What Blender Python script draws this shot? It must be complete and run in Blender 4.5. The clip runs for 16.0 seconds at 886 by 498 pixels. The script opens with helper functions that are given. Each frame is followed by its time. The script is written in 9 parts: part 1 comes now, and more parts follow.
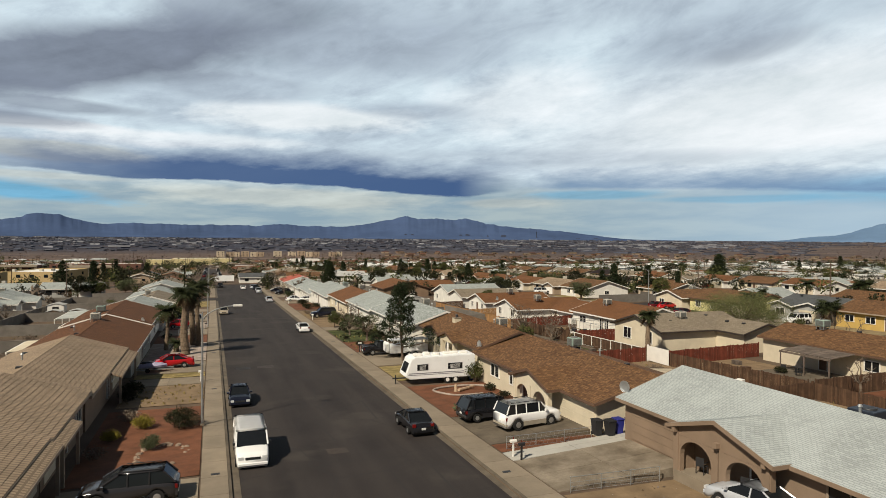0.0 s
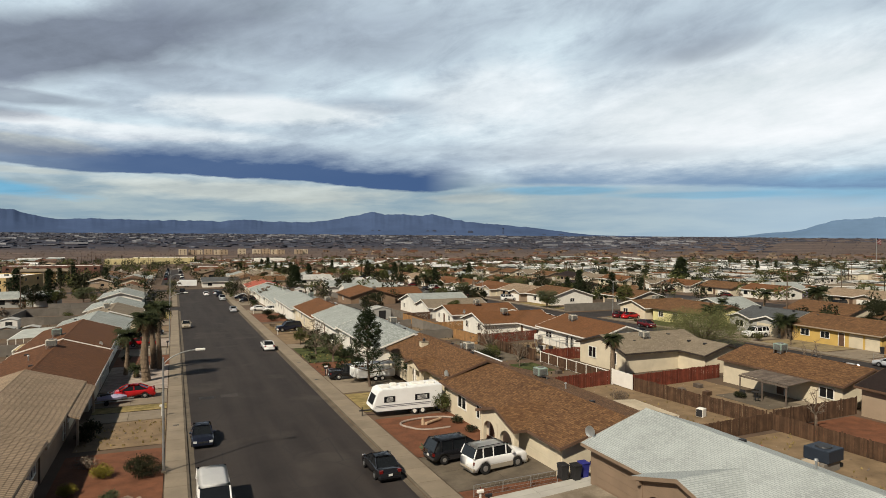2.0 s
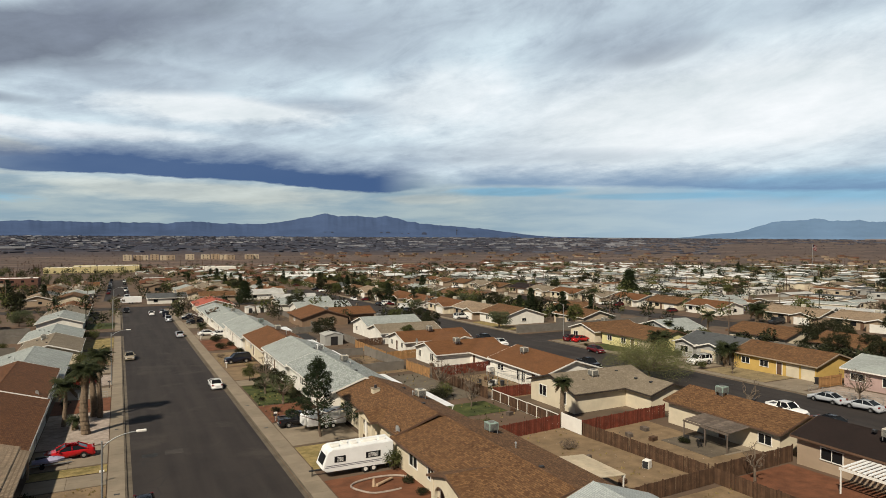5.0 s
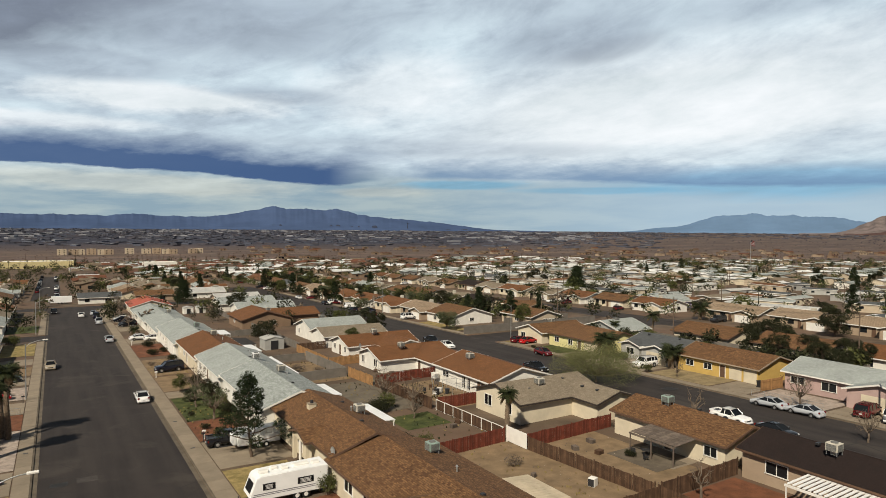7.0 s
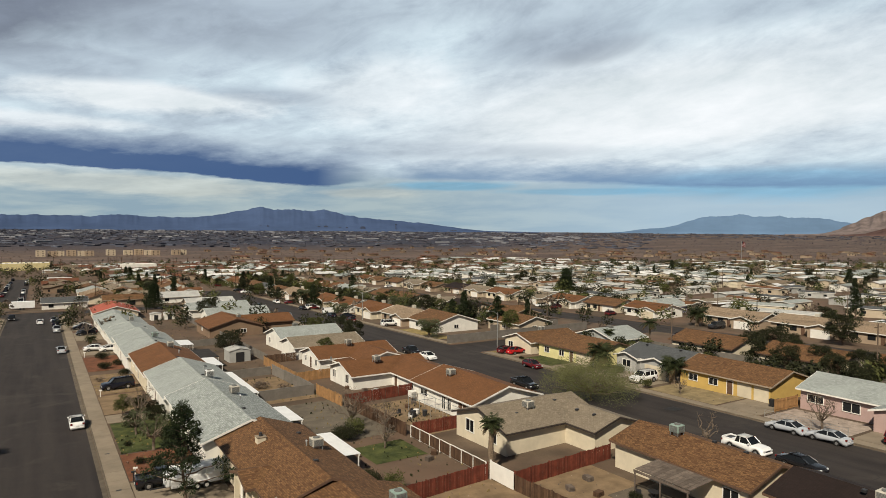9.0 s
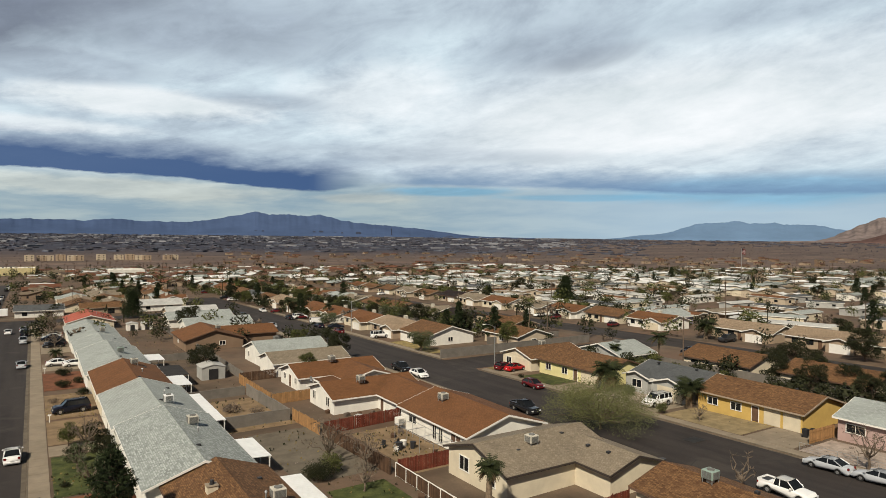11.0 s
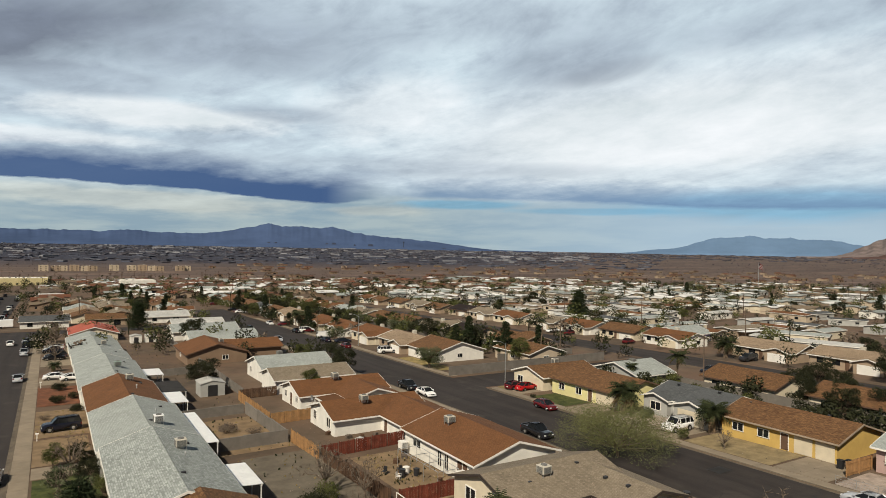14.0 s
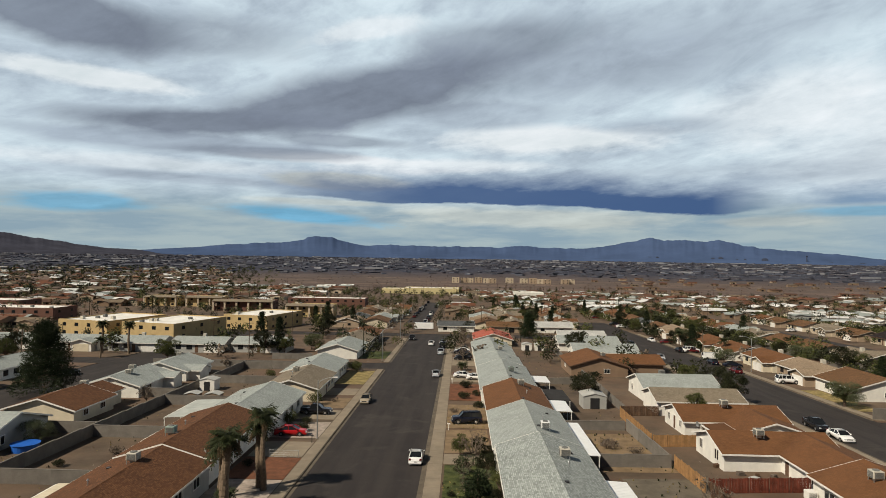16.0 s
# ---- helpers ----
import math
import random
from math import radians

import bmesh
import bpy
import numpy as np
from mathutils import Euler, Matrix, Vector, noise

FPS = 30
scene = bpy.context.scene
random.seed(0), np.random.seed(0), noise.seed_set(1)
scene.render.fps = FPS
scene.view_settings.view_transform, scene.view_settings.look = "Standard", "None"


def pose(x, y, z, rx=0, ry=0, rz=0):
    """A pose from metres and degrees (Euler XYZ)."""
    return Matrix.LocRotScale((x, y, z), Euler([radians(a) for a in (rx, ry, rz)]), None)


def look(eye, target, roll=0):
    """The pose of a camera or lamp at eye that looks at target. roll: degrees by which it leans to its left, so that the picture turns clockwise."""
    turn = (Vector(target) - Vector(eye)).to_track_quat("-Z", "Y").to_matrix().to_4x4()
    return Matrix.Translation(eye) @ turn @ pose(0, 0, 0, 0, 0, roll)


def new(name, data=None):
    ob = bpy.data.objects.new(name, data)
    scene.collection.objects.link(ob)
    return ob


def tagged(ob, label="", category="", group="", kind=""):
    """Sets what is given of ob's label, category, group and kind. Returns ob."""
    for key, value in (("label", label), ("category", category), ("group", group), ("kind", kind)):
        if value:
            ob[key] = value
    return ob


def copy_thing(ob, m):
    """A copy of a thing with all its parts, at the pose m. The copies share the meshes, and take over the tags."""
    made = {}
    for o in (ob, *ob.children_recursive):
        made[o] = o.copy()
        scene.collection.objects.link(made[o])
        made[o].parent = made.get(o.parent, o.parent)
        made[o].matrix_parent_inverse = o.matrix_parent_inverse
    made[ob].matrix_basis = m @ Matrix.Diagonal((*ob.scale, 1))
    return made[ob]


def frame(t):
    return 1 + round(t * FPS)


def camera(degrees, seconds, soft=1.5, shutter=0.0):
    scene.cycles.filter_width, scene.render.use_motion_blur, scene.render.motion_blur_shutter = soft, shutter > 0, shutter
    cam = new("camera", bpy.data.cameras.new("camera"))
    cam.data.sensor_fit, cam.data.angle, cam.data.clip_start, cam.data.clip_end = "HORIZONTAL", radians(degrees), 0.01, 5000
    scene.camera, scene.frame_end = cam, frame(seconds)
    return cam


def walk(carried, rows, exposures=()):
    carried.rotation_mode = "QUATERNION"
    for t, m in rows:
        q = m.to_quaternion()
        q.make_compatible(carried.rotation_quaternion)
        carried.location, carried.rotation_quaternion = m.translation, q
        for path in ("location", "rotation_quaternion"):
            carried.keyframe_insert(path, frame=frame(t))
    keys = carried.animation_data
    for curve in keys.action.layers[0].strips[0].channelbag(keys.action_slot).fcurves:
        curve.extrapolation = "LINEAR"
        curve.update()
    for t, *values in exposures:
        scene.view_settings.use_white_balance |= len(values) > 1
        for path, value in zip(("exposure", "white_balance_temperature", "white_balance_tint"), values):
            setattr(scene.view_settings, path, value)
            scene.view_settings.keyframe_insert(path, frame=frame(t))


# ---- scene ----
cam = camera(69.1, 16.0, soft=0.6, shutter=0.15)
PATH = [
    (0, (-8.495, -0.137, 14.132), (-7.82, 1.745, 14.104), 0.4),
    (0.5, (-8.43, -0.073, 14.872), (-7.743, 1.805, 14.842), 0.3),
    (1, (-8.488, -0.052, 15.779), (-7.78, 1.818, 15.746), 0.4),
    (1.5, (-8.419, 0.061, 16.713), (-7.682, 1.92, 16.676), 0.3),
    (2, (-8.43, 0.119, 17.73), (-7.659, 1.964, 17.688), 0.4),
    (2.5, (-8.485, 0.058, 18.717), (-7.682, 1.889, 18.672), 0.4),
    (3, (-8.521, 0.011, 19.651), (-7.69, 1.83, 19.607), 0.4),
    (3.5, (-8.384, -0.04, 20.473), (-7.535, 1.771, 20.432), 0.3),
    (6, (-7.272, 1.01, 24.614), (-6.31, 2.763, 24.568), 0.3),
    (6.5, (-6.405, 1.85, 24.807), (-5.403, 3.579, 24.754), 0.3),
    (7, (-5.264, 3.0, 24.938), (-4.23, 4.711, 24.879), 0.4),
    (7.5, (-3.933, 4.624, 24.997), (-2.875, 6.321, 24.936), 0.4),
    (8, (-2.202, 6.768, 25.046), (-1.132, 8.457, 24.985), 0.4),
    (8.5, (-0.206, 9.141, 25.072), (0.862, 10.83, 25.013), 0.4),
    (9, (1.912, 11.7, 25.076), (2.976, 13.393, 25.02), 0.4),
    (11.5, (8.931, 21.619, 25.232), (10.01, 23.303, 25.198), 0.7),
    (12, (9.599, 22.252, 25.229), (10.678, 23.936, 25.2), 0.8),
    (12.5, (10.195, 22.829, 25.214), (11.272, 24.514, 25.191), 0.8),
    (13, (10.668, 23.363, 25.207), (11.742, 25.05, 25.188), 0.8),
    (13.5, (11.006, 23.848, 25.186), (12.076, 25.538, 25.173), 1.0),
    (14, (11.099, 24.173, 25.202), (12.142, 25.88, 25.203), 1.0),
    (14.5, (11.05, 24.406, 25.276), (11.632, 26.32, 25.286), 0.9),
    (15, (11.184, 24.635, 25.28), (11.244, 26.634, 25.296), 0.7),
    (15.5, (11.282, 24.806, 25.318), (11.218, 26.804, 25.342), 0.8),
    (16, (11.455, 25.176, 25.395), (11.4, 27.175, 25.422), 0.9),
]
walk(cam, [(t, look(eye, target, roll)) for t, eye, target, roll in PATH],
     exposures=[(0.0, 0.0), (13.5, 0.0), (14.8, -0.09), (16.0, -0.06)])

# ---- light ----
SUN_EL, SUN_AZ = radians(44), radians(234)      # compass-like: 0 is +y, clockwise
sun_way = Vector((math.sin(SUN_AZ) * math.cos(SUN_EL), math.cos(SUN_AZ) * math.cos(SUN_EL), math.sin(SUN_EL)))
sun = new("sun", bpy.data.lights.new("sun", "SUN"))
sun.data.energy, sun.data.angle, sun.data.color = 5.2, radians(1.6), (1.0, 0.90, 0.735)
sun.matrix_world = look((0, 0, 200), Vector((0, 0, 200)) - sun_way)


def node(nt, kind, ins=(), operation="", data_type="", blend_type="", feature="", uv_map=""):
    n = nt.nodes.new(kind)
    if operation:
        n.operation = operation
    if data_type:
        n.data_type = data_type
    if blend_type:
        n.blend_type = blend_type
    if feature:
        n.feature = feature
    if uv_map:
        n.uv_map = uv_map
    for k, v in dict(ins).items():
        if isinstance(v, bpy.types.NodeSocket):
            nt.links.new(v, n.inputs[k])
        else:
            n.inputs[k].default_value = v
    return n


def mth(nt, op, a, b=0.0, c=0.0):
    return node(nt, "ShaderNodeMath", {0: a, 1: b, 2: c}, operation=op).outputs[0]


def mixc(nt, fac, a, b, blend="MIX"):
    n = node(nt, "ShaderNodeMix", data_type="RGBA", blend_type=blend)
    for k, v in ((0, fac), (6, a), (7, b)):
        if isinstance(v, bpy.types.NodeSocket):
            nt.links.new(v, n.inputs[k])
        else:
            n.inputs[k].default_value = v if k == 0 else (*v[:3], 1)
    return n.outputs[2]


def ramp(nt, fac, *stops):
    n = node(nt, "ShaderNodeValToRGB", {0: fac})
    e = n.color_ramp.elements
    while len(e) < len(stops):
        e.new(0.5)
    for k, (p, c) in zip(e, stops):
        k.position = p
        k.color = (c, c, c, 1) if isinstance(c, (int, float)) else (*c, 1)
    return n.outputs[0]


def make_world():
    w = bpy.data.worlds.new("sky")
    scene.world = w
    w.use_nodes = True
    nt = w.node_tree
    nt.nodes.clear()
    co = node(nt, "ShaderNodeTexCoord").outputs["Generated"]
    sep = node(nt, "ShaderNodeSeparateXYZ", {0: co})
    x, y, z = sep.outputs
    deg = 180 / math.pi
    az = mth(nt, "MULTIPLY", mth(nt, "ARCTAN2", x, y), deg)
    el = mth(nt, "MULTIPLY", mth(nt, "ARCSINE", z), deg)
    sky = node(nt, "ShaderNodeTexSky")
    sky.sky_type, sky.sun_disc, sky.sun_elevation, sky.sun_rotation = "NISHITA", False, SUN_EL, SUN_AZ
    blue = mixc(nt, 1.0, sky.outputs[0], (0.026, 0.026, 0.026), "MULTIPLY")
    # one field of billows, finer and flatter towards the horizon
    lift = mth(nt, "MULTIPLY", mth(nt, "LOGARITHM", mth(nt, "ADD", mth(nt, "MAXIMUM", el, -2.0), 4.0), math.e), 2.3)
    field = node(nt, "ShaderNodeCombineXYZ", {0: mth(nt, "MULTIPLY", az, 0.062), 1: mth(nt, "SUBTRACT", lift, mth(nt, "MULTIPLY", az, 0.008)), 2: 7.3}).outputs[0]
    big = node(nt, "ShaderNodeTexNoise", {"Vector": field, "Scale": 0.8, "Detail": 3.0, "Roughness": 0.5}).outputs[0]
    puff = node(nt, "ShaderNodeTexNoise", {"Vector": field, "Scale": 1.9, "Detail": 9.0, "Roughness": 0.57, "Distortion": 0.15}).outputs[0]
    fine = node(nt, "ShaderNodeTexNoise", {"Vector": field, "Scale": 7.5, "Detail": 8.0, "Roughness": 0.64}).outputs[0]
    # long streaks that climb to the right
    slant = node(nt, "ShaderNodeCombineXYZ", {0: mth(nt, "ADD", mth(nt, "MULTIPLY", az, 0.045), mth(nt, "MULTIPLY", el, 0.02)), 1: mth(nt, "SUBTRACT", mth(nt, "MULTIPLY", lift, 1.25), mth(nt, "MULTIPLY", az, 0.05)), 2: 2.6}).outputs[0]
    streak = node(nt, "ShaderNodeTexNoise", {"Vector": slant, "Scale": 2.6, "Detail": 8.0, "Roughness": 0.62, "Distortion": 0.5}).outputs[0]
    soft = mth(nt, "SUBTRACT", mth(nt, "ADD", mth(nt, "MULTIPLY", puff, 0.75), mth(nt, "MULTIPLY", fine, 0.25)), 0.5)

    def cloud(a0, e0, sa, se, tilt=0.0, ragged=1.6, lo=0.3, hi=0.62):
        """How far a bank covers a direction: an oval with a billowing edge."""
        da = mth(nt, "DIVIDE", mth(nt, "SUBTRACT", az, a0), sa)
        ee = mth(nt, "SUBTRACT", mth(nt, "SUBTRACT", el, e0), mth(nt, "MULTIPLY", mth(nt, "SUBTRACT", az, a0), tilt))
        de = mth(nt, "DIVIDE", ee, se)
        r = mth(nt, "ADD", mth(nt, "MULTIPLY", da, da), mth(nt, "MULTIPLY", de, de))
        o = mth(nt, "EXPONENT", mth(nt, "MULTIPLY", r, -1.0))
        near = ramp(nt, o, (0.03, 0.0), (0.2, 1.0))
        return mth(nt, "MULTIPLY", near, ramp(nt, mth(nt, "ADD", o, mth(nt, "MULTIPLY", soft, ragged)), (lo, 0.0), (hi, 1.0)))

    def layer(col, rows, tone):
        for a0, e0, sa, se, tilt, k, ragged, lo, hi in rows:
            depth = ramp(nt, mix1, (0.38, 0.0), (0.62, 1.0))
            shade = mixc(nt, depth, tuple(c * 0.8 for c in tone), tuple(min(0.93, c * 1.3) for c in tone))
            col = mixc(nt, mth(nt, "MULTIPLY", cloud(a0, e0, sa, se, tilt, ragged, lo, hi), k), col, shade)
        return col

    def along(rows):
        """A value that runs with the azimuth, from -30 to 90 degrees."""
        return ramp(nt, mth(nt, "DIVIDE", mth(nt, "ADD", az, 30.0), 120.0), *[((a + 30.0) / 120.0, v) for a, v in rows])

    mix1 = mth(nt, "ADD", mth(nt, "ADD", mth(nt, "MULTIPLY", big, 0.25), mth(nt, "MULTIPLY", streak, 0.27)), mth(nt, "ADD", mth(nt, "MULTIPLY", puff, 0.32), mth(nt, "MULTIPLY", fine, 0.16)))
    col = ramp(nt, mix1, (0.36, (0.335, 0.395, 0.455)), (0.46, (0.49, 0.565, 0.63)), (0.54, (0.62, 0.715, 0.765)), (0.64, (0.77, 0.865, 0.905)))
    col = layer(col, SKY_LIGHT, (0.87, 0.93, 0.94))
    col = layer(col, SKY_MID, (0.335, 0.385, 0.45))
    col = layer(col, SKY_GREY, (0.185, 0.21, 0.262))
    # towards the horizon: pale haze under the cloud bank, and gaps of clear blue
    low = ramp(nt, mth(nt, "ADD", mth(nt, "DIVIDE", el, 12.0), mth(nt, "MULTIPLY", soft, 0.25)), (0.0, 1.0), (0.32, 0.95), (0.5, 0.0))
    haze = mixc(nt, ramp(nt, puff, (0.4, 0.0), (0.6, 1.0)), (0.27, 0.365, 0.425), (0.39, 0.465, 0.475))
    haze = mixc(nt, along(((28, 0.0), (52, 0.8), (85, 0.8))), haze, (0.43, 0.55, 0.64))
    col = mixc(nt, low, col, haze)
    col = layer(col, SKY_CREAM, (0.57, 0.58, 0.52))
    col = layer(col, SKY_BLUE, (0.15, 0.38, 0.55))
    # the long slate-blue banks: a clean lower edge, a torn upper one
    small = mth(nt, "MULTIPLY", mth(nt, "SUBTRACT", fine, 0.5), 0.5)
    over = mth(nt, "ADD", mth(nt, "SUBTRACT", el, mth(nt, "MULTIPLY", along(((-13, 0.52), (-7.5, 0.465), (1, 0.478), (10.5, 0.453), (18.5, 0.385), (22, 0.375), (24.5, 0.42))), 10.0)), small)
    top = mth(nt, "ADD", over, mth(nt, "MULTIPLY", soft, 1.9))
    body = mth(nt, "MULTIPLY", ramp(nt, over, (0.0, 0.0), (0.16, 1.0)), ramp(nt, mth(nt, "DIVIDE", top, 4.0), (0.34, 1.0), (0.85, 0.0)))
    body = mth(nt, "MULTIPLY", body, along(((-18, 0.0), (-12, 0.7), (-3, 0.95), (21, 1.0), (26, 0.0))))
    col = mixc(nt, body, col, (0.06, 0.112, 0.235))
    over = mth(nt, "SUBTRACT", mth(nt, "ADD", el, small), mth(nt, "MULTIPLY", along(((25, 0.45), (42, 0.425), (55, 0.36), (70, 0.33))), 10.0))
    top = mth(nt, "ADD", over, mth(nt, "MULTIPLY", soft, 2.4))
    body = mth(nt, "MULTIPLY", ramp(nt, over, (0.0, 0.0), (0.3, 1.0)), ramp(nt, mth(nt, "DIVIDE", top, 4.0), (0.1, 1.0), (0.52, 0.0)))
    body = mth(nt, "MULTIPLY", body, along(((25, 0.0), (31, 0.7), (42, 0.75), (54, 0.95), (66, 0.7), (85, 0.0))))
    col = mixc(nt, body, col, (0.17, 0.27, 0.42))
    # sky overhead, out of view, darkened to cut the fill light
    overhead_dim = ramp(nt, mth(nt, "DIVIDE", el, 90.0), (0.24, 0.0), (0.38, 0.95))
    col = mixc(nt, overhead_dim, col, (0.026, 0.03, 0.038))
    # the clouds end behind: clear sky round the sun
    turn = mth(nt, "ABSOLUTE", mth(nt, "SUBTRACT", az, 22.0))
    open_sky = ramp(nt, mth(nt, "DIVIDE", mth(nt, "ADD", turn, mth(nt, "MULTIPLY", soft, 30.0)), 180.0), (0.33, 0.0), (0.48, 1.0))
    open_sky = mth(nt, "MULTIPLY", open_sky, ramp(nt, mth(nt, "DIVIDE", mth(nt, "ABSOLUTE", mth(nt, "SUBTRACT", az, 22.0)), 180.0), (0.32, 0.0), (0.36, 1.0)))
    col = mixc(nt, open_sky, col, blue)
    col = mixc(nt, 1.0, col, (1.015, 1.05, 1.08), "MULTIPLY")
    bg = node(nt, "ShaderNodeBackground", {"Color": col, "Strength": 1.0})
    out = node(nt, "ShaderNodeOutputWorld")
    nt.links.new(bg.outputs[0], out.inputs[0])


# clouds: azimuth, height, half-widths in degrees, tilt, strength, raggedness, soft edge from and to
SKY_LIGHT = ((50, 10.5, 20, 4.4, 0.06, 0.9, 0.6, 0.1, 0.7), (8.5, 10.4, 11, 1.3, 0.0, 0.95, 1.8, 0.28, 0.7), (-12, 8.5, 9, 0.5, -0.02, 0.9, 1.4, 0.3, 0.7), (56, 9.6, 14, 2.2, 0.05, 0.8, 1.0, 0.2, 0.7), (26, 12, 7, 3.0, 0.1, 0.6, 1.6, 0.25, 0.8), (74, 11, 14, 5, 0, 0.6, 1.0, 0.2, 0.8), (-2, 8.0, 10, 0.7, 0.02, 0.7, 1.8, 0.3, 0.75),
             (-31, 13.6, 9, 0.9, -0.04, 0.95, 1.6, 0.3, 0.7), (-9, 19.3, 5, 1.0, 0.2, 0.6, 2.0, 0.3, 0.7), (-26, 7.2, 14, 0.7, 0.0, 0.5, 1.8, 0.3, 0.8))
SKY_MID = ((10, 16.5, 16, 2.6, 0.02, 0.8, 1.8, 0.25, 0.8), (43, 16.3, 8, 2.2, 0.12, 0.65, 1.6, 0.25, 0.8), (17, 11.2, 7, 0.8, -0.02, 0.55, 2.2, 0.3, 0.8), (30, 19.5, 26, 1.8, 0, 0.4, 1.2, 0.2, 0.8), (2, 12.5, 8, 1.2, 0.03, 0.6, 2.0, 0.3, 0.7), (28, 7.2, 20, 0.8, -0.01, 0.4, 1.6, 0.3, 0.8), (62, 18, 10, 1.6, 0.1, 0.5, 1.2, 0.25, 0.75), (-24, 9.2, 15, 0.9, 0.0, 0.8, 1.8, 0.3, 0.7), (-22, 6.2, 11, 0.5, -0.02, 0.6, 1.8, 0.3, 0.7))
SKY_GREY = ((-9, 13.7, 14, 2.7, 0.2, 0.95, 1.1, 0.25, 0.68), (-23, 10.9, 12, 1.2, 0.05, 0.9, 1.3, 0.28, 0.7), (3, 18.4, 9, 2.2, 0.1, 0.6, 1.6, 0.28, 0.75), (-32, 17.6, 9, 2.4, -0.1, 0.9, 1.3, 0.26, 0.7), (-11, 10.0, 7, 0.6, -0.01, 0.6, 1.3, 0.3, 0.7), (-16, 8.7, 8, 0.6, 0.0, 0.6, 1.6, 0.3, 0.7), (-24, 17.5, 10, 2.0, 0.1, 0.5, 1.8, 0.25, 0.75), (46, 15.2, 5, 1.2, 0.15, 0.3, 1.2, 0.3, 0.8))
SKY_CREAM = ((-11, 6.5, 7, 0.8, -0.03, 0.9, 1.2, 0.3, 0.6), (6, 3.6, 13, 1.0, -0.02, 0.6, 1.6, 0.3, 0.7), (25, 3.3, 5, 0.5, 0, 0.5, 1.4, 0.3, 0.7), (-12, 4.7, 7, 0.3, -0.02, 0.5, 1.2, 0.3, 0.7))
SKY_BLUE = ((-14, 3.5, 7, 0.7, -0.07, 0.9, 1.6, 0.3, 0.75), (-31, 3.9, 5, 0.8, 0.0, 0.8, 1.8, 0.3, 0.75), (33, 4.0, 6, 0.45, 0.0, 0.65, 1.4, 0.3, 0.7), (60, 3.9, 16, 1.5, 0.0, 0.6, 0.9, 0.3, 0.8), (45, 3.5, 8, 0.35, 0.0, 0.5, 1.4, 0.3, 0.7))
make_world()

# ---- materials ----
MATS = {}


def mat(name, base, rough=0.8, metal=0.0, var=0.25, scale=1.5, fine=25.0, bump=0.15, tint=None, island=0.0, obj=0.0, spec=0.3, extra=None):
    """Noise at two scales over a base colour, in metres, with fine relief."""
    if name in MATS:
        return MATS[name]
    m = bpy.data.materials.new(name)
    m.use_nodes = True
    nt = m.node_tree
    b = nt.nodes["Principled BSDF"]
    co = node(nt, "ShaderNodeTexCoord").outputs["Object"]
    geo = node(nt, "ShaderNodeNewGeometry")
    info = node(nt, "ShaderNodeObjectInfo")
    shift = node(nt, "ShaderNodeVectorMath", {0: co, 1: info.outputs["Location"]}, operation="ADD").outputs[0]
    n1 = node(nt, "ShaderNodeTexNoise", {"Vector": shift, "Scale": 1 / scale, "Detail": 5.0, "Roughness": 0.6}).outputs[0]
    n2 = node(nt, "ShaderNodeTexNoise", {"Vector": shift, "Scale": fine, "Detail": 3.0, "Roughness": 0.6}).outputs[0]
    lo = tuple(c * (1 - var) for c in base)
    hi = tuple(min(1, c * (1 + var)) for c in (tint or base))
    col = mixc(nt, ramp(nt, n1, (0.32, 0.0), (0.68, 1.0)), lo, hi)
    col = mixc(nt, ramp(nt, n2, (0.3, 0.0), (0.7, var * 0.9)), col, tuple(c * 0.55 for c in base))
    if island:
        col = mixc(nt, mth(nt, "MULTIPLY", geo.outputs["Random Per Island"], island), col, tuple(c * 0.35 for c in base))
    if obj:
        col = mixc(nt, mth(nt, "MULTIPLY", info.outputs["Random"], obj), col, tuple(c * 0.45 for c in base))
    if extra:
        col = extra(nt, shift, col)
    nt.links.new(col, b.inputs["Base Color"])
    b.inputs["Roughness"].default_value, b.inputs["Metallic"].default_value = rough, metal
    b.inputs["Specular IOR Level"].default_value = spec
    if bump:
        bm_ = node(nt, "ShaderNodeBump", {"Height": n2, "Strength": bump, "Distance": 0.05})
        nt.links.new(bm_.outputs[0], b.inputs["Normal"])
    MATS[name] = m
    return m


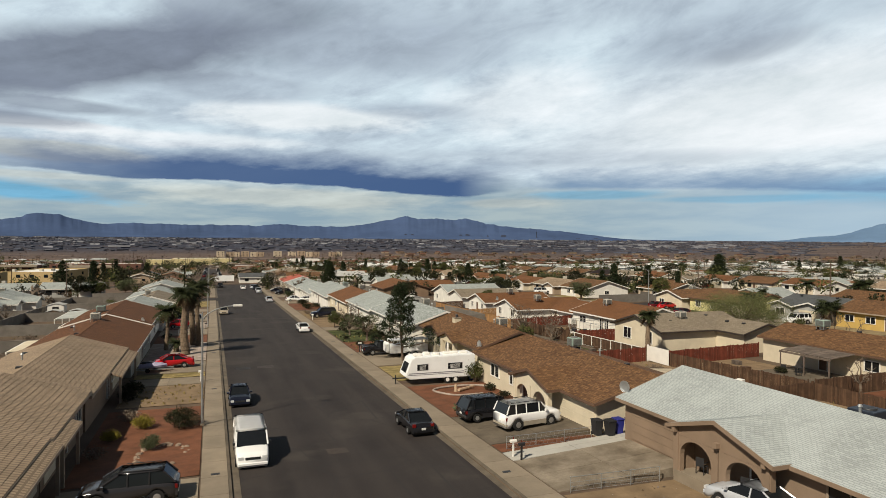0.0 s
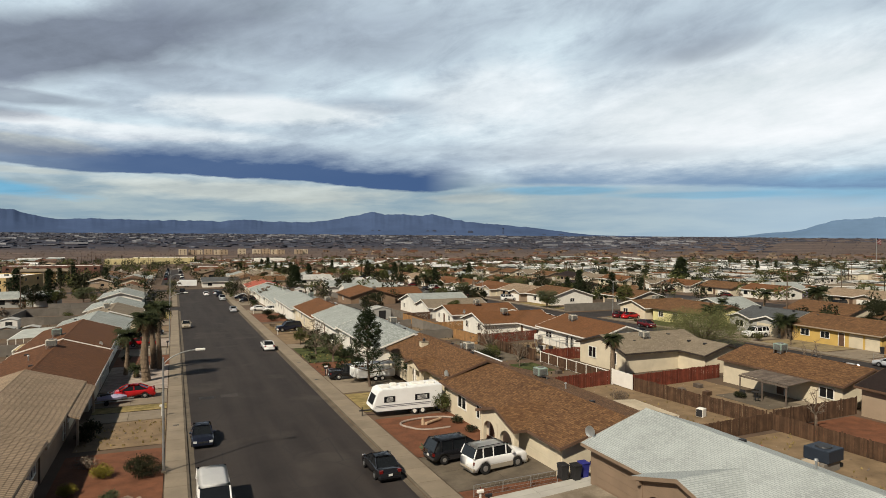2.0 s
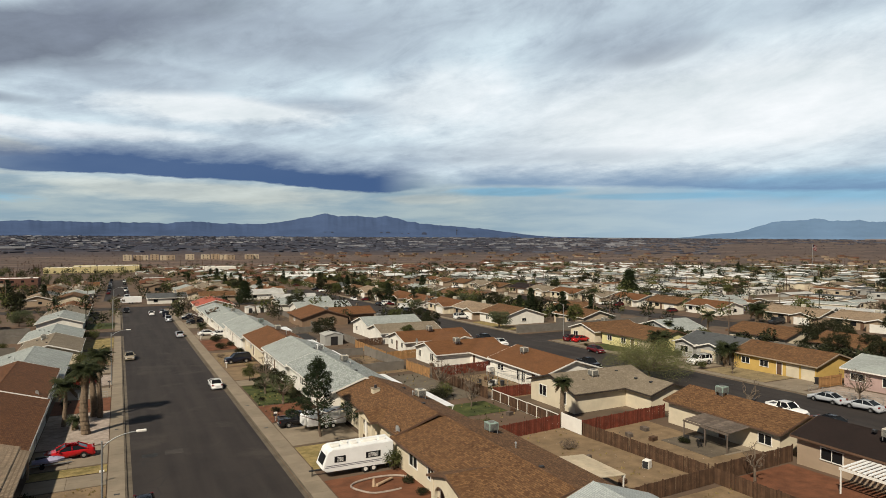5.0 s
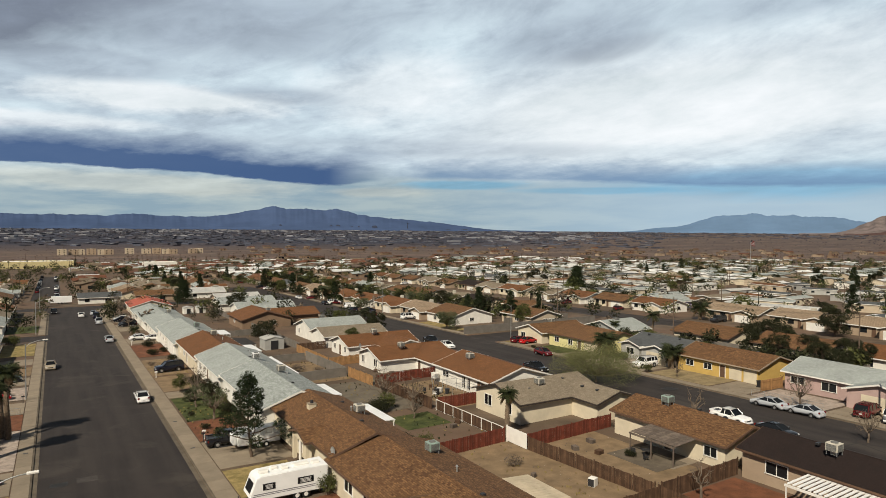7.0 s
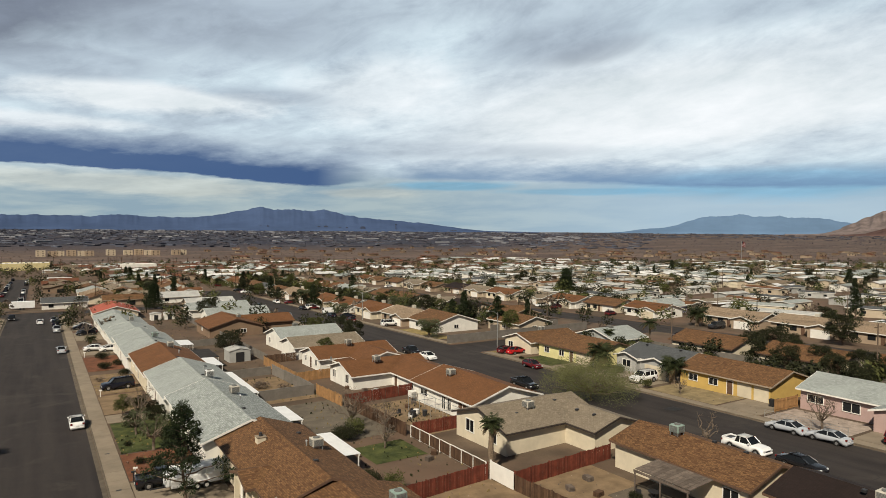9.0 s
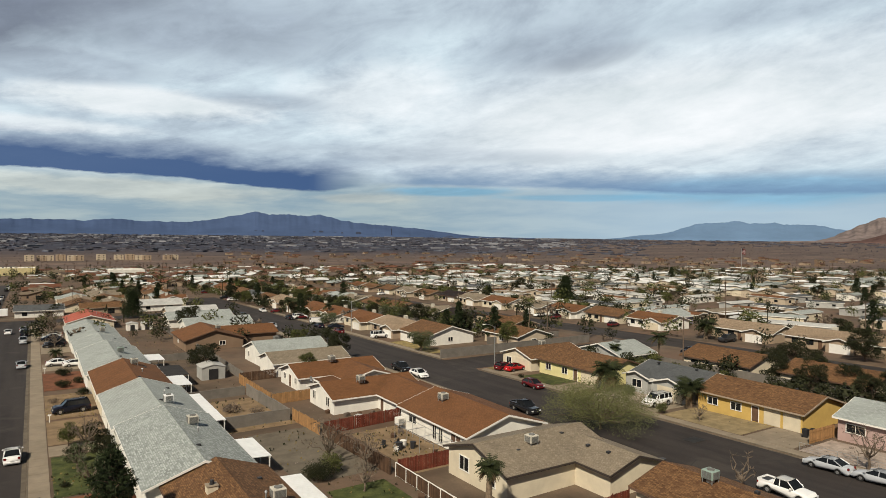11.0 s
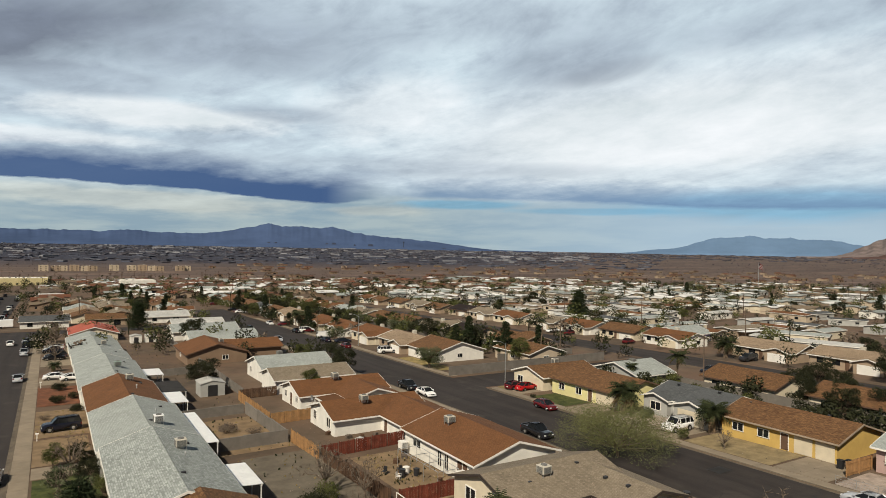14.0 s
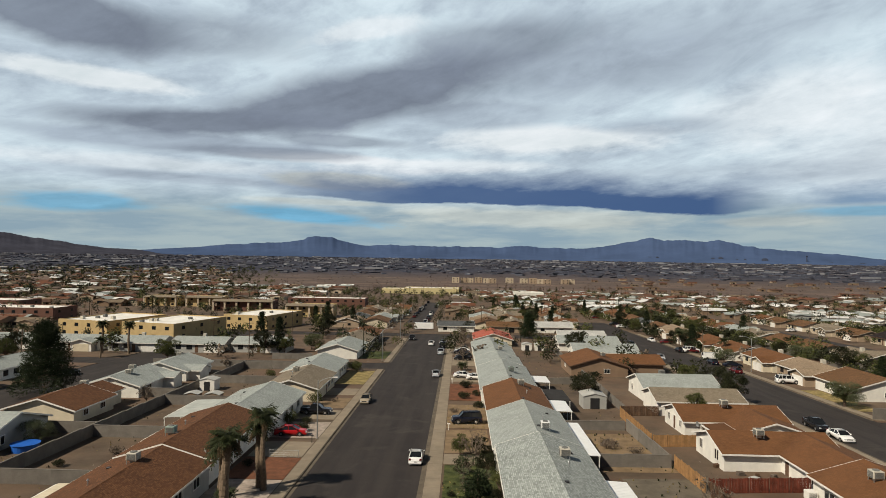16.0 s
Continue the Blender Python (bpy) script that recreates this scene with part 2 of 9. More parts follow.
def shingles(name, base, other, rows=0.16, wide=0.33, contrast=1.0, joint=0.45, blotch=0.35, offset=0.5, gap=0.016, butt_shadow=1.0):
    """Asphalt shingles: courses run across the slope by height, tabs of uneven tone."""
    if name in MATS:
        return MATS[name]
    m = mat(name, base, rough=0.92, var=0.22, scale=3.0, fine=14, bump=0.0)
    nt = m.node_tree
    b = nt.nodes["Principled BSDF"]
    uv = node(nt, "ShaderNodeUVMap", uv_map="UVMap").outputs[0]
    br = node(nt, "ShaderNodeTexBrick", {"Vector": uv, "Color1": (1, 1, 1, 1), "Color2": (0, 0, 0, 1), "Mortar": (0.3, 0.3, 0.3, 1),
                                         "Scale": 1.0, "Mortar Size": gap, "Brick Width": wide, "Row Height": rows, "Bias": 0.0})
    br.offset = offset
    tile = node(nt, "ShaderNodeTexNoise", {"Vector": uv, "Scale": 1.6, "Detail": 4.0}).outputs[0]
    old = b.inputs["Base Color"].links[0].from_socket
    tone = mth(nt, "MULTIPLY", node(nt, "ShaderNodeRGBToBW", {0: br.outputs[0]}).outputs[0], 0.75 * contrast)
    col = mixc(nt, tone, old, other)
    stain = ramp(nt, tile, (0.35, 0.0), (0.75, blotch))
    col = mixc(nt, stain, col, tuple(c * 0.6 for c in base))
    # dark joints between tabs, and a shadow line painted along each course
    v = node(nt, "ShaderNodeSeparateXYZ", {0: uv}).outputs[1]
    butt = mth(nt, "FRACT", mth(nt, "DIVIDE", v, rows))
    line = mth(nt, "MAXIMUM", mth(nt, "MULTIPLY", br.outputs["Fac"], 0.7), ramp(nt, butt, (0.0, butt_shadow), (0.22, 0.0)))
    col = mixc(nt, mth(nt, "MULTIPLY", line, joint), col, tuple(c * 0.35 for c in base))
    nt.links.new(col, b.inputs["Base Color"])
    bp = node(nt, "ShaderNodeBump", {"Height": br.outputs["Fac"], "Strength": 0.5, "Distance": -0.02})
    nt.links.new(bp.outputs[0], b.inputs["Normal"])
    return m


def ground_extra(nt, co, col):
    a = node(nt, "ShaderNodeTexNoise", {"Vector": co, "Scale": 0.045, "Detail": 6.0, "Roughness": 0.65}).outputs[0]
    col = mixc(nt, ramp(nt, a, (0.42, 0.0), (0.62, 0.8)), col, (0.135, 0.084, 0.056))
    s = node(nt, "ShaderNodeTexNoise", {"Vector": co, "Scale": 0.9, "Detail": 6.0, "Roughness": 0.7}).outputs[0]
    col = mixc(nt, ramp(nt, s, (0.55, 0.0), (0.72, 0.6)), col, (0.085, 0.074, 0.042))
    # farther out: brown desert strips, then dark built-up land painted haze-blue
    sep = node(nt, "ShaderNodeSeparateXYZ", {0: co})
    d = node(nt, "ShaderNodeVectorMath", {0: co}, operation="LENGTH").outputs["Value"]
    st = node(nt, "ShaderNodeCombineXYZ", {0: mth(nt, "MULTIPLY", sep.outputs[0], 0.0016), 1: mth(nt, "MULTIPLY", sep.outputs[1], 0.006), 2: 0.0}).outputs[0]
    b = node(nt, "ShaderNodeTexNoise", {"Vector": st, "Scale": 1.6, "Detail": 5.0, "Roughness": 0.65, "Distortion": 0.4}).outputs[0]
    b2 = node(nt, "ShaderNodeTexNoise", {"Vector": st, "Scale": 7.0, "Detail": 6.0, "Roughness": 0.7}).outputs[0]
    desert = mixc(nt, ramp(nt, b, (0.36, 0.0), (0.64, 1.0)), (0.072, 0.048, 0.037), (0.15, 0.102, 0.077))
    desert = mixc(nt, ramp(nt, b2, (0.46, 0.0), (0.56, 0.7)), desert, (0.07, 0.05, 0.042))
    desert = mixc(nt, ramp(nt, b2, (0.36, 0.8), (0.42, 0.0)), desert, (0.25, 0.185, 0.15))
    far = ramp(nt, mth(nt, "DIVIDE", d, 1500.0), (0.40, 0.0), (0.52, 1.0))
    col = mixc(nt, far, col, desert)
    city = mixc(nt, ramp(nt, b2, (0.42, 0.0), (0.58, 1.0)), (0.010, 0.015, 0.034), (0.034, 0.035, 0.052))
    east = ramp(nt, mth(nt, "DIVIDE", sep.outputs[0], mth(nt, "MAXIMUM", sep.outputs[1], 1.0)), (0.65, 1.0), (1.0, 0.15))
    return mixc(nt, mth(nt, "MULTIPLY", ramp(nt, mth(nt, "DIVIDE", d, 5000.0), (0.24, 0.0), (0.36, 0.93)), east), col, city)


def asphalt_extra(nt, co, col):
    sep = node(nt, "ShaderNodeSeparateXYZ", {0: co})
    v = node(nt, "ShaderNodeCombineXYZ", {0: mth(nt, "MULTIPLY", sep.outputs[0], 0.55), 1: mth(nt, "MULTIPLY", sep.outputs[1], 0.03), 2: 0.0}).outputs[0]
    lanes = node(nt, "ShaderNodeTexNoise", {"Vector": v, "Scale": 1.0, "Detail": 3.0}).outputs[0]
    col = mixc(nt, ramp(nt, lanes, (0.38, 0.0), (0.62, 0.8)), col, (0.040, 0.033, 0.0295))
    p = node(nt, "ShaderNodeTexNoise", {"Vector": co, "Scale": 0.16, "Detail": 5.0, "Distortion": 0.6}).outputs[0]
    col = mixc(nt, ramp(nt, p, (0.57, 0.0), (0.68, 0.55)), col, (0.058, 0.049, 0.042))
    cr = node(nt, "ShaderNodeTexVoronoi", {"Vector": co, "Scale": 0.21}, feature="DISTANCE_TO_EDGE").outputs[0]
    crack = ramp(nt, cr, (0.0, 0.9), (0.016, 0.0))
    return mixc(nt, crack, col, (0.025, 0.023, 0.022))


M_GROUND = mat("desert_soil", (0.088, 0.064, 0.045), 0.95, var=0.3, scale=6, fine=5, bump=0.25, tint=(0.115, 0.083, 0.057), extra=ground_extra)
M_ASPHALT = mat("asphalt", (0.0265, 0.0215, 0.020), 0.9, var=0.26, scale=5, fine=16, bump=0.15, extra=asphalt_extra)
M_CONC = mat("concrete", (0.25, 0.205, 0.15), 0.9, var=0.16, scale=2.2, fine=9, bump=0.1, obj=0.25)
M_DRIVE = mat("worn_driveway", (0.19, 0.15, 0.105), 0.9, var=0.35, scale=1.8, fine=7, bump=0.1, tint=(0.22, 0.185, 0.14))
M_CONC_PALE = mat("fresh_concrete", (0.40, 0.385, 0.345), 0.9, var=0.12, scale=2.0, fine=8, bump=0.08)
M_CONC_DARK = mat("stained_concrete", (0.12, 0.098, 0.072), 0.9, var=0.3, scale=1.6, fine=7, bump=0.1)
M_BLOCK = mat("block_wall", (0.19, 0.172, 0.15), 0.95, var=0.18, scale=1.5, fine=6, obj=0.3)
M_GRASS = mat("lawn", (0.036, 0.052, 0.012), 0.95, var=0.4, scale=1.4, fine=12, bump=0.5, tint=(0.07, 0.078, 0.022))
M_DRYGRASS = mat("dry_lawn", (0.19, 0.155, 0.05), 0.95, var=0.35, scale=1.0, fine=12, bump=0.5, tint=(0.28, 0.21, 0.09))
M_RED_GRAVEL = mat("red_gravel", (0.15, 0.06, 0.03), 0.95, var=0.3, scale=1.3, fine=10, bump=0.5)
M_DIRT = mat("bare_dirt", (0.205, 0.143, 0.083), 0.95, var=0.28, scale=1.7, fine=6, bump=0.4)
M_PALE = mat("pale_gravel", (0.34, 0.28, 0.235), 0.95, var=0.3, scale=0.8, fine=9, bump=0.5)
M_WHITE = mat("white_paint", (0.74, 0.72, 0.67), 0.6, var=0.07, scale=1.2, bump=0.03)
M_WHITE_METAL = mat("white_enamel", (0.78, 0.78, 0.76), 0.3, var=0.06, scale=1.0, bump=0.0, spec=0.5)
M_STEEL = mat("galvanised_steel", (0.42, 0.43, 0.43), 0.45, 0.7, var=0.15, scale=0.5, bump=0.0)
M_DARK = mat("dark_metal", (0.025, 0.025, 0.027), 0.5, var=0.2, bump=0.0)
M_WOOD_RED = mat("red_stained_wood", (0.17, 0.042, 0.024), 0.85, var=0.35, scale=0.8, fine=10, island=0.6)
M_WOOD_BROWN = mat("weathered_wood", (0.112, 0.063, 0.037), 0.9, var=0.4, scale=0.8, fine=10, island=0.75)
M_WOOD_TAN = mat("new_wood", (0.36, 0.20, 0.085), 0.85, var=0.25, scale=0.8, fine=10, island=0.35)
M_TRUNK = mat("bark", (0.13, 0.095, 0.07), 0.95, var=0.35, scale=0.3, fine=14, bump=0.6)
M_PALM_TRUNK = mat("palm_bark", (0.17, 0.125, 0.085), 0.95, var=0.35, scale=0.25, fine=12, bump=0.6)
M_GLASS = mat("window_glass", (0.012, 0.014, 0.016), 0.1, var=0.2, scale=2.5, bump=0.0, spec=0.35)
M_RUBBER = mat("tyre_rubber", (0.018, 0.018, 0.018), 0.85, var=0.2, bump=0.0)
M_RIM = mat("alloy", (0.5, 0.5, 0.51), 0.3, 0.8, var=0.1, bump=0.0)


def leaves(name, base, tint):
    return mat(name, base, 0.75, var=0.3, scale=0.8, fine=3, bump=0.0, tint=tint, island=0.55, obj=0.2, spec=0.2)


M_PALM = leaves("palm_frond", (0.027, 0.036, 0.013), (0.046, 0.055, 0.02))
M_PALM_DRY = leaves("dry_frond", (0.13, 0.085, 0.045), (0.18, 0.12, 0.065))
M_PINE = leaves("pine_needles", (0.017, 0.028, 0.010), (0.034, 0.05, 0.018))
M_OLIVE = leaves("olive_leaves", (0.062, 0.072, 0.022), (0.115, 0.122, 0.038))
M_BUSH = leaves("bush_leaves", (0.020, 0.024, 0.010), (0.038, 0.041, 0.016))
M_TWIG = leaves("bare_twigs", (0.16, 0.12, 0.09), (0.20, 0.16, 0.12))
M_YELLOW = leaves("flowering_leaves", (0.24, 0.20, 0.03), (0.3, 0.26, 0.04))
M_WILLOW = leaves("willow_leaves", (0.125, 0.135, 0.05), (0.19, 0.195, 0.08))
M_SAGE = leaves("sage_leaves", (0.085, 0.10, 0.05), (0.13, 0.145, 0.075))

ROOFS = {
    "brown": shingles("brown_shingles", (0.09, 0.043, 0.019), (0.26, 0.142, 0.063)),
    "rust": shingles("rust_shingles", (0.145, 0.062, 0.024), (0.205, 0.097, 0.04), contrast=0.7),
    "tan": shingles("tan_tiles", (0.29, 0.215, 0.145), (0.43, 0.33, 0.23), rows=0.34, wide=0.3, contrast=0.5, joint=0.85, blotch=0.25, offset=0.0, gap=0.06, butt_shadow=0.6),
    "orange": shingles("orange_shingles", (0.085, 0.034, 0.014), (0.20, 0.09, 0.037), contrast=1.0),
    "beige": shingles("beige_shingles", (0.19, 0.155, 0.11), (0.29, 0.24, 0.18)),
    "grey": shingles("grey_green_shingles", (0.28, 0.305, 0.29), (0.40, 0.43, 0.415), joint=0.4, blotch=0.2),
    "mottled": shingles("mottled_grey_shingles", (0.22, 0.245, 0.232), (0.43, 0.46, 0.445), rows=0.2, wide=0.4, contrast=1.2, joint=0.4, blotch=0.3),
    "pale": shingles("pale_grey_shingles", (0.365, 0.40, 0.395), (0.45, 0.485, 0.48), rows=0.15, wide=0.3, contrast=0.8, joint=0.6, blotch=0.12),
    "white": shingles("white_roofing", (0.46, 0.46, 0.44), (0.56, 0.56, 0.54), contrast=0.4),
    "red": shingles("red_tiles", (0.36, 0.09, 0.06), (0.44, 0.13, 0.085), rows=0.3),
    "dark": shingles("dark_brown_shingles", (0.017, 0.010, 0.0085), (0.029, 0.017, 0.0135), contrast=0.6),
    "slate": shingles("slate_shingles", (0.075, 0.08, 0.084), (0.12, 0.127, 0.13)),
}


def stucco(name, base):
    return mat("stucco_" + name, base, 0.92, var=0.10, scale=1.8, fine=18, bump=0.25)


WALLS = {
    "white": stucco("white", (0.72, 0.70, 0.64)), "cream": stucco("cream", (0.60, 0.53, 0.40)), "beige": stucco("beige", (0.47, 0.39, 0.29)),
    "tan": stucco("tan", (0.34, 0.26, 0.185)), "yellow": stucco("yellow", (0.52, 0.355, 0.11)), "pale_yellow": stucco("pale_yellow", (0.66, 0.60, 0.30)),
    "pink": stucco("pink", (0.42, 0.30, 0.275)), "grey": stucco("grey", (0.36, 0.36, 0.34)), "brown": stucco("brown", (0.22, 0.15, 0.10)),
    "ochre": stucco("ochre", (0.46, 0.34, 0.17)), "taupe": stucco("taupe", (0.23, 0.165, 0.115)), "lilac": stucco("lilac", (0.42, 0.36, 0.62)), "butter": stucco("butter", (0.58, 0.50, 0.27)), "brick": stucco("brick", (0.14, 0.07, 0.052)), "sky": stucco("sky_blue", (0.35, 0.52, 0.66)),
}

# ---- mesh helpers ----


def part(name, bm, material, parent=None, label="", smooth=False):
    me = bpy.data.meshes.new(name)
    bm.to_mesh(me)
    bm.free()
    for m in material if isinstance(material, (list, tuple)) else [material]:
        me.materials.append(m)
    if smooth:
        me.shade_smooth()
    ob = new(name, me)
    if parent is not None:
        ob.parent = parent
    if label:
        ob["label"] = label
    return ob


def box(bm, x0, y0, z0, x1, y1, z1, bevel=0.0, mi=0):
    vs = [bm.verts.new((x, y, z)) for z in (z0, z1) for y in (y0, y1) for x in (x0, x1)]
    fs = [bm.faces.new([vs[i] for i in q]) for q in ((0, 2, 3, 1), (4, 5, 7, 6), (0, 1, 5, 4), (2, 6, 7, 3), (0, 4, 6, 2), (1, 3, 7, 5))]
    for f in fs:
        f.material_index = mi
    if bevel:
        bmesh.ops.bevel(bm, geom=list({e for f in fs for e in f.edges}), offset=bevel, segments=1, affect="EDGES")
    return bm


def boxes(*specs, bevel=0.0):
    bm = bmesh.new()
    for s in specs:
        box(bm, *s, bevel=bevel)
    return bm


def prism(bm, profile, a0, a1, axis="y"):
    """A closed profile of (side, height) drawn out along x or y."""
    def place(s, h, a):
        return (s, a, h) if axis == "y" else (a, s, h)
    n = len(profile)
    lo = [bm.verts.new(place(s, h, a0)) for s, h in profile]
    hi = [bm.verts.new(place(s, h, a1)) for s, h in profile]
    fs = [bm.faces.new((lo[i], lo[(i + 1) % n], hi[(i + 1) % n], hi[i])) for i in range(n)]
    fs += [bm.faces.new(lo[::-1]), bm.faces.new(hi)]
    return fs


def tube(bm, p0, p1, r0, r1=None, n=8, caps=True):
    p0, p1, r1 = Vector(p0), Vector(p1), r0 if r1 is None else r1
    d = p1 - p0
    m = d.to_track_quat("Z", "Y").to_matrix()
    rings = [[bm.verts.new(p + m @ Vector((r * math.cos(k * 2 * math.pi / n), r * math.sin(k * 2 * math.pi / n), 0))) for k in range(n)] for p, r in ((p0, r0), (p1, r1))]
    for k in range(n):
        bm.faces.new((rings[0][k], rings[0][(k + 1) % n], rings[1][(k + 1) % n], rings[1][k]))
    if caps:
        bm.faces.new(rings[0][::-1])
        bm.faces.new(rings[1])
    return bm


def thing(name, x, y, z=None, rz=0, label="", category="", group="", kind=""):
    e = new(name)
    e.matrix_basis = pose(x, y, gz(x, y) if z is None else z, 0, 0, rz)
    return tagged(e, label, category, group, kind)


def roof_uv(bm):
    """Lengths along the ridge and up the slope, in metres, for the courses of a roof."""
    uv = bm.loops.layers.uv.new("UVMap")
    for f in bm.faces:
        n = f.normal
        alongx = abs(n.x) < abs(n.y)
        for l in f.loops:
            c = l.vert.co
            l[uv].uv = (c.x if alongx else c.y, c.z * 3.2 if abs(n.z) < 0.999 else c.y)


# ---- the lie of the land ----


def soft(v, lim):
    return v if v < lim * 0.5 else lim * 0.5 + lim * 0.5 * math.tanh((v - lim * 0.5) / (lim * 0.5))


def gz(x, y):
    z = -0.02 * soft(max(y, -60) - 40, 800) + 0.012 * min(max(x - 25, 0), 50)
    r = math.hypot(x, y)
    return z + 36 * min(max((r - 1500) / 3300, 0), 1)


KERB = 0.14
ROADS_Y = [(-7.4, 7.4, -200, 268), (68.3, 82.9, -200, 345), (-81, -67, -200, 420), (140, 153, -100, 420), (-14, -3, 316, 530)]
ROADS_X = [(-150, -7.4, 188, 199), (82.9, 140, 125, 137), (-90, 68.3, 268, 305 - 24)]


def in_road(x, y):
    return any(a <= x <= b and c <= y <= d for a, b, c, d in ROADS_Y) or any(a <= x <= b and c <= y <= d for a, b, c, d in ROADS_X)


def lines(edges, lo, hi, step):
    v = set(np.arange(lo, hi + 1, step))
    for e in edges:
        v |= {e - 0.05, e + 0.05}
    v |= {s * round(k) for k in np.geomspace(max(abs(lo), abs(hi)) + 60, 5000, 26) for s in (-1, 1)}
    return sorted(v)


def make_ground():
    xs = lines([e for r in ROADS_Y for e in r[:2]] + [e for r in ROADS_X for e in r[:2]], -240, 420, 20)
    ys = lines([e for r in ROADS_Y for e in r[2:]] + [e for r in ROADS_X for e in r[2:]], -200, 700, 20)
    vs = [(x, y, gz(x, y) - (KERB if in_road(x, y) else 0)) for y in ys for x in xs]
    n = len(xs)
    fs = [(j * n + i, j * n + i + 1, j * n + n + i + 1, j * n + n + i) for j in range(len(ys) - 1) for i in range(n - 1)]
    me = bpy.data.meshes.new("ground")
    me.from_pydata(vs, [], fs)
    me.materials.append(M_GROUND)
    tagged(new("ground", me), "dry tan desert soil, bare yards and open land, tinted haze-blue far off", "ground", kind="structure")


make_ground()


def sheet(name, x0, x1, y0, y1, material, lift=0.0, thick=0.0, label="", category="", step=12.0, parent=None, edge=None):
    """A slab that follows the land."""
    nx, ny = max(1, int((x1 - x0) / step)), max(1, int((y1 - y0) / step))
    bm = bmesh.new()
    g = [[bm.verts.new((x0 + (x1 - x0) * i / nx, y0 + (y1 - y0) * j / ny, gz(x0 + (x1 - x0) * i / nx, y0 + (y1 - y0) * j / ny) + lift)) for i in range(nx + 1)] for j in range(ny + 1)]
    for j in range(ny):
        for i in range(nx):
            bm.faces.new((g[j][i], g[j][i + 1], g[j + 1][i + 1], g[j + 1][i]))
    if thick:
        r = bmesh.ops.extrude_face_region(bm, geom=bm.faces[:])
        bmesh.ops.translate(bm, verts=[v for v in r["geom"] if isinstance(v, bmesh.types.BMVert)], vec=(0, 0, -thick))
        bmesh.ops.recalc_face_normals(bm, faces=bm.faces)
    return tagged(part(name, bm, material, parent), label, category, kind="structure")


for k, (a, b, c, d) in enumerate(ROADS_Y):
    sheet("road_%d" % (k + 1), a + 0.02, b - 0.02, c, d, M_ASPHALT, -KERB + 0.03, 0, "worn grey-brown asphalt street with cracks", "road")
for k, (a, b, c, d) in enumerate(ROADS_X):
    sheet("cross_road_%d" % (k + 1), a, b, c + 0.02, d - 0.02, M_ASPHALT, -KERB + 0.022, 0, "worn grey-brown asphalt side street", "road")

# ---- distance: mountains and skyline ----


def at_az(az, r):
    return r * math.sin(radians(az)), r * math.cos(radians(az))


def mountains(name, az0, az1, r, peaks, base, material, label, rough=0.09, depth=420, folds=0.045):
    """A range along the horizon, folded into spurs: peaks are (azimuth, height in degrees, half-width, steepness)."""
    n = int((az1 - az0) * 10)
    deep = 9
    vs, fs = [], []
    for j in range(deep + 1):
        k = j / deep
        for i in range(n + 1):
            az = az0 + (az1 - az0) * i / n
            e = max(0.0, base + sum(h * math.exp(-abs((az - a) / w) ** p) for a, h, w, p in peaks))
            e *= min(1, (az - az0) / 3, (az1 - az) / 3)
            e = e * (1 + rough * noise.fractal(Vector((az * 0.45, 1.7, r * 0.01)), 0.8, 2.1, 7)) + 0.05 * min(e, 1) * noise.fractal(Vector((az * 1.6, 4.7, 1)), 0.7, 2.1, 6)
            spur = 1 - abs(noise.noise(Vector((az * 1.3 + k * 0.7, k * 1.5, 5)))) * 2
            spur += 0.5 * (1 - abs(noise.noise(Vector((az * 3.1 - k, k * 3.0, 9)))) * 2)
            rr = r - depth * (1 - k) - (0 if j == deep else depth * folds * spur * k)
            x, y = at_az(az, rr)
            vs.append((x, y, 20 + math.radians(max(e, 0.0)) * r * k ** 1.3 - (30 if j == 0 else 0)))
    for j in range(deep):
        for i in range(n):
            q = j * (n + 1) + i
            fs.append((q, q + 1, q + n + 2, q + n + 1))
    me = bpy.data.meshes.new(name)
    me.from_pydata(vs, [], fs)
    me.materials.append(material)
    me.shade_smooth()
    return tagged(new(name, me), label, "mountains", kind="structure")


# aerial haze is painted into these two blue base colours
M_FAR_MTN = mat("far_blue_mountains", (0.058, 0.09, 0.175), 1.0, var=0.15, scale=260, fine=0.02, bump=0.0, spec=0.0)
M_HAZE_MTN = mat("haze_painted_mountains", (0.12, 0.195, 0.31), 1.0, var=0.1, scale=260, fine=0.02, bump=0.0, spec=0.0)
M_NEAR_MTN = mat("bare_brown_mountain", (0.175, 0.145, 0.14), 1.0, var=0.3, scale=60, fine=0.05, bump=0.0, spec=0.0)
M_FOOT_MTN = mat("dark_foothill", (0.10, 0.065, 0.06), 1.0, var=0.3, scale=60, fine=0.05, bump=0.0, spec=0.0)
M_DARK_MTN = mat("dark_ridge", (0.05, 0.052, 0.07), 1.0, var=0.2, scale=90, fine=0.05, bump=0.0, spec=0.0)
mountains("backdrop_range", -40, 41, 4850, ((1, 0.97, 26, 6), (-12.0, 0.74, 2.1, 2.3), (-17.5, 0.14, 3, 2), (18.9, 0.87, 6.0, 4), (21.7, 0.17, 1.3, 2), (16.2, 0.14, 0.9, 2), (29, 0.55, 5, 3), (5, 0.1, 2.5, 2), (-4.5, 0.08, 2, 2)), 0.06, M_FAR_MTN, "long mountain range painted haze-blue", 0.09, 420, 0.02)
mountains("backdrop_range_east", 46, 72, 4860, ((59, 1.3, 6.3, 4), (54.5, 0.25, 3, 2), (50.5, 0.3, 4, 2)), 0.03, M_HAZE_MTN, "mountain range far off painted pale haze-blue", 0.12, 420, 0.02)
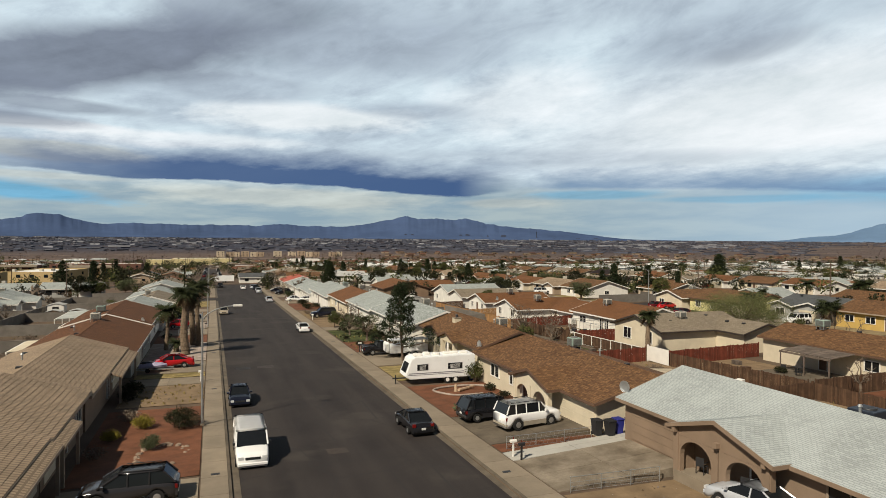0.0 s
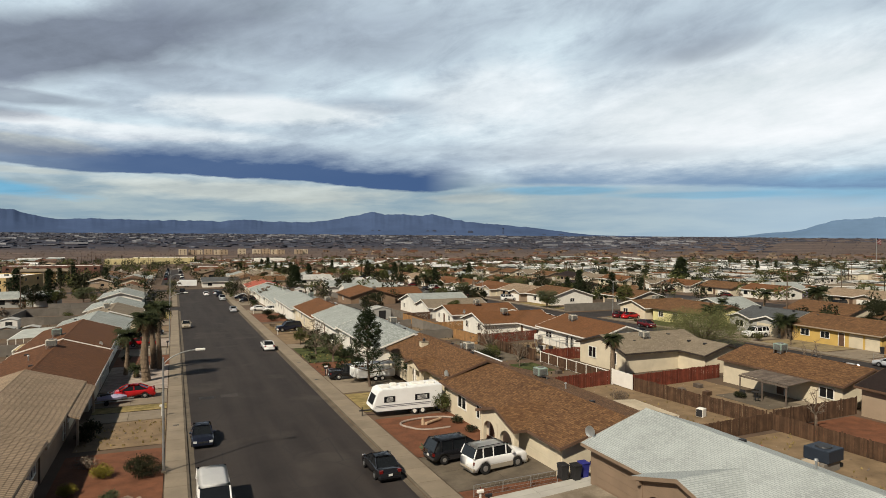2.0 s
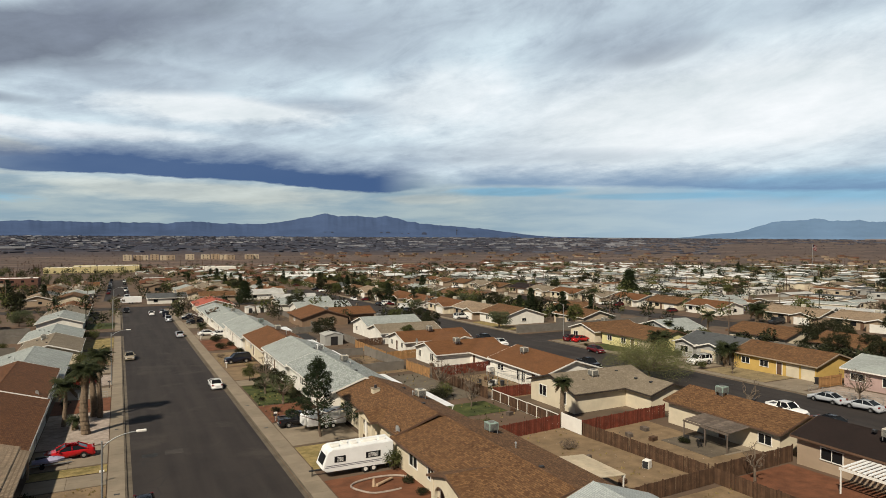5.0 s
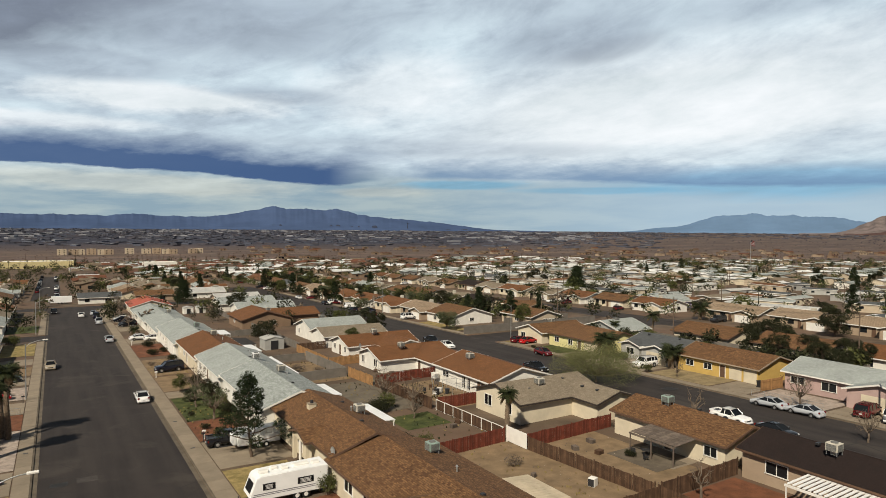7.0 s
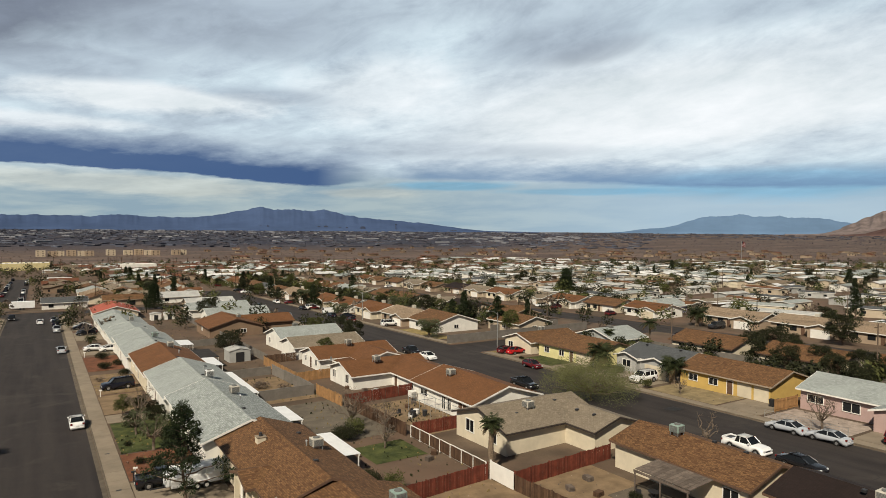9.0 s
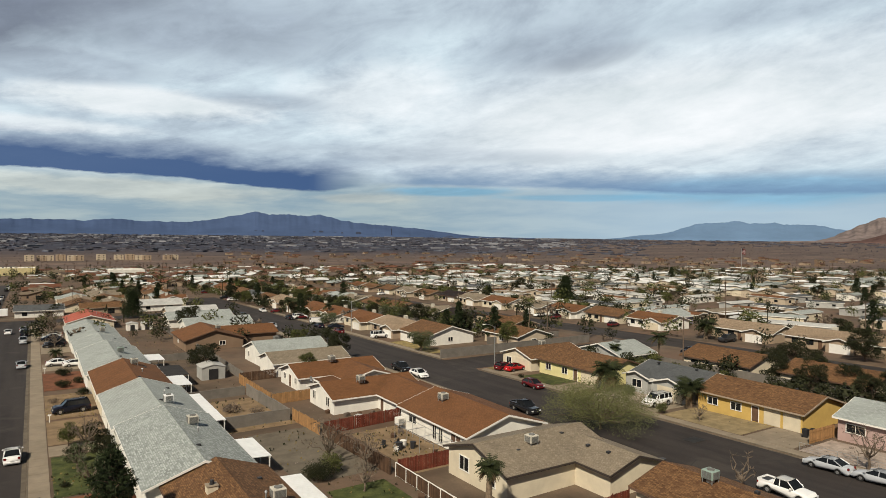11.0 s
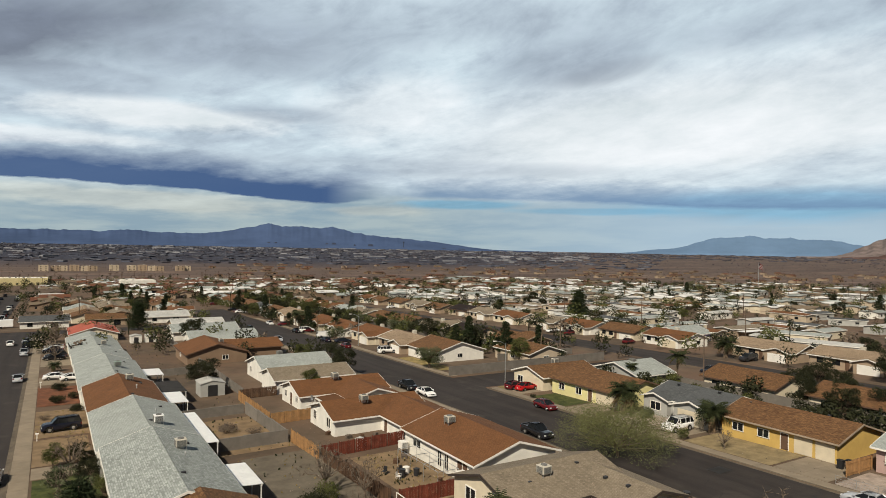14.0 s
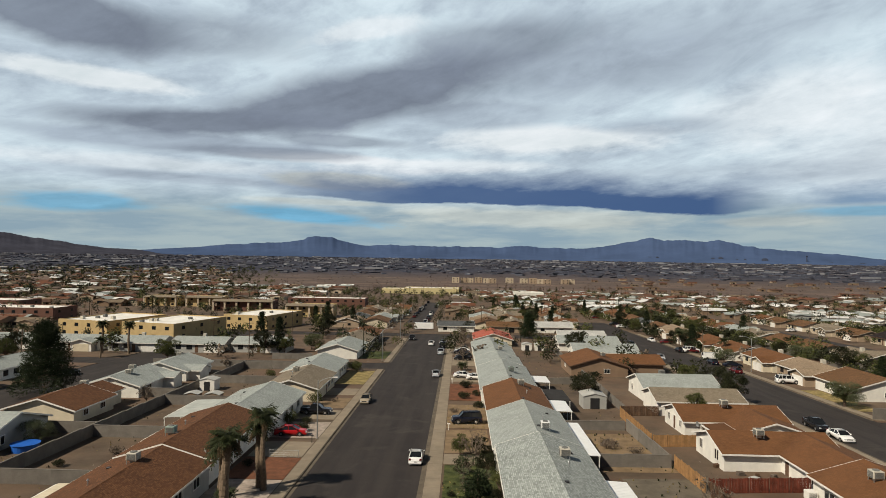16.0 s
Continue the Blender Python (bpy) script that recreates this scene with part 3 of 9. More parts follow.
mountains("backdrop_mountain", 60, 100, 4700, ((66.6, 1.75, 2.5, 2), (73, 2.4, 4.0, 3), (86, 4.6, 10, 3)), 0.03, M_NEAR_MTN, "bare sunlit brown desert mountain", 0.12, 500, 0.16)
mountains("backdrop_foothill", 63, 80, 4300, ((68.5, 0.9, 2.6, 2), (76, 1.2, 4, 2)), 0.0, M_FOOT_MTN, "dark bare foothill below the mountain", 0.12, 200, 0.15)
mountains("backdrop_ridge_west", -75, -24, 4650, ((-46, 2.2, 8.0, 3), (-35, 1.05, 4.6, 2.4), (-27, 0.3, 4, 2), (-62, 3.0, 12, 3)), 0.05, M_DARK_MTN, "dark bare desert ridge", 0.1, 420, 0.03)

# ---- houses ----
M_TRIM = {"white": M_WHITE, "dark": mat("dark_trim", (0.045, 0.035, 0.03), 0.7, var=0.2, bump=0.0), "tan": mat("tan_trim", (0.34, 0.27, 0.20), 0.8, var=0.15, bump=0.0),
          "taupe": mat("taupe_trim", (0.23, 0.165, 0.115), 0.8, var=0.15, bump=0.0), "brown": mat("brown_trim", (0.12, 0.07, 0.045), 0.8, var=0.2, bump=0.0), "grey": mat("grey_trim", (0.4, 0.4, 0.38), 0.7, var=0.1, bump=0.0)}
PITCH = 0.30
EAVE = 2.55
OVER = 0.5


def wing(parent, x0, x1, y0, y1, axis, roof, wall, trim, eave=EAVE, over=OVER, pitch=PITCH, ends=(True, True), walls=True):
    """One gabled volume: walls up into the gables, a thick roof with eaves, boards along the rakes and eaves."""
    s0, s1, a0, a1 = (x0, x1, y0, y1) if axis == "y" else (y0, y1, x0, x1)
    mid, half = (s0 + s1) / 2, (s1 - s0) / 2
    rise = half * pitch
    if walls:
        bm = bmesh.new()
        prism(bm, [(s0, -0.5), (s1, -0.5), (s1, eave), (mid, eave + rise), (s0, eave)], a0, a1, axis)
        bmesh.ops.recalc_face_normals(bm, faces=bm.faces)
        part("wall", bm, WALLS[wall], parent)
    o0, o1 = (0.45 if ends[0] else 0.0), (0.45 if ends[1] else 0.0)
    t = 0.16

    def roofline(extra, up):
        e = over + extra
        return [(s0 - e, eave - e * pitch + up), (mid, eave + rise + up), (s1 + e, eave - e * pitch + up)]
    top, low = roofline(0, 0.06 + t), roofline(0, 0.03)
    bm = bmesh.new()
    prism(bm, top + low[::-1], a0 - o0, a1 + o1, axis)
    bmesh.ops.recalc_face_normals(bm, faces=bm.faces)
    roof_uv(bm)
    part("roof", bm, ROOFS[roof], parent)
    if roof == "tan":
        # courses of flat tiles, each with a raised lower edge
        bm = bmesh.new()
        n = int(half / 0.36)
        for sgn in (-1, 1):
            for k in range(n + 1):
                u0, u1 = k * (half + over) / (n + 1), (k + 1) * (half + over) / (n + 1)
                z0, z1 = eave + rise - u0 * pitch + 0.06 + t, eave + rise - u1 * pitch + 0.06 + t
                prism(bm, [(mid + sgn * u0, z0 + 0.004), (mid + sgn * u1, z1 + 0.004), (mid + sgn * u1, z1 + 0.024)], a0 - o0, a1 + o1, axis)
        bmesh.ops.recalc_face_normals(bm, faces=bm.faces)
        uv = bm.loops.layers.uv.new("UVMap")
        for f in bm.faces:
            run = f.calc_center_median()
            row = round(abs((run.x if axis == "y" else run.y) - mid) / 0.36)
            for l in f.loops:
                l[uv].uv = (l.vert.co.y if axis == "y" else l.vert.co.x, row * 0.34 + 0.2)
        tagged(part("tile_course", bm, ROOFS[roof], parent), kind="stuff")
    if walls:
        bm = bmesh.new()
        zr = eave + rise + 0.06 + t
        prism(bm, [(mid - 0.16, zr - 0.16 * pitch + 0.006), (mid, zr + 0.035), (mid + 0.16, zr - 0.16 * pitch + 0.006)], a0 - o0, a1 + o1, axis)
        bmesh.ops.recalc_face_normals(bm, faces=bm.faces)
        roof_uv(bm)
        part("ridge_cap", bm, ROOFS[roof], parent)
    bm = bmesh.new()
    for on, a, d in ((ends[0], a0 - o0, -1), (ends[1], a1 + o1, 1)):
        if on:
            u, l = roofline(0.02, 0.06 + t + 0.012), roofline(0.02, 0.0)
            prism(bm, u + l[::-1], *sorted((a + d * 0.003, a + d * 0.05)), axis)
    for s, d in ((s0 - over, -1), (s1 + over, 1)):
        z = eave - over * pitch
        prism(bm, [(s + d * 0.003, z - 0.01), (s + d * 0.045, z - 0.01), (s + d * 0.045, z + 0.2), (s + d * 0.003, z + 0.2)], a0 - o0, a1 + o1, axis)
    bmesh.ops.recalc_face_normals(bm, faces=bm.faces)
    part("fascia", bm, M_TRIM[trim], parent)


def on_wall(side, u, z0, w, h, c, d0, d1, bm):
    """A box on a wall: side N S E W, u along it, c the wall's plane; d0 to d1 outwards."""
    if side in "EW":
        s = 1 if side == "E" else -1
        a, b = sorted((c + s * d0, c + s * d1))
        box(bm, a, u - w / 2, z0, b, u + w / 2, z0 + h)
    else:
        s = 1 if side == "N" else -1
        a, b = sorted((c + s * d0, c + s * d1))
        box(bm, u - w / 2, a, z0, u + w / 2, b, z0 + h)


def window(parent, side, u, c, w=1.4, h=1.1, z=1.0, trim="white", name="window"):
    bm = bmesh.new()
    for du, dz, ww, hh in ((-w / 2, 0, 0.09, h), (w / 2, 0, 0.09, h), (0, 0, 0.05, h), (0, -0.045, w + 0.18, 0.09), (0, h - 0.045, w + 0.18, 0.09)):
        on_wall(side, u + du, z + dz, ww, hh, c, -0.02, 0.09, bm)
    f = part(name, bm, M_TRIM[trim], parent)
    bm = bmesh.new()
    on_wall(side, u, z, w, h, c, -0.02, 0.03, bm)
    part("pane", bm, M_GLASS, f)
    return f


def door(parent, side, u, c, w=0.95, h=2.05, material=None, name="door"):
    bm = bmesh.new()
    on_wall(side, u, 0.05, w, h, c, -0.02, 0.05, bm)
    d = part(name, bm, material or M_TRIM["brown"], parent)
    bm = bmesh.new()
    for du in (-w / 2 - 0.05, w / 2 + 0.05):
        on_wall(side, u + du, 0.0, 0.1, h + 0.1, c, -0.02, 0.08, bm)
    on_wall(side, u, h + 0.05, w, 0.1, c, -0.02, 0.08, bm)
    part("frame", bm, M_TRIM["white"], d)
    return d


def garage_door(parent, side, u, c, w=4.9, h=2.15, material=None):
    bm = bmesh.new()
    for k in range(4):
        on_wall(side, u, 0.03 + k * h / 4 + 0.02, w, h / 4 - 0.03, c, -0.02, 0.05, bm)
    on_wall(side, u, 0.03, w - 0.02, h, c, -0.02, 0.03, bm)
    return part("garage_door", bm, material or WALLS["cream"], parent)


M_COOLER = mat("cooler_housing", (0.50, 0.47, 0.40), 0.6, var=0.2, scale=0.6, bump=0.05)
M_COOLER_DARK = mat("cooler_pads", (0.16, 0.16, 0.15), 0.8, var=0.2, scale=0.3, bump=0.1)
M_COOLER_GREEN = mat("green_cooler", (0.25, 0.33, 0.29), 0.6, var=0.2, scale=0.6, bump=0.05)


def cooler(x, y, z, rz=0, tone=None, s=1.0):
    """A rooftop evaporative cooler: a ribbed box on legs with a fan ring and a duct."""
    t = thing("roof_cooler", x, y, z, rz, "boxy metal evaporative cooler standing on a roof", "cooler", "rooftop coolers")
    w = 0.55 * s
    part("cabinet", boxes((-w, -w, 0.02, w, w, 0.06 + 0.72 * s), bevel=0.03), tone or M_COOLER, t)
    for k, (dx, dy) in enumerate(((1, 0), (-1, 0), (0, 1), (0, -1))):
        bm = bmesh.new()
        for i in range(7):
            zz = 0.1 + i * 0.09 * s
            if dx:
                box(bm, dx * w + (0.0 if dx > 0 else -0.03), -w * 0.8, zz, dx * w + (0.03 if dx > 0 else 0.0), w * 0.8, zz + 0.05)
            else:
                box(bm, -w * 0.8, dy * w + (0.0 if dy > 0 else -0.03), zz, w * 0.8, dy * w + (0.03 if dy > 0 else 0.0), zz + 0.05)
        part("louvre_panel", bm, M_COOLER_DARK if k % 2 else (tone or M_COOLER), t)
    part("fan_ring", tube(bmesh.new(), (0, 0, 0.06 + 0.72 * s), (0, 0, 0.14 + 0.72 * s), w * 0.6, n=14), M_COOLER_DARK, t)
    for dx in (-1, 1):
        for dy in (-1, 1):
            part("leg", boxes((dx * w * 0.85 - 0.03, dy * w * 0.85 - 0.03, -0.35, dx * w * 0.85 + 0.03, dy * w * 0.85 + 0.03, 0.03)), M_STEEL, t)
    part("duct", boxes((-0.25, -0.25, -0.35, 0.25, 0.25, 0.03)), M_STEEL, t)
    return t


def pipe_vent(parent, x, y, z, h=0.5, r=0.07):
    bm = tube(bmesh.new(), (x, y, z - 0.2), (x, y, z + h), r, n=8)
    tube(bm, (x, y, z + h), (x, y, z + h + 0.12), r * 2.0, r * 1.1, n=8)
    return part("vent_pipe", bm, M_STEEL, parent)


def low_vent(parent, x, y, z):
    return part("roof_vent", boxes((x - 0.22, y - 0.18, z - 0.1, x + 0.22, y + 0.18, z + 0.16), bevel=0.04), M_DARK, parent)


def slope_z(x, x0, x1, eave=EAVE, pitch=PITCH):
    mid, half = (x0 + x1) / 2, (x1 - x0) / 2
    return eave + (half - abs(x - mid)) * pitch + 0.2


def sorted_span(a, b):
    return (min(a, b), max(a, b))


def row_house(y0, y1, side, roof, wall, trim="white", lift=0.0, x_front=17.5, x_back=27.5, extra=0.0, cool=None, label="", garage_at=0.2, garage=None, porch=None, shed=(), pitch=PITCH, vents=3, fronts=((0.64, 1.7), (0.84, 1.7))):
    """A house of the long rows: ridge along the street, eaves to front and back. side: 1 right of the street, -1 left."""
    yc = (y0 + y1) / 2
    zb = gz(side * 20, yc) + lift
    h = thing("house", side * x_front, yc, zb, 0, label, "house", "houses of the street")
    x0, x1 = sorted((0, side * (x_back - x_front)))
    e = EAVE + extra
    wing(h, x0, x1, y0 - yc, y1 - yc, "y", roof, wall, trim, e, pitch=pitch)
    f, b = ("W", "E") if side > 0 else ("E", "W")
    cf, cb = 0, side * (x_back - x_front)
    L = y1 - y0
    garage_door(h, f, y0 - yc + L * garage_at, cf, min(4.9, L * 0.28), material=WALLS[garage] if garage else WALLS["cream"] if wall != "white" else M_WHITE)
    door(h, f, y0 - yc + L * 0.5, cf)
    for u, ww in fronts:
        window(h, f, y0 - yc + L * u, cf, ww, 1.2, 0.9)
    for k, w in ((0.2, 1.5), (0.42, 2.4), (0.66, 1.2), (0.84, 1.5)):
        window(h, b, y0 - yc + L * k, cb, w, 1.1 if k != 0.42 else 2.0, 0.95 if k != 0.42 else 0.1)
    for k in range(vents):
        px = side * (x_back - x_front) * (0.55 + 0.12 * (k % 3))
        py = y0 - yc + L * (0.22 + 0.27 * k)
        (pipe_vent if k % 2 else low_vent)(h, px, py, slope_z(px, x0, x1, e, pitch))
    if porch:
        for (pa, pb, out) in porch:
            p0, p1 = sorted((-side * out, side * 5.0))
            wing(h, p0, p1, y0 - yc + pa, y0 - yc + pb, "x", roof, wall, trim, e, ends=(side > 0, side < 0), walls=False, over=0.35)
            for py in (y0 - yc + pa + 0.25, y0 - yc + pb - 0.25):
                part("porch_post", boxes((-side * out - 0.2, py - 0.2, -0.3, -side * out + 0.2, py + 0.2, e + 0.05)), WALLS[wall], h)
            bm = bmesh.new()
            m = (pa + pb) / 2 + y0 - yc
            hw = (pb - pa) / 2
            prism(bm, [(m - hw, e - 0.35), (m + hw, e - 0.35), (m + hw, e), (m, e + hw * PITCH), (m - hw, e)], *sorted((-side * out - 0.15, -side * out + 0.15)), "x")
            bmesh.ops.recalc_face_normals(bm, faces=bm.faces)
            part("porch_gable", bm, WALLS[wall], h)
    for pa, pb, out in shed:
        # the front slope runs on over a deep porch
        bm = bmesh.new()
        q = OVER - 0.06
        zf = e - pitch * q
        prism(bm, [(-side * q, zf - 0.02), (-side * (q + out), zf - pitch * out - 0.02), (-side * (q + out), zf - pitch * out + 0.14), (-side * q, zf + 0.165)], y0 - yc + pa, y0 - yc + pb, "y")
        bmesh.ops.recalc_face_normals(bm, faces=bm.faces)
        roof_uv(bm)
        part("porch_roof", bm, ROOFS[roof], h)
        part("eave_board", boxes(tuple(sorted_span(-side * (q + out + 0.03), -side * (q + out - 0.01)))[:1] + (y0 - yc + pa, zf - pitch * out - 0.06) + tuple(sorted_span(-side * (q + out + 0.03), -side * (q + out - 0.01)))[1:] + (y0 - yc + pb, zf - pitch * out + 0.13)), M_TRIM[trim], h)
        for py in (y0 - yc + pa + 0.4, y0 - yc + pb - 0.4):
            ps = sorted_span(-side * (q + out - 0.1), -side * (q + out - 0.28))
            part("porch_post", boxes((ps[0], py - 0.09, -0.4, ps[1], py + 0.09, zf - pitch * out)), M_TRIM[trim], h)
    if cool:
        for cx, cy, tone in cool:
            cooler(side * cx, cy, zb + slope_z(side * (cx - x_front), x0, x1, e, pitch) + 0.25, 0, tone)
    return h


# right-hand row, near to far
R0 = row_house(14, 37.0, 1, "pale", "taupe", "taupe", 0.5, 18.2, 28.4, pitch=0.33, label="tan stucco house with pale grey shingle roof and arched porch", garage_at=0.86, garage="taupe", porch=[(9.6, 16.6, 1.1)], fronts=())
R1 = row_house(39.6, 61.6, 1, "brown", "cream", "brown", 0.12, 17.6, 28.6, pitch=0.26, label="cream stucco house with mottled brown shingle roof", garage_at=0.12, fronts=((0.62, 1.3), (0.8, 1.9)), porch=[(4.6, 10.8, 1.2)], cool=[(26.0, 56.5, M_COOLER_GREEN)])
R2 = row_house(61.9, 81.5, 1, "brown", "cream", "brown", 0.85, 18.0, 26.8, pitch=0.34, label="cream stucco house with brown shingle roof and chimney", garage_at=0.8, porch=[(5.0, 9.5, 0.9)], cool=[(24.9, 71.5, None)])
row_house(81.8, 103.6, 1, "mottled", "white", "white", 1.15, 16.5, 26.2, pitch=0.34, label="white house with mottled grey-green shingle roof", garage_at=0.8, cool=[(23.1, 95.8, None)])
row_house(103.9, 122.2, 1, "grey", "white", "white", 1.2, 16.2, 26.2, pitch=0.34, label="white house with weathered grey-green shingle roof", garage_at=0.2, extra=0.1, cool=[(22.5, 107.3, M_WHITE_METAL)])
row_house(122.5, 143.6, 1, "rust", "cream", "white", 1.05, 16.3, 26.0, pitch=0.34, label="cream house with plain rust-brown roof", garage_at=0.8, cool=[(22.4, 139.2, None)])
row_house(143.9, 170.0, 1, "grey", "white", "white", 0.85, 15.9, 25.9, pitch=0.34, label="white house with grey-green shingle roof", extra=0.1, cool=[(22.0, 155.4, M_COOLER_GREEN)])
row_house(170.3, 193.0, 1, "grey", "white", "white", 0.0, 16.0, 26.4, label="white house with long grey-green roof")
row_house(193.3, 216.0, 1, "grey", "white", "white", 0.1, 15.8, 26.2, label="white house with grey-green roof", cool=[(22.6, 200.5, None)])
row_house(216.3, 229.0, 1, "grey", "white", "white", 0.0, 15.6, 26.0, label="white house at the end of the row")
row_house(240, 258, 1, "red", "cream", "white", 0.0, 16.5, 29.0, label="house with bright red tile roof")

# left-hand row; the first three walls are coloured darker for porch shade
row_house(20, 40.2, -1, "tan", "taupe", "tan", 0.2, 17.4, 27.5, label="tan house with weathered tan tile roof", garage_at=0.85, shed=[(10.5, 20.2, 0.75)])
row_house(40.5, 53.0, -1, "tan", "taupe", "tan", 0.3, 17.4, 27.5, label="tan house with ribbed tan tile roof", garage_at=0.2, shed=[(0.0, 5.2, 0.75)])
row_house(53.3, 74.5, -1, "tan", "taupe", "tan", 0.35, 17.3, 27.0, label="tan stucco house with tan tile roof", garage_at=0.75, shed=[(8.5, 21.0, 1.0)])
row_house(75.0, 97.5, -1, "orange", "grey", "white", 0.2, 16.6, 27.4, label="grey house with rust-brown shingle roof", garage_at=0.3, cool=[(22.5, 92.0, None)])
row_house(98.0, 118.0, -1, "orange", "white", "white", 0.85, 16.9, 27.2, label="house with plain brown roof", garage_at=0.3, cool=[(23.5, 103.0, M_COOLER_GREEN)])
row_house(118.4, 140.0, -1, "grey", "white", "white", 0.1, 16.4, 27.5, label="white house with pale grey roof", garage_at=0.3)
row_house(146.0, 163.0, -1, "beige", "cream", "white", 0.0, 15.2, 25.5, label="cream house with tan shingle roof", cool=[(22.0, 157.0, None)])
row_house(165.0, 182.0, -1, "grey", "white", "white", 0.0, 16.0, 27.0, label="white house with patched grey roof")
row_house(204.0, 222.0, -1, "grey", "white", "white", 0.0, 17.0, 28.0, label="white house with grey roof on a corner")
row_house(225.0, 243.0, -1, "beige", "cream", "white", 0.0, 17.0, 28.0, label="cream house with tan roof")
row_house(245.0, 262.0, -1, "rust", "tan", "white", 0.0, 17.0, 28.0, label="tan house with brown roof")

# houses of the second street, fronts to x = 63, backs to the yards


def plan_house(x, y, wings, roof, wall, trim="white", lift=0.1, label="", windows=(), doors=(), garages=(), coolers=(), vents=(), eave=EAVE, name="house", group="houses of the second street"):
    """A house from gabled wings (x0, x1, y0, y1, axis, start gable, end gable) given in the plan's metres."""
    zb = gz(x, y) + lift
    h = thing(name, x, y, zb, 0, label, "house", group)
    for x0, x1, y0, y1, axis, e0, e1 in wings:
        wing(h, x0 - x, x1 - x, y0 - y, y1 - y, axis, roof, wall, trim, eave, ends=(e0, e1))
    for side, u, c, w, hh, z in windows:
        window(h, side, u - (y if side in "EW" else x), c - (x if side in "EW" else y), w, hh, z)
    for side, u, c in doors:
        door(h, side, u - (y if side in "EW" else x), c - (x if side in "EW" else y))
    for side, u, c, w in garages:
        garage_door(h, side, u - (y if side in "EW" else x), c - (x if side in "EW" else y), w)
    for vx, vy, vz in vents:
        low_vent(h, vx - x, vy - y, vz)
    for cx, cy, cz, tone in coolers:
        cooler(cx, cy, zb + cz, 0, tone)
    return h


plan_house(54, 70, ((46.3, 60.5, 68.6, 78.8, "x", True, True), (55.2, 62.4, 63.8, 75.0, "y", True, False)), "beige", "cream", "dark", 0.1,
           "cream stucco house with beige shingle roof, L-shaped", windows=(("W", 75.8, 46.3, 1.7, 1.5, 0.8), ("W", 71.0, 46.3, 1.2, 1.6, 0.7)), coolers=((52.2, 72.0, 3.9, None),),
           vents=((50, 71.5, 3.5), (57.0, 72.6, 3.9), (57.4, 69.0, 3.5), (57.6, 66.3, 3.5), (49.0, 74.0, 3.9)))
plan_house(57, 52, ((54.0, 62.4, 44.3, 59.6, "y", True, True),), "brown", "cream", "brown", 0.1, "cream house with brown shingle roof and a worn back patio",
           windows=(("W", 46.0, 54.0, 1.6, 1.1, 0.9),), doors=(("W", 51.5, 54.0),), coolers=((57.6, 54.6, 4.25, M_COOLER_GREEN),), vents=((58.5, 47.5, 4.0), (58.7, 51.0, 4.0)))
plan_house(58, 32, ((53.8, 62.0, 20.0, 42.2, "y", True, True),), "dark", "tan", "brown", 0.1, "tan house with dark brown roof and a slatted patio cover",
           windows=(("W", 38.6, 53.8, 2.2, 1.2, 0.9),), coolers=((56.2, 34.6, 4.15, None),), vents=((57.0, 36.5, 4.1),))
plan_house(56, 110, ((45.2, 60.0, 108.0, 117.6, "x", True, True), (52.4, 62.0, 99.2, 113.0, "y", True, False)), "rust", "white", "white", -0.1,
           "white house with rust-brown shingle roof, L-shaped", windows=(("W", 115.6, 45.2, 1.2, 1.3, 0.8), ("W", 110.2, 45.2, 1.4, 1.4, 0.8), ("W", 101.0, 52.4, 1.0, 0.9, 1.0)),
           eave=2.3, doors=(("W", 106.5, 52.4),), coolers=((50.8, 110.8, 4.0, None),))
plan_house(56, 130, ((46.3, 62.0, 125.4, 135.0, "x", True, True), (52.6, 61.6, 119.4, 130.0, "y", True, False)), "rust", "white", "white", -0.05,
           "white house with rust-brown roof and a covered back porch", eave=2.3, windows=(("W", 132.8, 46.3, 1.1, 1.1, 0.9), ("W", 127.2, 46.3, 1.1, 1.1, 0.9)), doors=(("W", 130.0, 46.3),), coolers=((53.6, 129.0, 4.2, None),))
plan_house(56, 89, ((50.5, 61.8, 81.2, 97.2, "y", True, True),), "rust", "white", "white", 0.1, "white stucco house with rust-brown roof",
           windows=(("W", 94.0, 50.5, 1.9, 1.0, 1.0), ("W", 88.5, 50.5, 0.9, 1.8, 0.3), ("W", 87.0, 50.5, 0.9, 1.8, 0.3), ("S", 58.5, 81.2, 1.2, 0.9, 1.2)), doors=(("W", 84.2, 50.5), ("W", 83.1, 50.5)), coolers=((54.2, 92.4, 4.1, None),))
plan_house(55, 158, ((47.5, 62.0, 150.5, 163.0, "x", True, True),), "grey", "white", "white", 0.0, "white house with pale grey roof", coolers=((53.0, 158.5, 4.3, M_COOLER_DARK),), windows=(("W", 160.0, 47.5, 1.2, 1.2, 0.8), ("S", 52.0, 150.5, 1.4, 1.1, 0.9)))
plan_house(54, 145, ((46.5, 61.5, 139.5, 148.5, "x", True, True),), "beige", "white", "white", 0.0, "white house with tan-grey roof", windows=(("S", 52.0, 139.5, 1.4, 1.1, 0.9),))
plan_house(48, 190, ((38.5, 52.0, 181.0, 197.0, "y", True, True), (44.0, 62.0, 186.0, 196.0, "x", True, True)), "rust", "brown", "brown", 0.0, "brown stucco house with rust-brown roof", coolers=((47.5, 188.0, 4.2, None),), windows=(("W", 190.0, 38.5, 1.4, 1.0, 1.0), ("S", 47.0, 181.0, 1.4, 1.0, 1.0)))
plan_house(52, 214, ((44.0, 62.0, 207.5, 219.0, "x", True, True),), "grey", "white", "white", 0.0, "white house with pale grey roof", coolers=((51.0, 213.0, 4.3, None),))
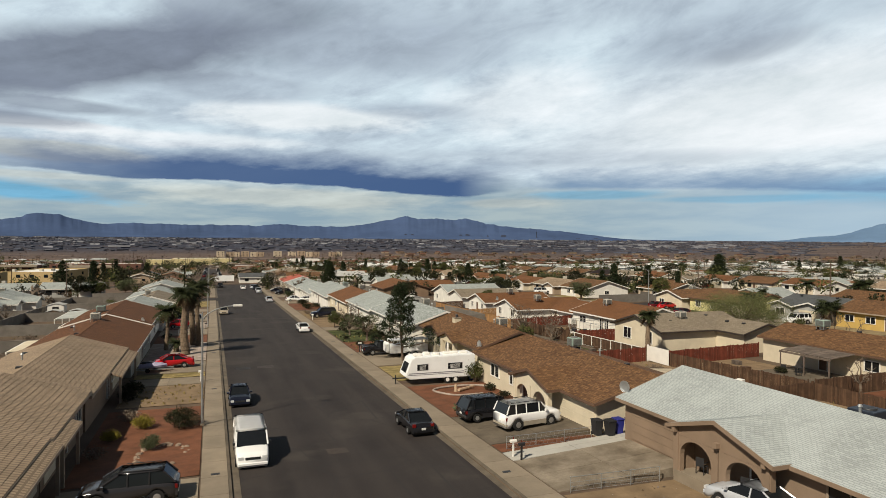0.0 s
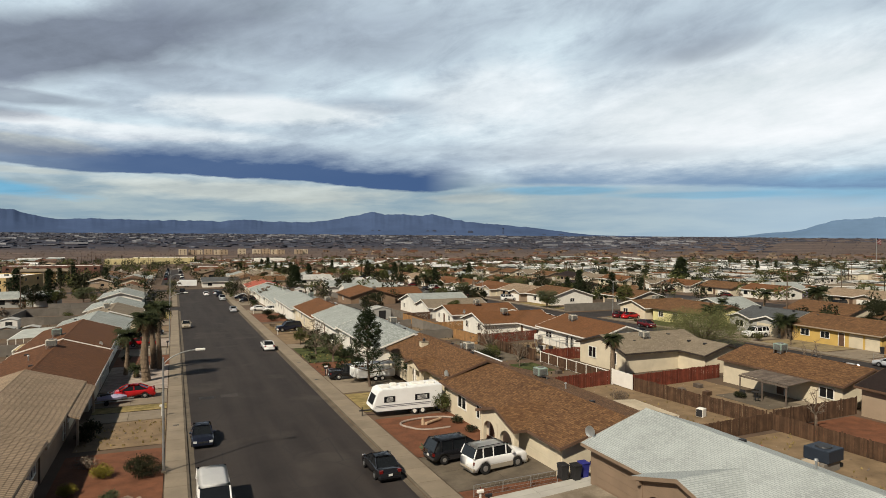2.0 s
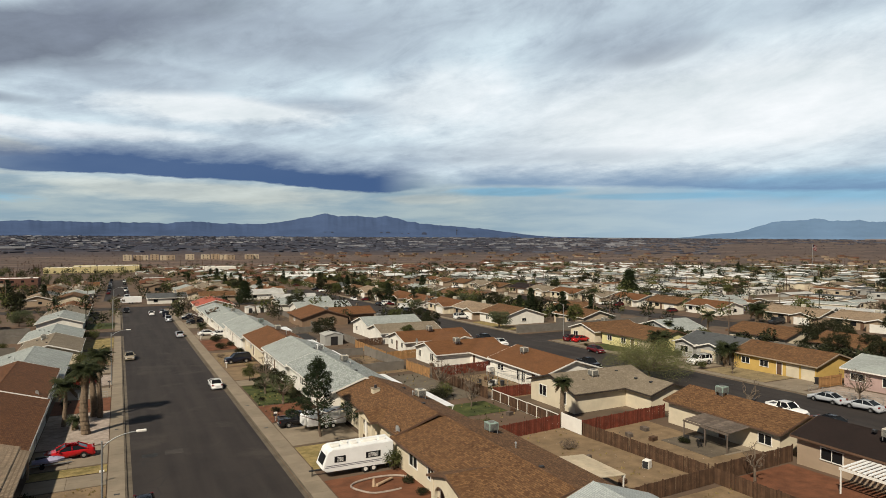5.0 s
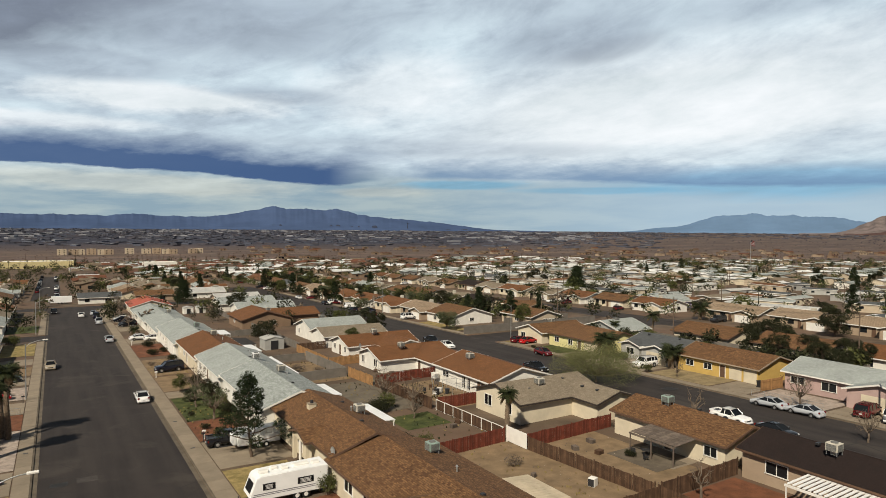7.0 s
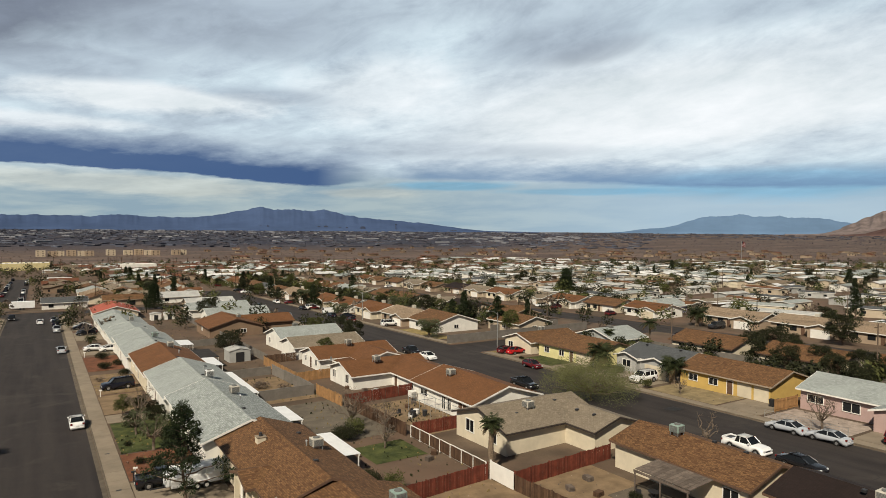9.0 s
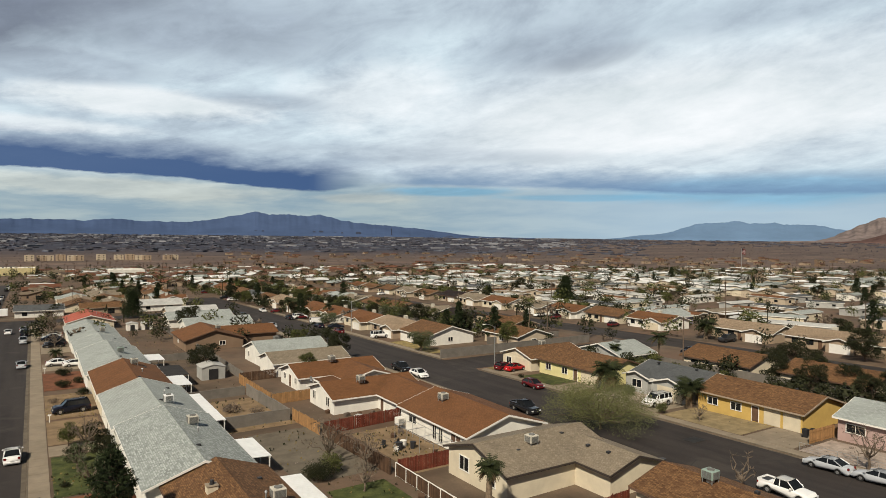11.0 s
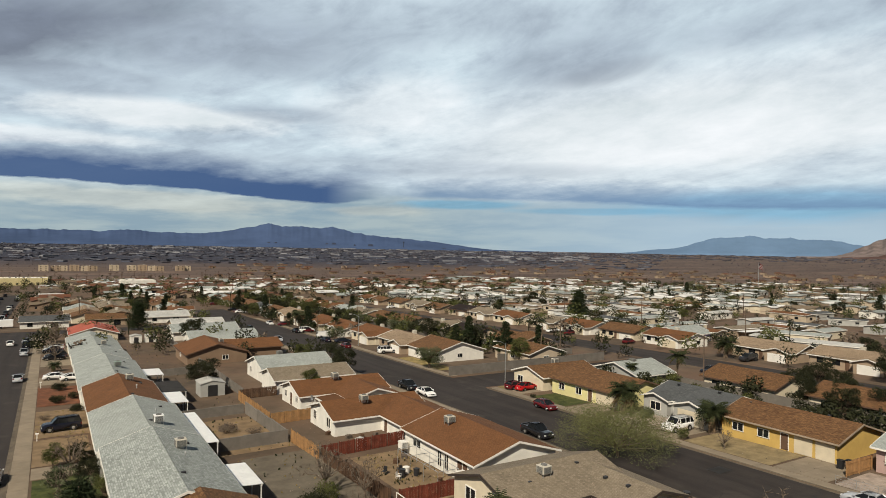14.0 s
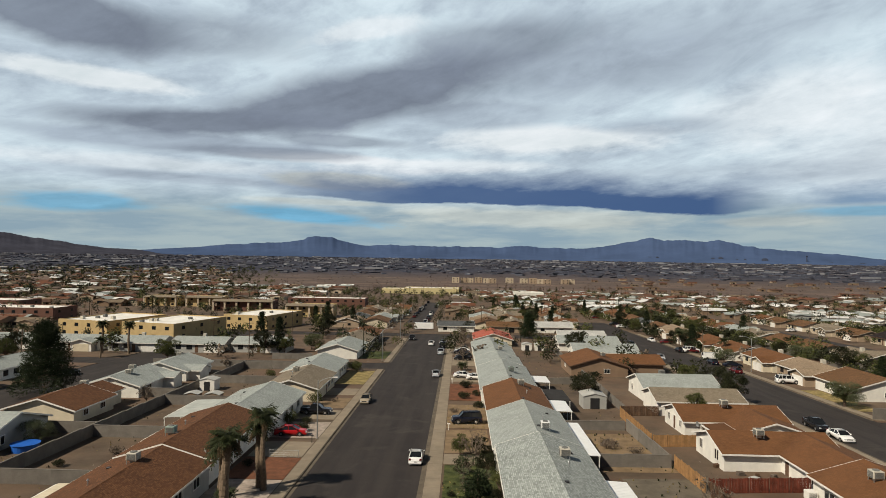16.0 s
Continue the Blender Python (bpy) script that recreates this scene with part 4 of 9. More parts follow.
plan_house(52, 236, ((43.0, 62.0, 230.0, 241.0, "x", True, True),), "grey", "white", "white", 0.0, "white stucco house with grey roof", coolers=((51.0, 236.0, 4.3, None),))
plan_house(53, 255, ((46.0, 62.0, 249.0, 260.0, "x", True, True),), "white", "tan", "white", 0.0, "tan house with pale roof")

# far side of the second street
plan_house(97, 73, ((92.5, 103.0, 65.4, 81.0, "y", True, True),), "brown", "yellow", "tan", 0.1, "yellow stucco house with brown shingle roof",
           windows=(("W", 78.5, 92.5, 1.6, 1.1, 0.9), ("W", 74.8, 92.5, 1.6, 1.1, 0.9), ), garages=(("W", 69.5, 92.5, 2.3), ("W", 66.8, 92.5, 2.3)), doors=(("W", 71.9, 92.5),), vents=((99.5, 70, 4.0), (97.0, 79.5, 4.0)))
plan_house(99, 90, ((94.4, 105.0, 82.8, 95.6, "y", True, True), (92.4, 100.0, 83.0, 89.2, "x", True, False), (93.4, 100.0, 91.2, 95.8, "x", True, False)), "slate", "grey", "white", 0.1, "grey house with dark slate roof and white front gables", garages=(("W", 86.1, 92.4, 4.6),), windows=(("W", 93.4, 93.4, 2.0, 1.3, 0.7),), doors=(("W", 90.2, 94.4),), vents=((99.0, 86.0, 4.3), (98.4, 93.0, 4.3)))
plan_house(97, 107, ((91.0, 102.5, 98.8, 115.2, "y", True, True),), "brown", "pale_yellow", "brown", 0.05, "pale yellow house with brown roof", windows=(("W", 112.6, 91.0, 1.4, 1.2, 0.8), ("W", 108.2, 91.0, 1.4, 1.2, 0.8)), doors=(("W", 105.4, 91.0),), garages=(("W", 101.6, 91.0, 4.8),))
plan_house(97, 122, ((90.0, 104.0, 116.6, 125.4, "x", True, True),), "brown", "cream", "white", 0.05, "cream corner house with brown roof", coolers=((97.5, 122.0, 4.0, None),), garages=(("W", 119.5, 90.0, 4.4),), windows=(("W", 123.4, 90.0, 1.6, 1.3, 0.6),))
plan_house(99, 50, ((93.6, 104.0, 36.0, 61.6, "y", True, True), (90.0, 98.0, 42.0, 50.5, "x", True, False)), "grey", "pink", "white", 0.1, "pale pink house with grey roof", windows=(("W", 59.5, 93.6, 2.2, 1.1, 0.9), ("W", 54.8, 93.6, 2.2, 1.3, 0.7)), garages=(("W", 46.2, 90.0, 4.8),))
plan_house(97, 162, ((89.5, 103.0, 154.5, 168.5, "y", True, True),), "brown", "white", "white", 0.0, "white house with brown roof on a corner", garages=(("W", 158.0, 89.5, 4.6),), windows=(("W", 164.0, 89.5, 1.6, 1.2, 0.8), ("S", 96.0, 154.5, 1.4, 1.0, 1.0)))
plan_house(112, 148, ((107.0, 117.6, 141.5, 155.0, "y", True, True),), "brown", "beige", "white", 0.0, "beige house with brown roof behind a corner", windows=(("S", 112.0, 141.5, 1.5, 1.0, 0.9), ("W", 148.0, 107.0, 1.5, 1.1, 0.9)), group="houses of the town")
plan_house(112, 115, ((106.8, 116.8, 109.0, 120.6, "x", True, True),), "grey", "grey", "white", 0.0, "grey house with pale grey-green roof behind a yard", windows=(("W", 115.0, 106.8, 1.5, 1.1, 0.9),), coolers=((111.5, 114.6, 4.0, M_COOLER_DARK),), group="houses of the town")

# houses behind the left-hand row
plan_house(-54, 131, ((-60.0, -48.8, 124.8, 136.4, "y", True, True), (-58.0, -50.4, 136.0, 142.0, "y", False, True)), "orange", "cream", "white", 0.0, "cream house with low orange-brown roof", eave=2.3, coolers=((-55.2, 138.4, 3.6, None),), windows=(("E", 133.0, -48.8, 1.4, 1.0, 0.9), ("E", 128.0, -48.8, 1.4, 1.0, 0.9)), group="houses of the west street")
plan_house(-54, 152, ((-60.0, -49.2, 146.0, 160.4, "y", True, True), (-54.0, -47.0, 156.0, 160.0, "x", False, True)), "grey", "white", "white", 0.0, "white house with pale grey roof behind block walls", eave=2.3, coolers=((-53.6, 150.8, 3.9, None), (-55.6, 156.0, 3.9, None)), windows=(("E", 150.0, -49.2, 1.8, 1.1, 0.8),), group="houses of the west street")
plan_house(-53, 171, ((-59.6, -48.0, 164.4, 178.4, "y", True, True), (-52.0, -45.6, 166.0, 171.0, "x", False, True)), "grey", "white", "white", 0.0, "white house with grey roof and a low wing", eave=2.3, coolers=((-54.6, 176.0, 4.0, None),), group="houses of the west street")
plan_house(-58, 113, ((-68.0, -49.8, 107.0, 120.0, "x", True, True),), "grey", "grey", "white", 0.0, "grey house with wide grey-green roof", eave=2.3, windows=(("E", 110.0, -49.8, 1.6, 1.2, 0.8),), group="houses of the west street")

# ---- copies: the rest of the town ----
TEMPLATES = []


def plain_pane(t, side, u, c, w, h, z, name="window", m=None):
    bm = bmesh.new()
    on_wall(side, u, z, w, h, c, -0.02, 0.05, bm)
    return part(name, bm, m or M_GLASS, t)


def template(k, roof, wall, trim, w, d, tee, cool):
    """A house at the origin, front to -x, to be copied through the town."""
    h = thing("house", 0, -900 - 40 * k, 0, 0, "%s stucco house with %s roof" % ({"pale_yellow": "pale yellow", "sky": "sky-blue"}.get(wall, wall), {"grey": "pale grey", "rust": "rust-brown", "slate": "slate-grey", "dark": "dark brown", "tan": "tan tile"}.get(roof, roof)), "house", "houses of the town")
    wing(h, 0, w, -d / 2, d / 2, "y", roof, wall, trim)
    if tee:
        wing(h, -2.2, w / 2, -d / 2 + 0.4, -d / 2 + 6.6, "x", roof, wall, trim, ends=(True, False))
    garage_door(h, "W", -d / 2 + 3.5, -2.2 if tee else 0, 4.6, material=M_WHITE if wall != "white" else WALLS["cream"])
    for side, u, c, ww, hh, z in (("W", d * 0.15, 0, 1.7, 1.2, 0.9), ("W", d * 0.36, 0, 1.5, 1.2, 0.9), ("E", -d * 0.3, w, 1.6, 1.2, 0.9), ("E", d * 0.2, w, 2.2, 1.9, 0.15), ("S", w * 0.6, -d / 2, 1.3, 1.0, 1.0)):
        plain_pane(h, side, u, c, ww, hh, z)
    plain_pane(h, "W", 0.2, 0, 0.95, 2.05, 0.05, "door", M_TRIM["brown"])
    if cool:
        part("roof_cooler_box", boxes((w * 0.55, -0.5, slope_z(w * 0.6, 0, w) - 0.1, w * 0.55 + 1.0, 0.5, slope_z(w * 0.6, 0, w) + 1.0), bevel=0.04), M_COOLER, h)
    return h


rng = random.Random(7)
COMBOS = [("rust", "white", "white"), ("brown", "cream", "brown"), ("beige", "beige", "white"), ("grey", "white", "white"), ("grey", "grey", "white"), ("brown", "tan", "tan"),
          ("rust", "cream", "white"), ("slate", "white", "white"), ("tan", "tan", "white"), ("white", "white", "white"), ("dark", "beige", "brown"), ("grey", "sky", "white"), ("beige", "brown", "tan")]
for k, (r, w_, t_) in enumerate(COMBOS):
    TEMPLATES.append(template(k, r, w_, t_, rng.uniform(9.5, 11.5), rng.uniform(14, 17.5), k % 3 != 1, k % 2 == 0))
USED = [False] * len(TEMPLATES)
TAKEN = []


def town_house(x, y, rz, k, lift=0.0):
    m = pose(x, y, gz(x, y) + lift, 0, 0, rz)
    if not USED[k]:
        USED[k] = True
        TEMPLATES[k].matrix_basis = m
        return TEMPLATES[k]
    return copy_thing(TEMPLATES[k], m)


def street_rows(x_fronts, y0, y1, step, weights, gaps=()):
    """Houses along a street that runs in y: (x of the front, side)."""
    for xf, side in x_fronts:
        y = y0 + rng.uniform(0, 3)
        while y < y1:
            if not any(a - 8 < y < b + 8 and c < xf < d for a, b, c, d in gaps):
                k = rng.choices(range(len(TEMPLATES)), weights)[0]
                town_house(xf + rng.uniform(-0.8, 0.8), y, 0 if side > 0 else 180, k)
            y += step * rng.uniform(0.95, 1.1)


W_BROWN = [4, 6, 4, 2, 2, 5, 4, 1.5, 3, 0.3, 2, 0.3, 4]
W_PALE = [2, 1, 3, 6, 4, 1, 1, 3, 1, 6, 0.5, 1, 1]
GAPS = [(120, 142, 80, 145), (262, 290, -70, 70)]
street_rows([(91, 1)], 178, 380, 19.5, W_BROWN, GAPS)
street_rows([(62, -1)], 292, 400, 19.5, W_BROWN, GAPS)
street_rows([(129, -1)], 55, 118, 19, W_BROWN, GAPS)
street_rows([(129, -1), (164, 1)], 148, 370, 19, W_BROWN, GAPS)
street_rows([(164, 1)], 40, 140, 19, W_BROWN, GAPS)
street_rows([(-86, -1)], 90, 178, 19, W_PALE, GAPS)
for xq, kq in ((-141, 3), (-122, 4), (-102.5, 3), (-83.5, 4), (-65, 4), (-47.5, 4)):
    town_house(xq, 213 + 2 * math.sin(xq), 90, kq)
street_rows([(-62, 1)], 20, 100, 20, W_BROWN, GAPS)
street_rows([(18, 1), (40, -1)], 310, 400, 20, W_BROWN, GAPS)
street_rows([(-20, -1), (-42, 1)], 310, 420, 20, W_BROWN, GAPS)
# short rows turned to the cross street
for xq in (10, 30, 50):
    town_house(xq, 300, -90, rng.randrange(len(TEMPLATES)))

# ---- pavements, drives, yards ----


def pavement(name, x0, x1, y0, y1, gaps=(), label="pale concrete pavement slab"):
    """A kerbed pavement in flags of about 3 m with open joints, along y."""
    root = tagged(new(name), "long pale concrete pavement with joints and a kerb", "pavement", kind="structure")
    y = y0
    k = 0
    while y < y1 - 0.1:
        e = min(y + (3.0 if x0 > -10 and x1 < 10 and 20 < y < 125 else 12.0), y1)
        if not any(a < (y + e) / 2 < b for a, b in gaps):
            bm = bmesh.new()
            zs = [gz(x, yy) for yy in (y + 0.02, e - 0.02) for x in (x0, x1)]
            lo = [bm.verts.new((x, yy, gz(x, yy) - 0.2)) for yy in (y + 0.02, e - 0.02) for x in (x0, x1)]
            hi = [bm.verts.new((x, yy, gz(x, yy) + 0.035)) for yy in (y + 0.02, e - 0.02) for x in (x0, x1)]
            for q in ((0, 1, 3, 2),):
                bm.faces.new([hi[i] for i in q])
            for a, b in ((0, 1), (1, 3), (3, 2), (2, 0)):
                bm.faces.new((lo[a], lo[b], hi[b], hi[a]))
            part("paving_slab", bm, M_CONC, root)
        y = e
        k += 1
    return root


def kerb(name, x, side, y0, y1):
    bm = bmesh.new()
    n = int((y1 - y0) / 10)
    for k in range(n):
        a, b = y0 + (y1 - y0) * k / n, y0 + (y1 - y0) * (k + 1) / n - 0.03
        p = [(x, -0.2), (x + side * 0.02, 0.02), (x + side * 0.18, 0.045), (x + side * 0.18, -0.2)]
        lo = [bm.verts.new((s, a, h + gz(x, a))) for s, h in p]
        hi = [bm.verts.new((s, b, h + gz(x, b))) for s, h in p]
        for i in range(3):
            bm.faces.new((lo[i], lo[i + 1], hi[i + 1], hi[i]))
    bmesh.ops.recalc_face_normals(bm, faces=bm.faces)
    g = sheet("gutter", *sorted((x - side * 0.45, x - side * 0.02)), y0, y1, M_CONC_DARK, -KERB + 0.045, 0, "concrete gutter strip", "gutter")
    return tagged(part(name, bm, M_CONC_DARK), "concrete kerb along the street", "kerb", kind="structure")


kerb("kerb", 7.4, 1, -40, 262)
kerb("kerb", -7.4, -1, -40, 187)
kerb("kerb", -7.4, -1, 200, 262)
kerb("kerb", 68.3, -1, 0, 300)
kerb("kerb", 82.9, 1, 0, 124)
kerb("kerb", 82.9, 1, 138, 300)
pavement("pavement_1", 7.6, 9.5, -20, 262)
pavement("pavement_2", -9.1, -7.6, -20, 187)
pavement("pavement_3", -9.1, -7.6, 200, 262)
pavement("pavement_4", 66.4, 68.1, 10, 290)
pavement("pavement_5", 83.1, 84.8, 10, 124)
pavement("pavement_6", 83.1, 84.8, 138, 290)


def patch(name, x0, x1, y0, y1, m, label, lift=0.03, category="yard"):
    return sheet(name, x0, x1, y0, y1, m, lift, 0, label, category, 4.0)


def drive(x0, x1, y0, y1, m=None, lift=0.05, rise=0.0):
    """A driveway in four poured panels."""
    root = tagged(new("driveway"), "stained concrete driveway in poured panels", "driveway", kind="structure")
    for i in range(2):
        for j in range(2):
            a, b = x0 + (x1 - x0) * i / 2 + 0.015, x0 + (x1 - x0) * (i + 1) / 2 - 0.015
            c, d = y0 + (y1 - y0) * j / 2 + 0.015, y0 + (y1 - y0) * (j + 1) / 2 - 0.015
            bm = bmesh.new()
            pts = [(a, c), (b, c), (b, d), (a, d)]
            up = [bm.verts.new((x, y, gz(x, y) + lift + rise * abs((x - x0) / (x1 - x0) if x0 > 0 else (x1 - x) / (x1 - x0)))) for x, y in pts]
            dn = [bm.verts.new((x, y, gz(x, y) - 0.1)) for x, y in pts]
            bm.faces.new(up)
            for k in range(4):
                bm.faces.new((dn[k], dn[(k + 1) % 4], up[(k + 1) % 4], up[k]))
            part("concrete_panel", bm, m or M_CONC, root)
    return root


# right-hand front yards
drive(9.6, 19.0, 31.0, 36.6, M_DRIVE, rise=0.6)
drive(9.6, 19.0, 36.7, 38.4, M_CONC_PALE, rise=0.5)
patch("gravel_strip", 9.6, 17.5, 38.5, 40.2, M_RED_GRAVEL, "narrow red gravel strip", 0.06)
drive(9.6, 17.7, 40.3, 48.0, M_CONC_DARK, rise=0.35)
patch("gravel_bed", 9.6, 17.6, 48.2, 60.5, M_RED_GRAVEL, "red gravel bed before a house", 0.05)
patch("lawn", 9.6, 16.5, 63.6, 72.2, M_DRYGRASS, "small dry yellow lawn", 0.06)
drive(9.6, 17.8, 73.0, 83.5)
patch("gravel_bed", 9.6, 17.0, 84.0, 93.5, M_RED_GRAVEL, "red gravel bed with shrubs", 0.05)
patch("lawn", 9.8, 16.2, 94.0, 108.6, M_GRASS, "patchy green lawn", 0.055)
drive(9.6, 16.2, 109.0, 113.5, M_CONC)
patch("bare_yard", 9.6, 16.0, 114.0, 127.0, M_DIRT, "dusty front yard with debris", 0.05)
patch("bare_yard", 9.6, 16.5, 128.0, 146.0, M_DIRT, "bare tan front yard with debris", 0.05)
patch("gravel_bed", 9.6, 16.0, 150.0, 168.0, M_RED_GRAVEL, "red gravel front yard of a house", 0.05)
drive(9.6, 16.0, 171.0, 180.0)
drive(9.6, 16.0, 196.0, 212.0)
drive(9.6, 16.0, 218.0, 232.0)
patch("bare_yard", 9.6, 17.5, 20.0, 30.5, M_DIRT, "bare tan front yard", 0.04)
# left-hand front yards
drive(-16.5, -9.2, 34.0, 40.2)
patch("gravel_bed", -16.5, -9.2, 40.6, 59.0, M_RED_GRAVEL, "red earth garden with shrubs and stones", 0.05)
patch("bare_yard", -16.2, -9.2, 60.2, 69.0, M_DIRT, "dry front yard with weeds", 0.05)
drive(-16.2, -9.2, 69.3, 73.0)
patch("lawn", -16.2, -9.2, 73.3, 75.8, M_DRYGRASS, "narrow strip of dry grass", 0.05)
drive(-16.5, -9.2, 76.2, 83.5)
patch("gravel_bed", -16.5, -9.2, 84.0, 101.0, M_PALE, "pale pink gravel yard", 0.05)
patch("gravel_bed", -16.5, -9.2, 101.2, 110.0, M_RED_GRAVEL, "reddish gravel yard", 0.05)
drive(-16.5, -9.2, 110.5, 118.0)
patch("bare_yard", -16.3, -9.2, 120.0, 130.0, M_PALE, "pale gravel front yard", 0.05)
drive(-16.3, -9.2, 132.0, 139.0)
patch("bare_yard", -15.0, -9.2, 141.0, 150.0, M_DIRT, "bare dusty front yard", 0.05)
drive(-15.0, -9.2, 153.0, 160.0)
patch("lawn", -15.5, -9.2, 165.0, 184.0, M_DRYGRASS, "dry yellowing front lawn", 0.05)
patch("lawn", -16.5, -9.2, 206.0, 222.0, M_GRASS, "green front lawn of a house", 0.05)
# back yards
patch("bare_yard", 28.8, 42.2, 43.0, 65.0, M_DIRT, "raked bare dirt back yard", 0.03)
patch("bare_yard", 30.8, 42.2, 22.0, 41.6, M_DIRT, "bare sandy back yard", 0.03)
patch("lawn", 33.0, 39.5, 74.5, 81.0, M_GRASS, "small round green lawn", 0.05)
patch("bare_yard", 43.0, 52.2, 43.5, 62.0, M_DIRT, "bare sandy back yard with weeds", 0.03)
patch("bare_yard", 43.2, 50.3, 80.5, 98.0, M_DIRT, "bare back yard with clutter", 0.03)
patch("bare_yard", 28.0, 40.0, 107.0, 126.0, M_DIRT, "bare back yard with rubble", 0.03)
patch("bare_yard", 31.5, 42.0, 84.0, 104.5, mat("grey_dirt", (0.125, 0.105, 0.078), 0.95, var=0.25, scale=2.0, fine=6, bump=0.3), "grey-brown weedy back yard", 0.03)
patch("gravel_bed", 43.5, 53.0, 20.0, 42.5, M_RED_GRAVEL, "red-brown gravel back yard", 0.03)
# far side of the second street
drive(84.9, 92.3, 62.5, 68.8)
patch("bare_yard", 84.9, 92.3, 69.2, 81.5, mat("dry_turf", (0.24, 0.185, 0.10), 0.95, var=0.3, scale=1.5, fine=8, bump=0.4), "dry brown front lawn", 0.05)
drive(84.9, 92.2, 82.8, 89.0)
patch("gravel_bed", 84.9, 93.2, 89.2, 96.5, M_PALE, "white gravel bed with a cactus", 0.05)
drive(84.9, 90.8, 99.0, 104.5)
patch("lawn", 84.9, 90.6, 105.0, 114.0, M_GRASS, "clipped olive lawn with a kerb", 0.05)
drive(84.9, 89.8, 116.5, 121.0)
patch("lawn", 84.9, 89.8, 121.3, 124.0, M_DRYGRASS, "dry corner lawn", 0.05)
patch("gravel_bed", 84.9, 92.5, 51.0, 61.8, M_PALE, "white gravel front yard", 0.05)
drive(84.9, 90.0, 36.0, 50.5)
patch("lawn", 84.9, 89.0, 145.0, 166.0, M_DRYGRASS, "dry yellowing front lawn", 0.05)


def tar_patch(x, y, w, d, m, label):
    return sheet("road_patch", x - w / 2, x + w / 2, y - d / 2, y + d / 2, m, -KERB + 0.036, 0, label, "road patch", 2.0)


M_TAR = mat("fresh_tar", (0.022, 0.021, 0.02), 0.7, var=0.2, bump=0.1)
tar_patch(-5.1, 77.3, 1.6, 1.2, M_TAR, "square dark tar patch")
tar_patch(-2.6, 77.6, 1.9, 1.6, mat("pale_asphalt", (0.06, 0.052, 0.048), 0.9, var=0.3), "pale worn asphalt patch")
tar_patch(-0.5, 43.0, 1.4, 1.2, mat("brown_asphalt", (0.05, 0.04, 0.034), 0.9, var=0.3), "brown repair patch in asphalt")
tar_patch(78.6, 71.5, 2.4, 1.8, M_TAR, "dark tar patch in asphalt")
for k, (px, py) in enumerate(((8.3, 35.0), (-8.3, 40.5), (8.4, 82), (8.4, 95), (-8.3, 90), (-8.3, 66))):
    tagged(part("water_meter_lid", boxes((px - 0.25, py - 0.15, gz(px, py) + 0.03, px + 0.25, py + 0.15, gz(px, py) + 0.05)), M_DARK), "dark utility lid set in the pavement", "lid", "utility lids")

# ---- walls and fences ----


def board_panel(bm, length, h, lean=0.0, seed=0, board=0.17, gap=0.022):
    r = random.Random(seed)
    n = int(length / board)
    for k in range(n):
        x = k * board
        hh = h + r.uniform(-0.05, 0.03)
        off = r.uniform(-0.012, 0.012)
        box(bm, x + gap / 2, -0.012 + off, 0.05 + r.uniform(-0.02, 0.02), x + board - gap / 2, 0.012 + off, hh)
    for z in (0.35, h - 0.35):
        box(bm, 0, 0.02, z, n * board, 0.06, z + 0.09)


PANELS = {}


def fence(x0, y0, x1, y1, material, label, h=1.75, style="board", group="yard fences"):
    """Posts at 2.4 m with board panels between them that share a few meshes."""
    L = math.hypot(x1 - x0, y1 - y0)
    n = max(1, round(L / 2.4))
    step = L / n
    ang = math.degrees(math.atan2(y1 - y0, x1 - x0))
    f = thing("fence", x0, y0, None, ang, label, "fence", group)
    z0 = gz(x0, y0)
    for k in range(n + 1):
        x, y = x0 + (x1 - x0) * k / n, y0 + (y1 - y0) * k / n
        dz = gz(x, y) - z0
        if ("post", h, material.name) not in PANELS:
            p = part("post", boxes((-0.05, -0.05, -0.3, 0.05, 0.05, h + 0.06), bevel=0.008), material)
            PANELS[("post", h, material.name)] = p.data
            bpy.data.objects.remove(p)
        p = new("post", PANELS[("post", h, material.name)])
        p.parent, p.location = f, (k * step, 0.06, dz)
        if k < n:
            key = (style, round(step, 1), h, material.name, (k + int(abs(x0))) % 3)
            if key not in PANELS:
                bm = bmesh.new()
                if style == "board":
                    board_panel(bm, step, h, seed=len(PANELS))
                else:
                    for z in (0.05, h - 0.1):
                        box(bm, 0, -0.03, z, step, 0.03, z + 0.1)
                    for q in range(2):
                        box(bm, q * step / 2 - 0.04, -0.035, 0.05, q * step / 2 + 0.04, 0.035, h)
                    white = len(bm.faces)
                    for q in range(14):
                        box(bm, q * step / 14 + 0.005, 0.04, 0.1, (q + 1) * step / 14 - 0.005, 0.06, h - 0.08)
                    bm.faces.ensure_lookup_table()
                    for f_ in bm.faces[white:]:
                        f_.material_index = 1
                q = part("panel", bm, [material, M_WOOD_BROWN] if style == "rail" else material)
                PANELS[key] = q.data
                bpy.data.objects.remove(q)
            q = tagged(new("panel", PANELS[key]), kind="stuff")
            q.parent, q.location = f, (k * step, 0, dz)
    return f


BLOCK = {}


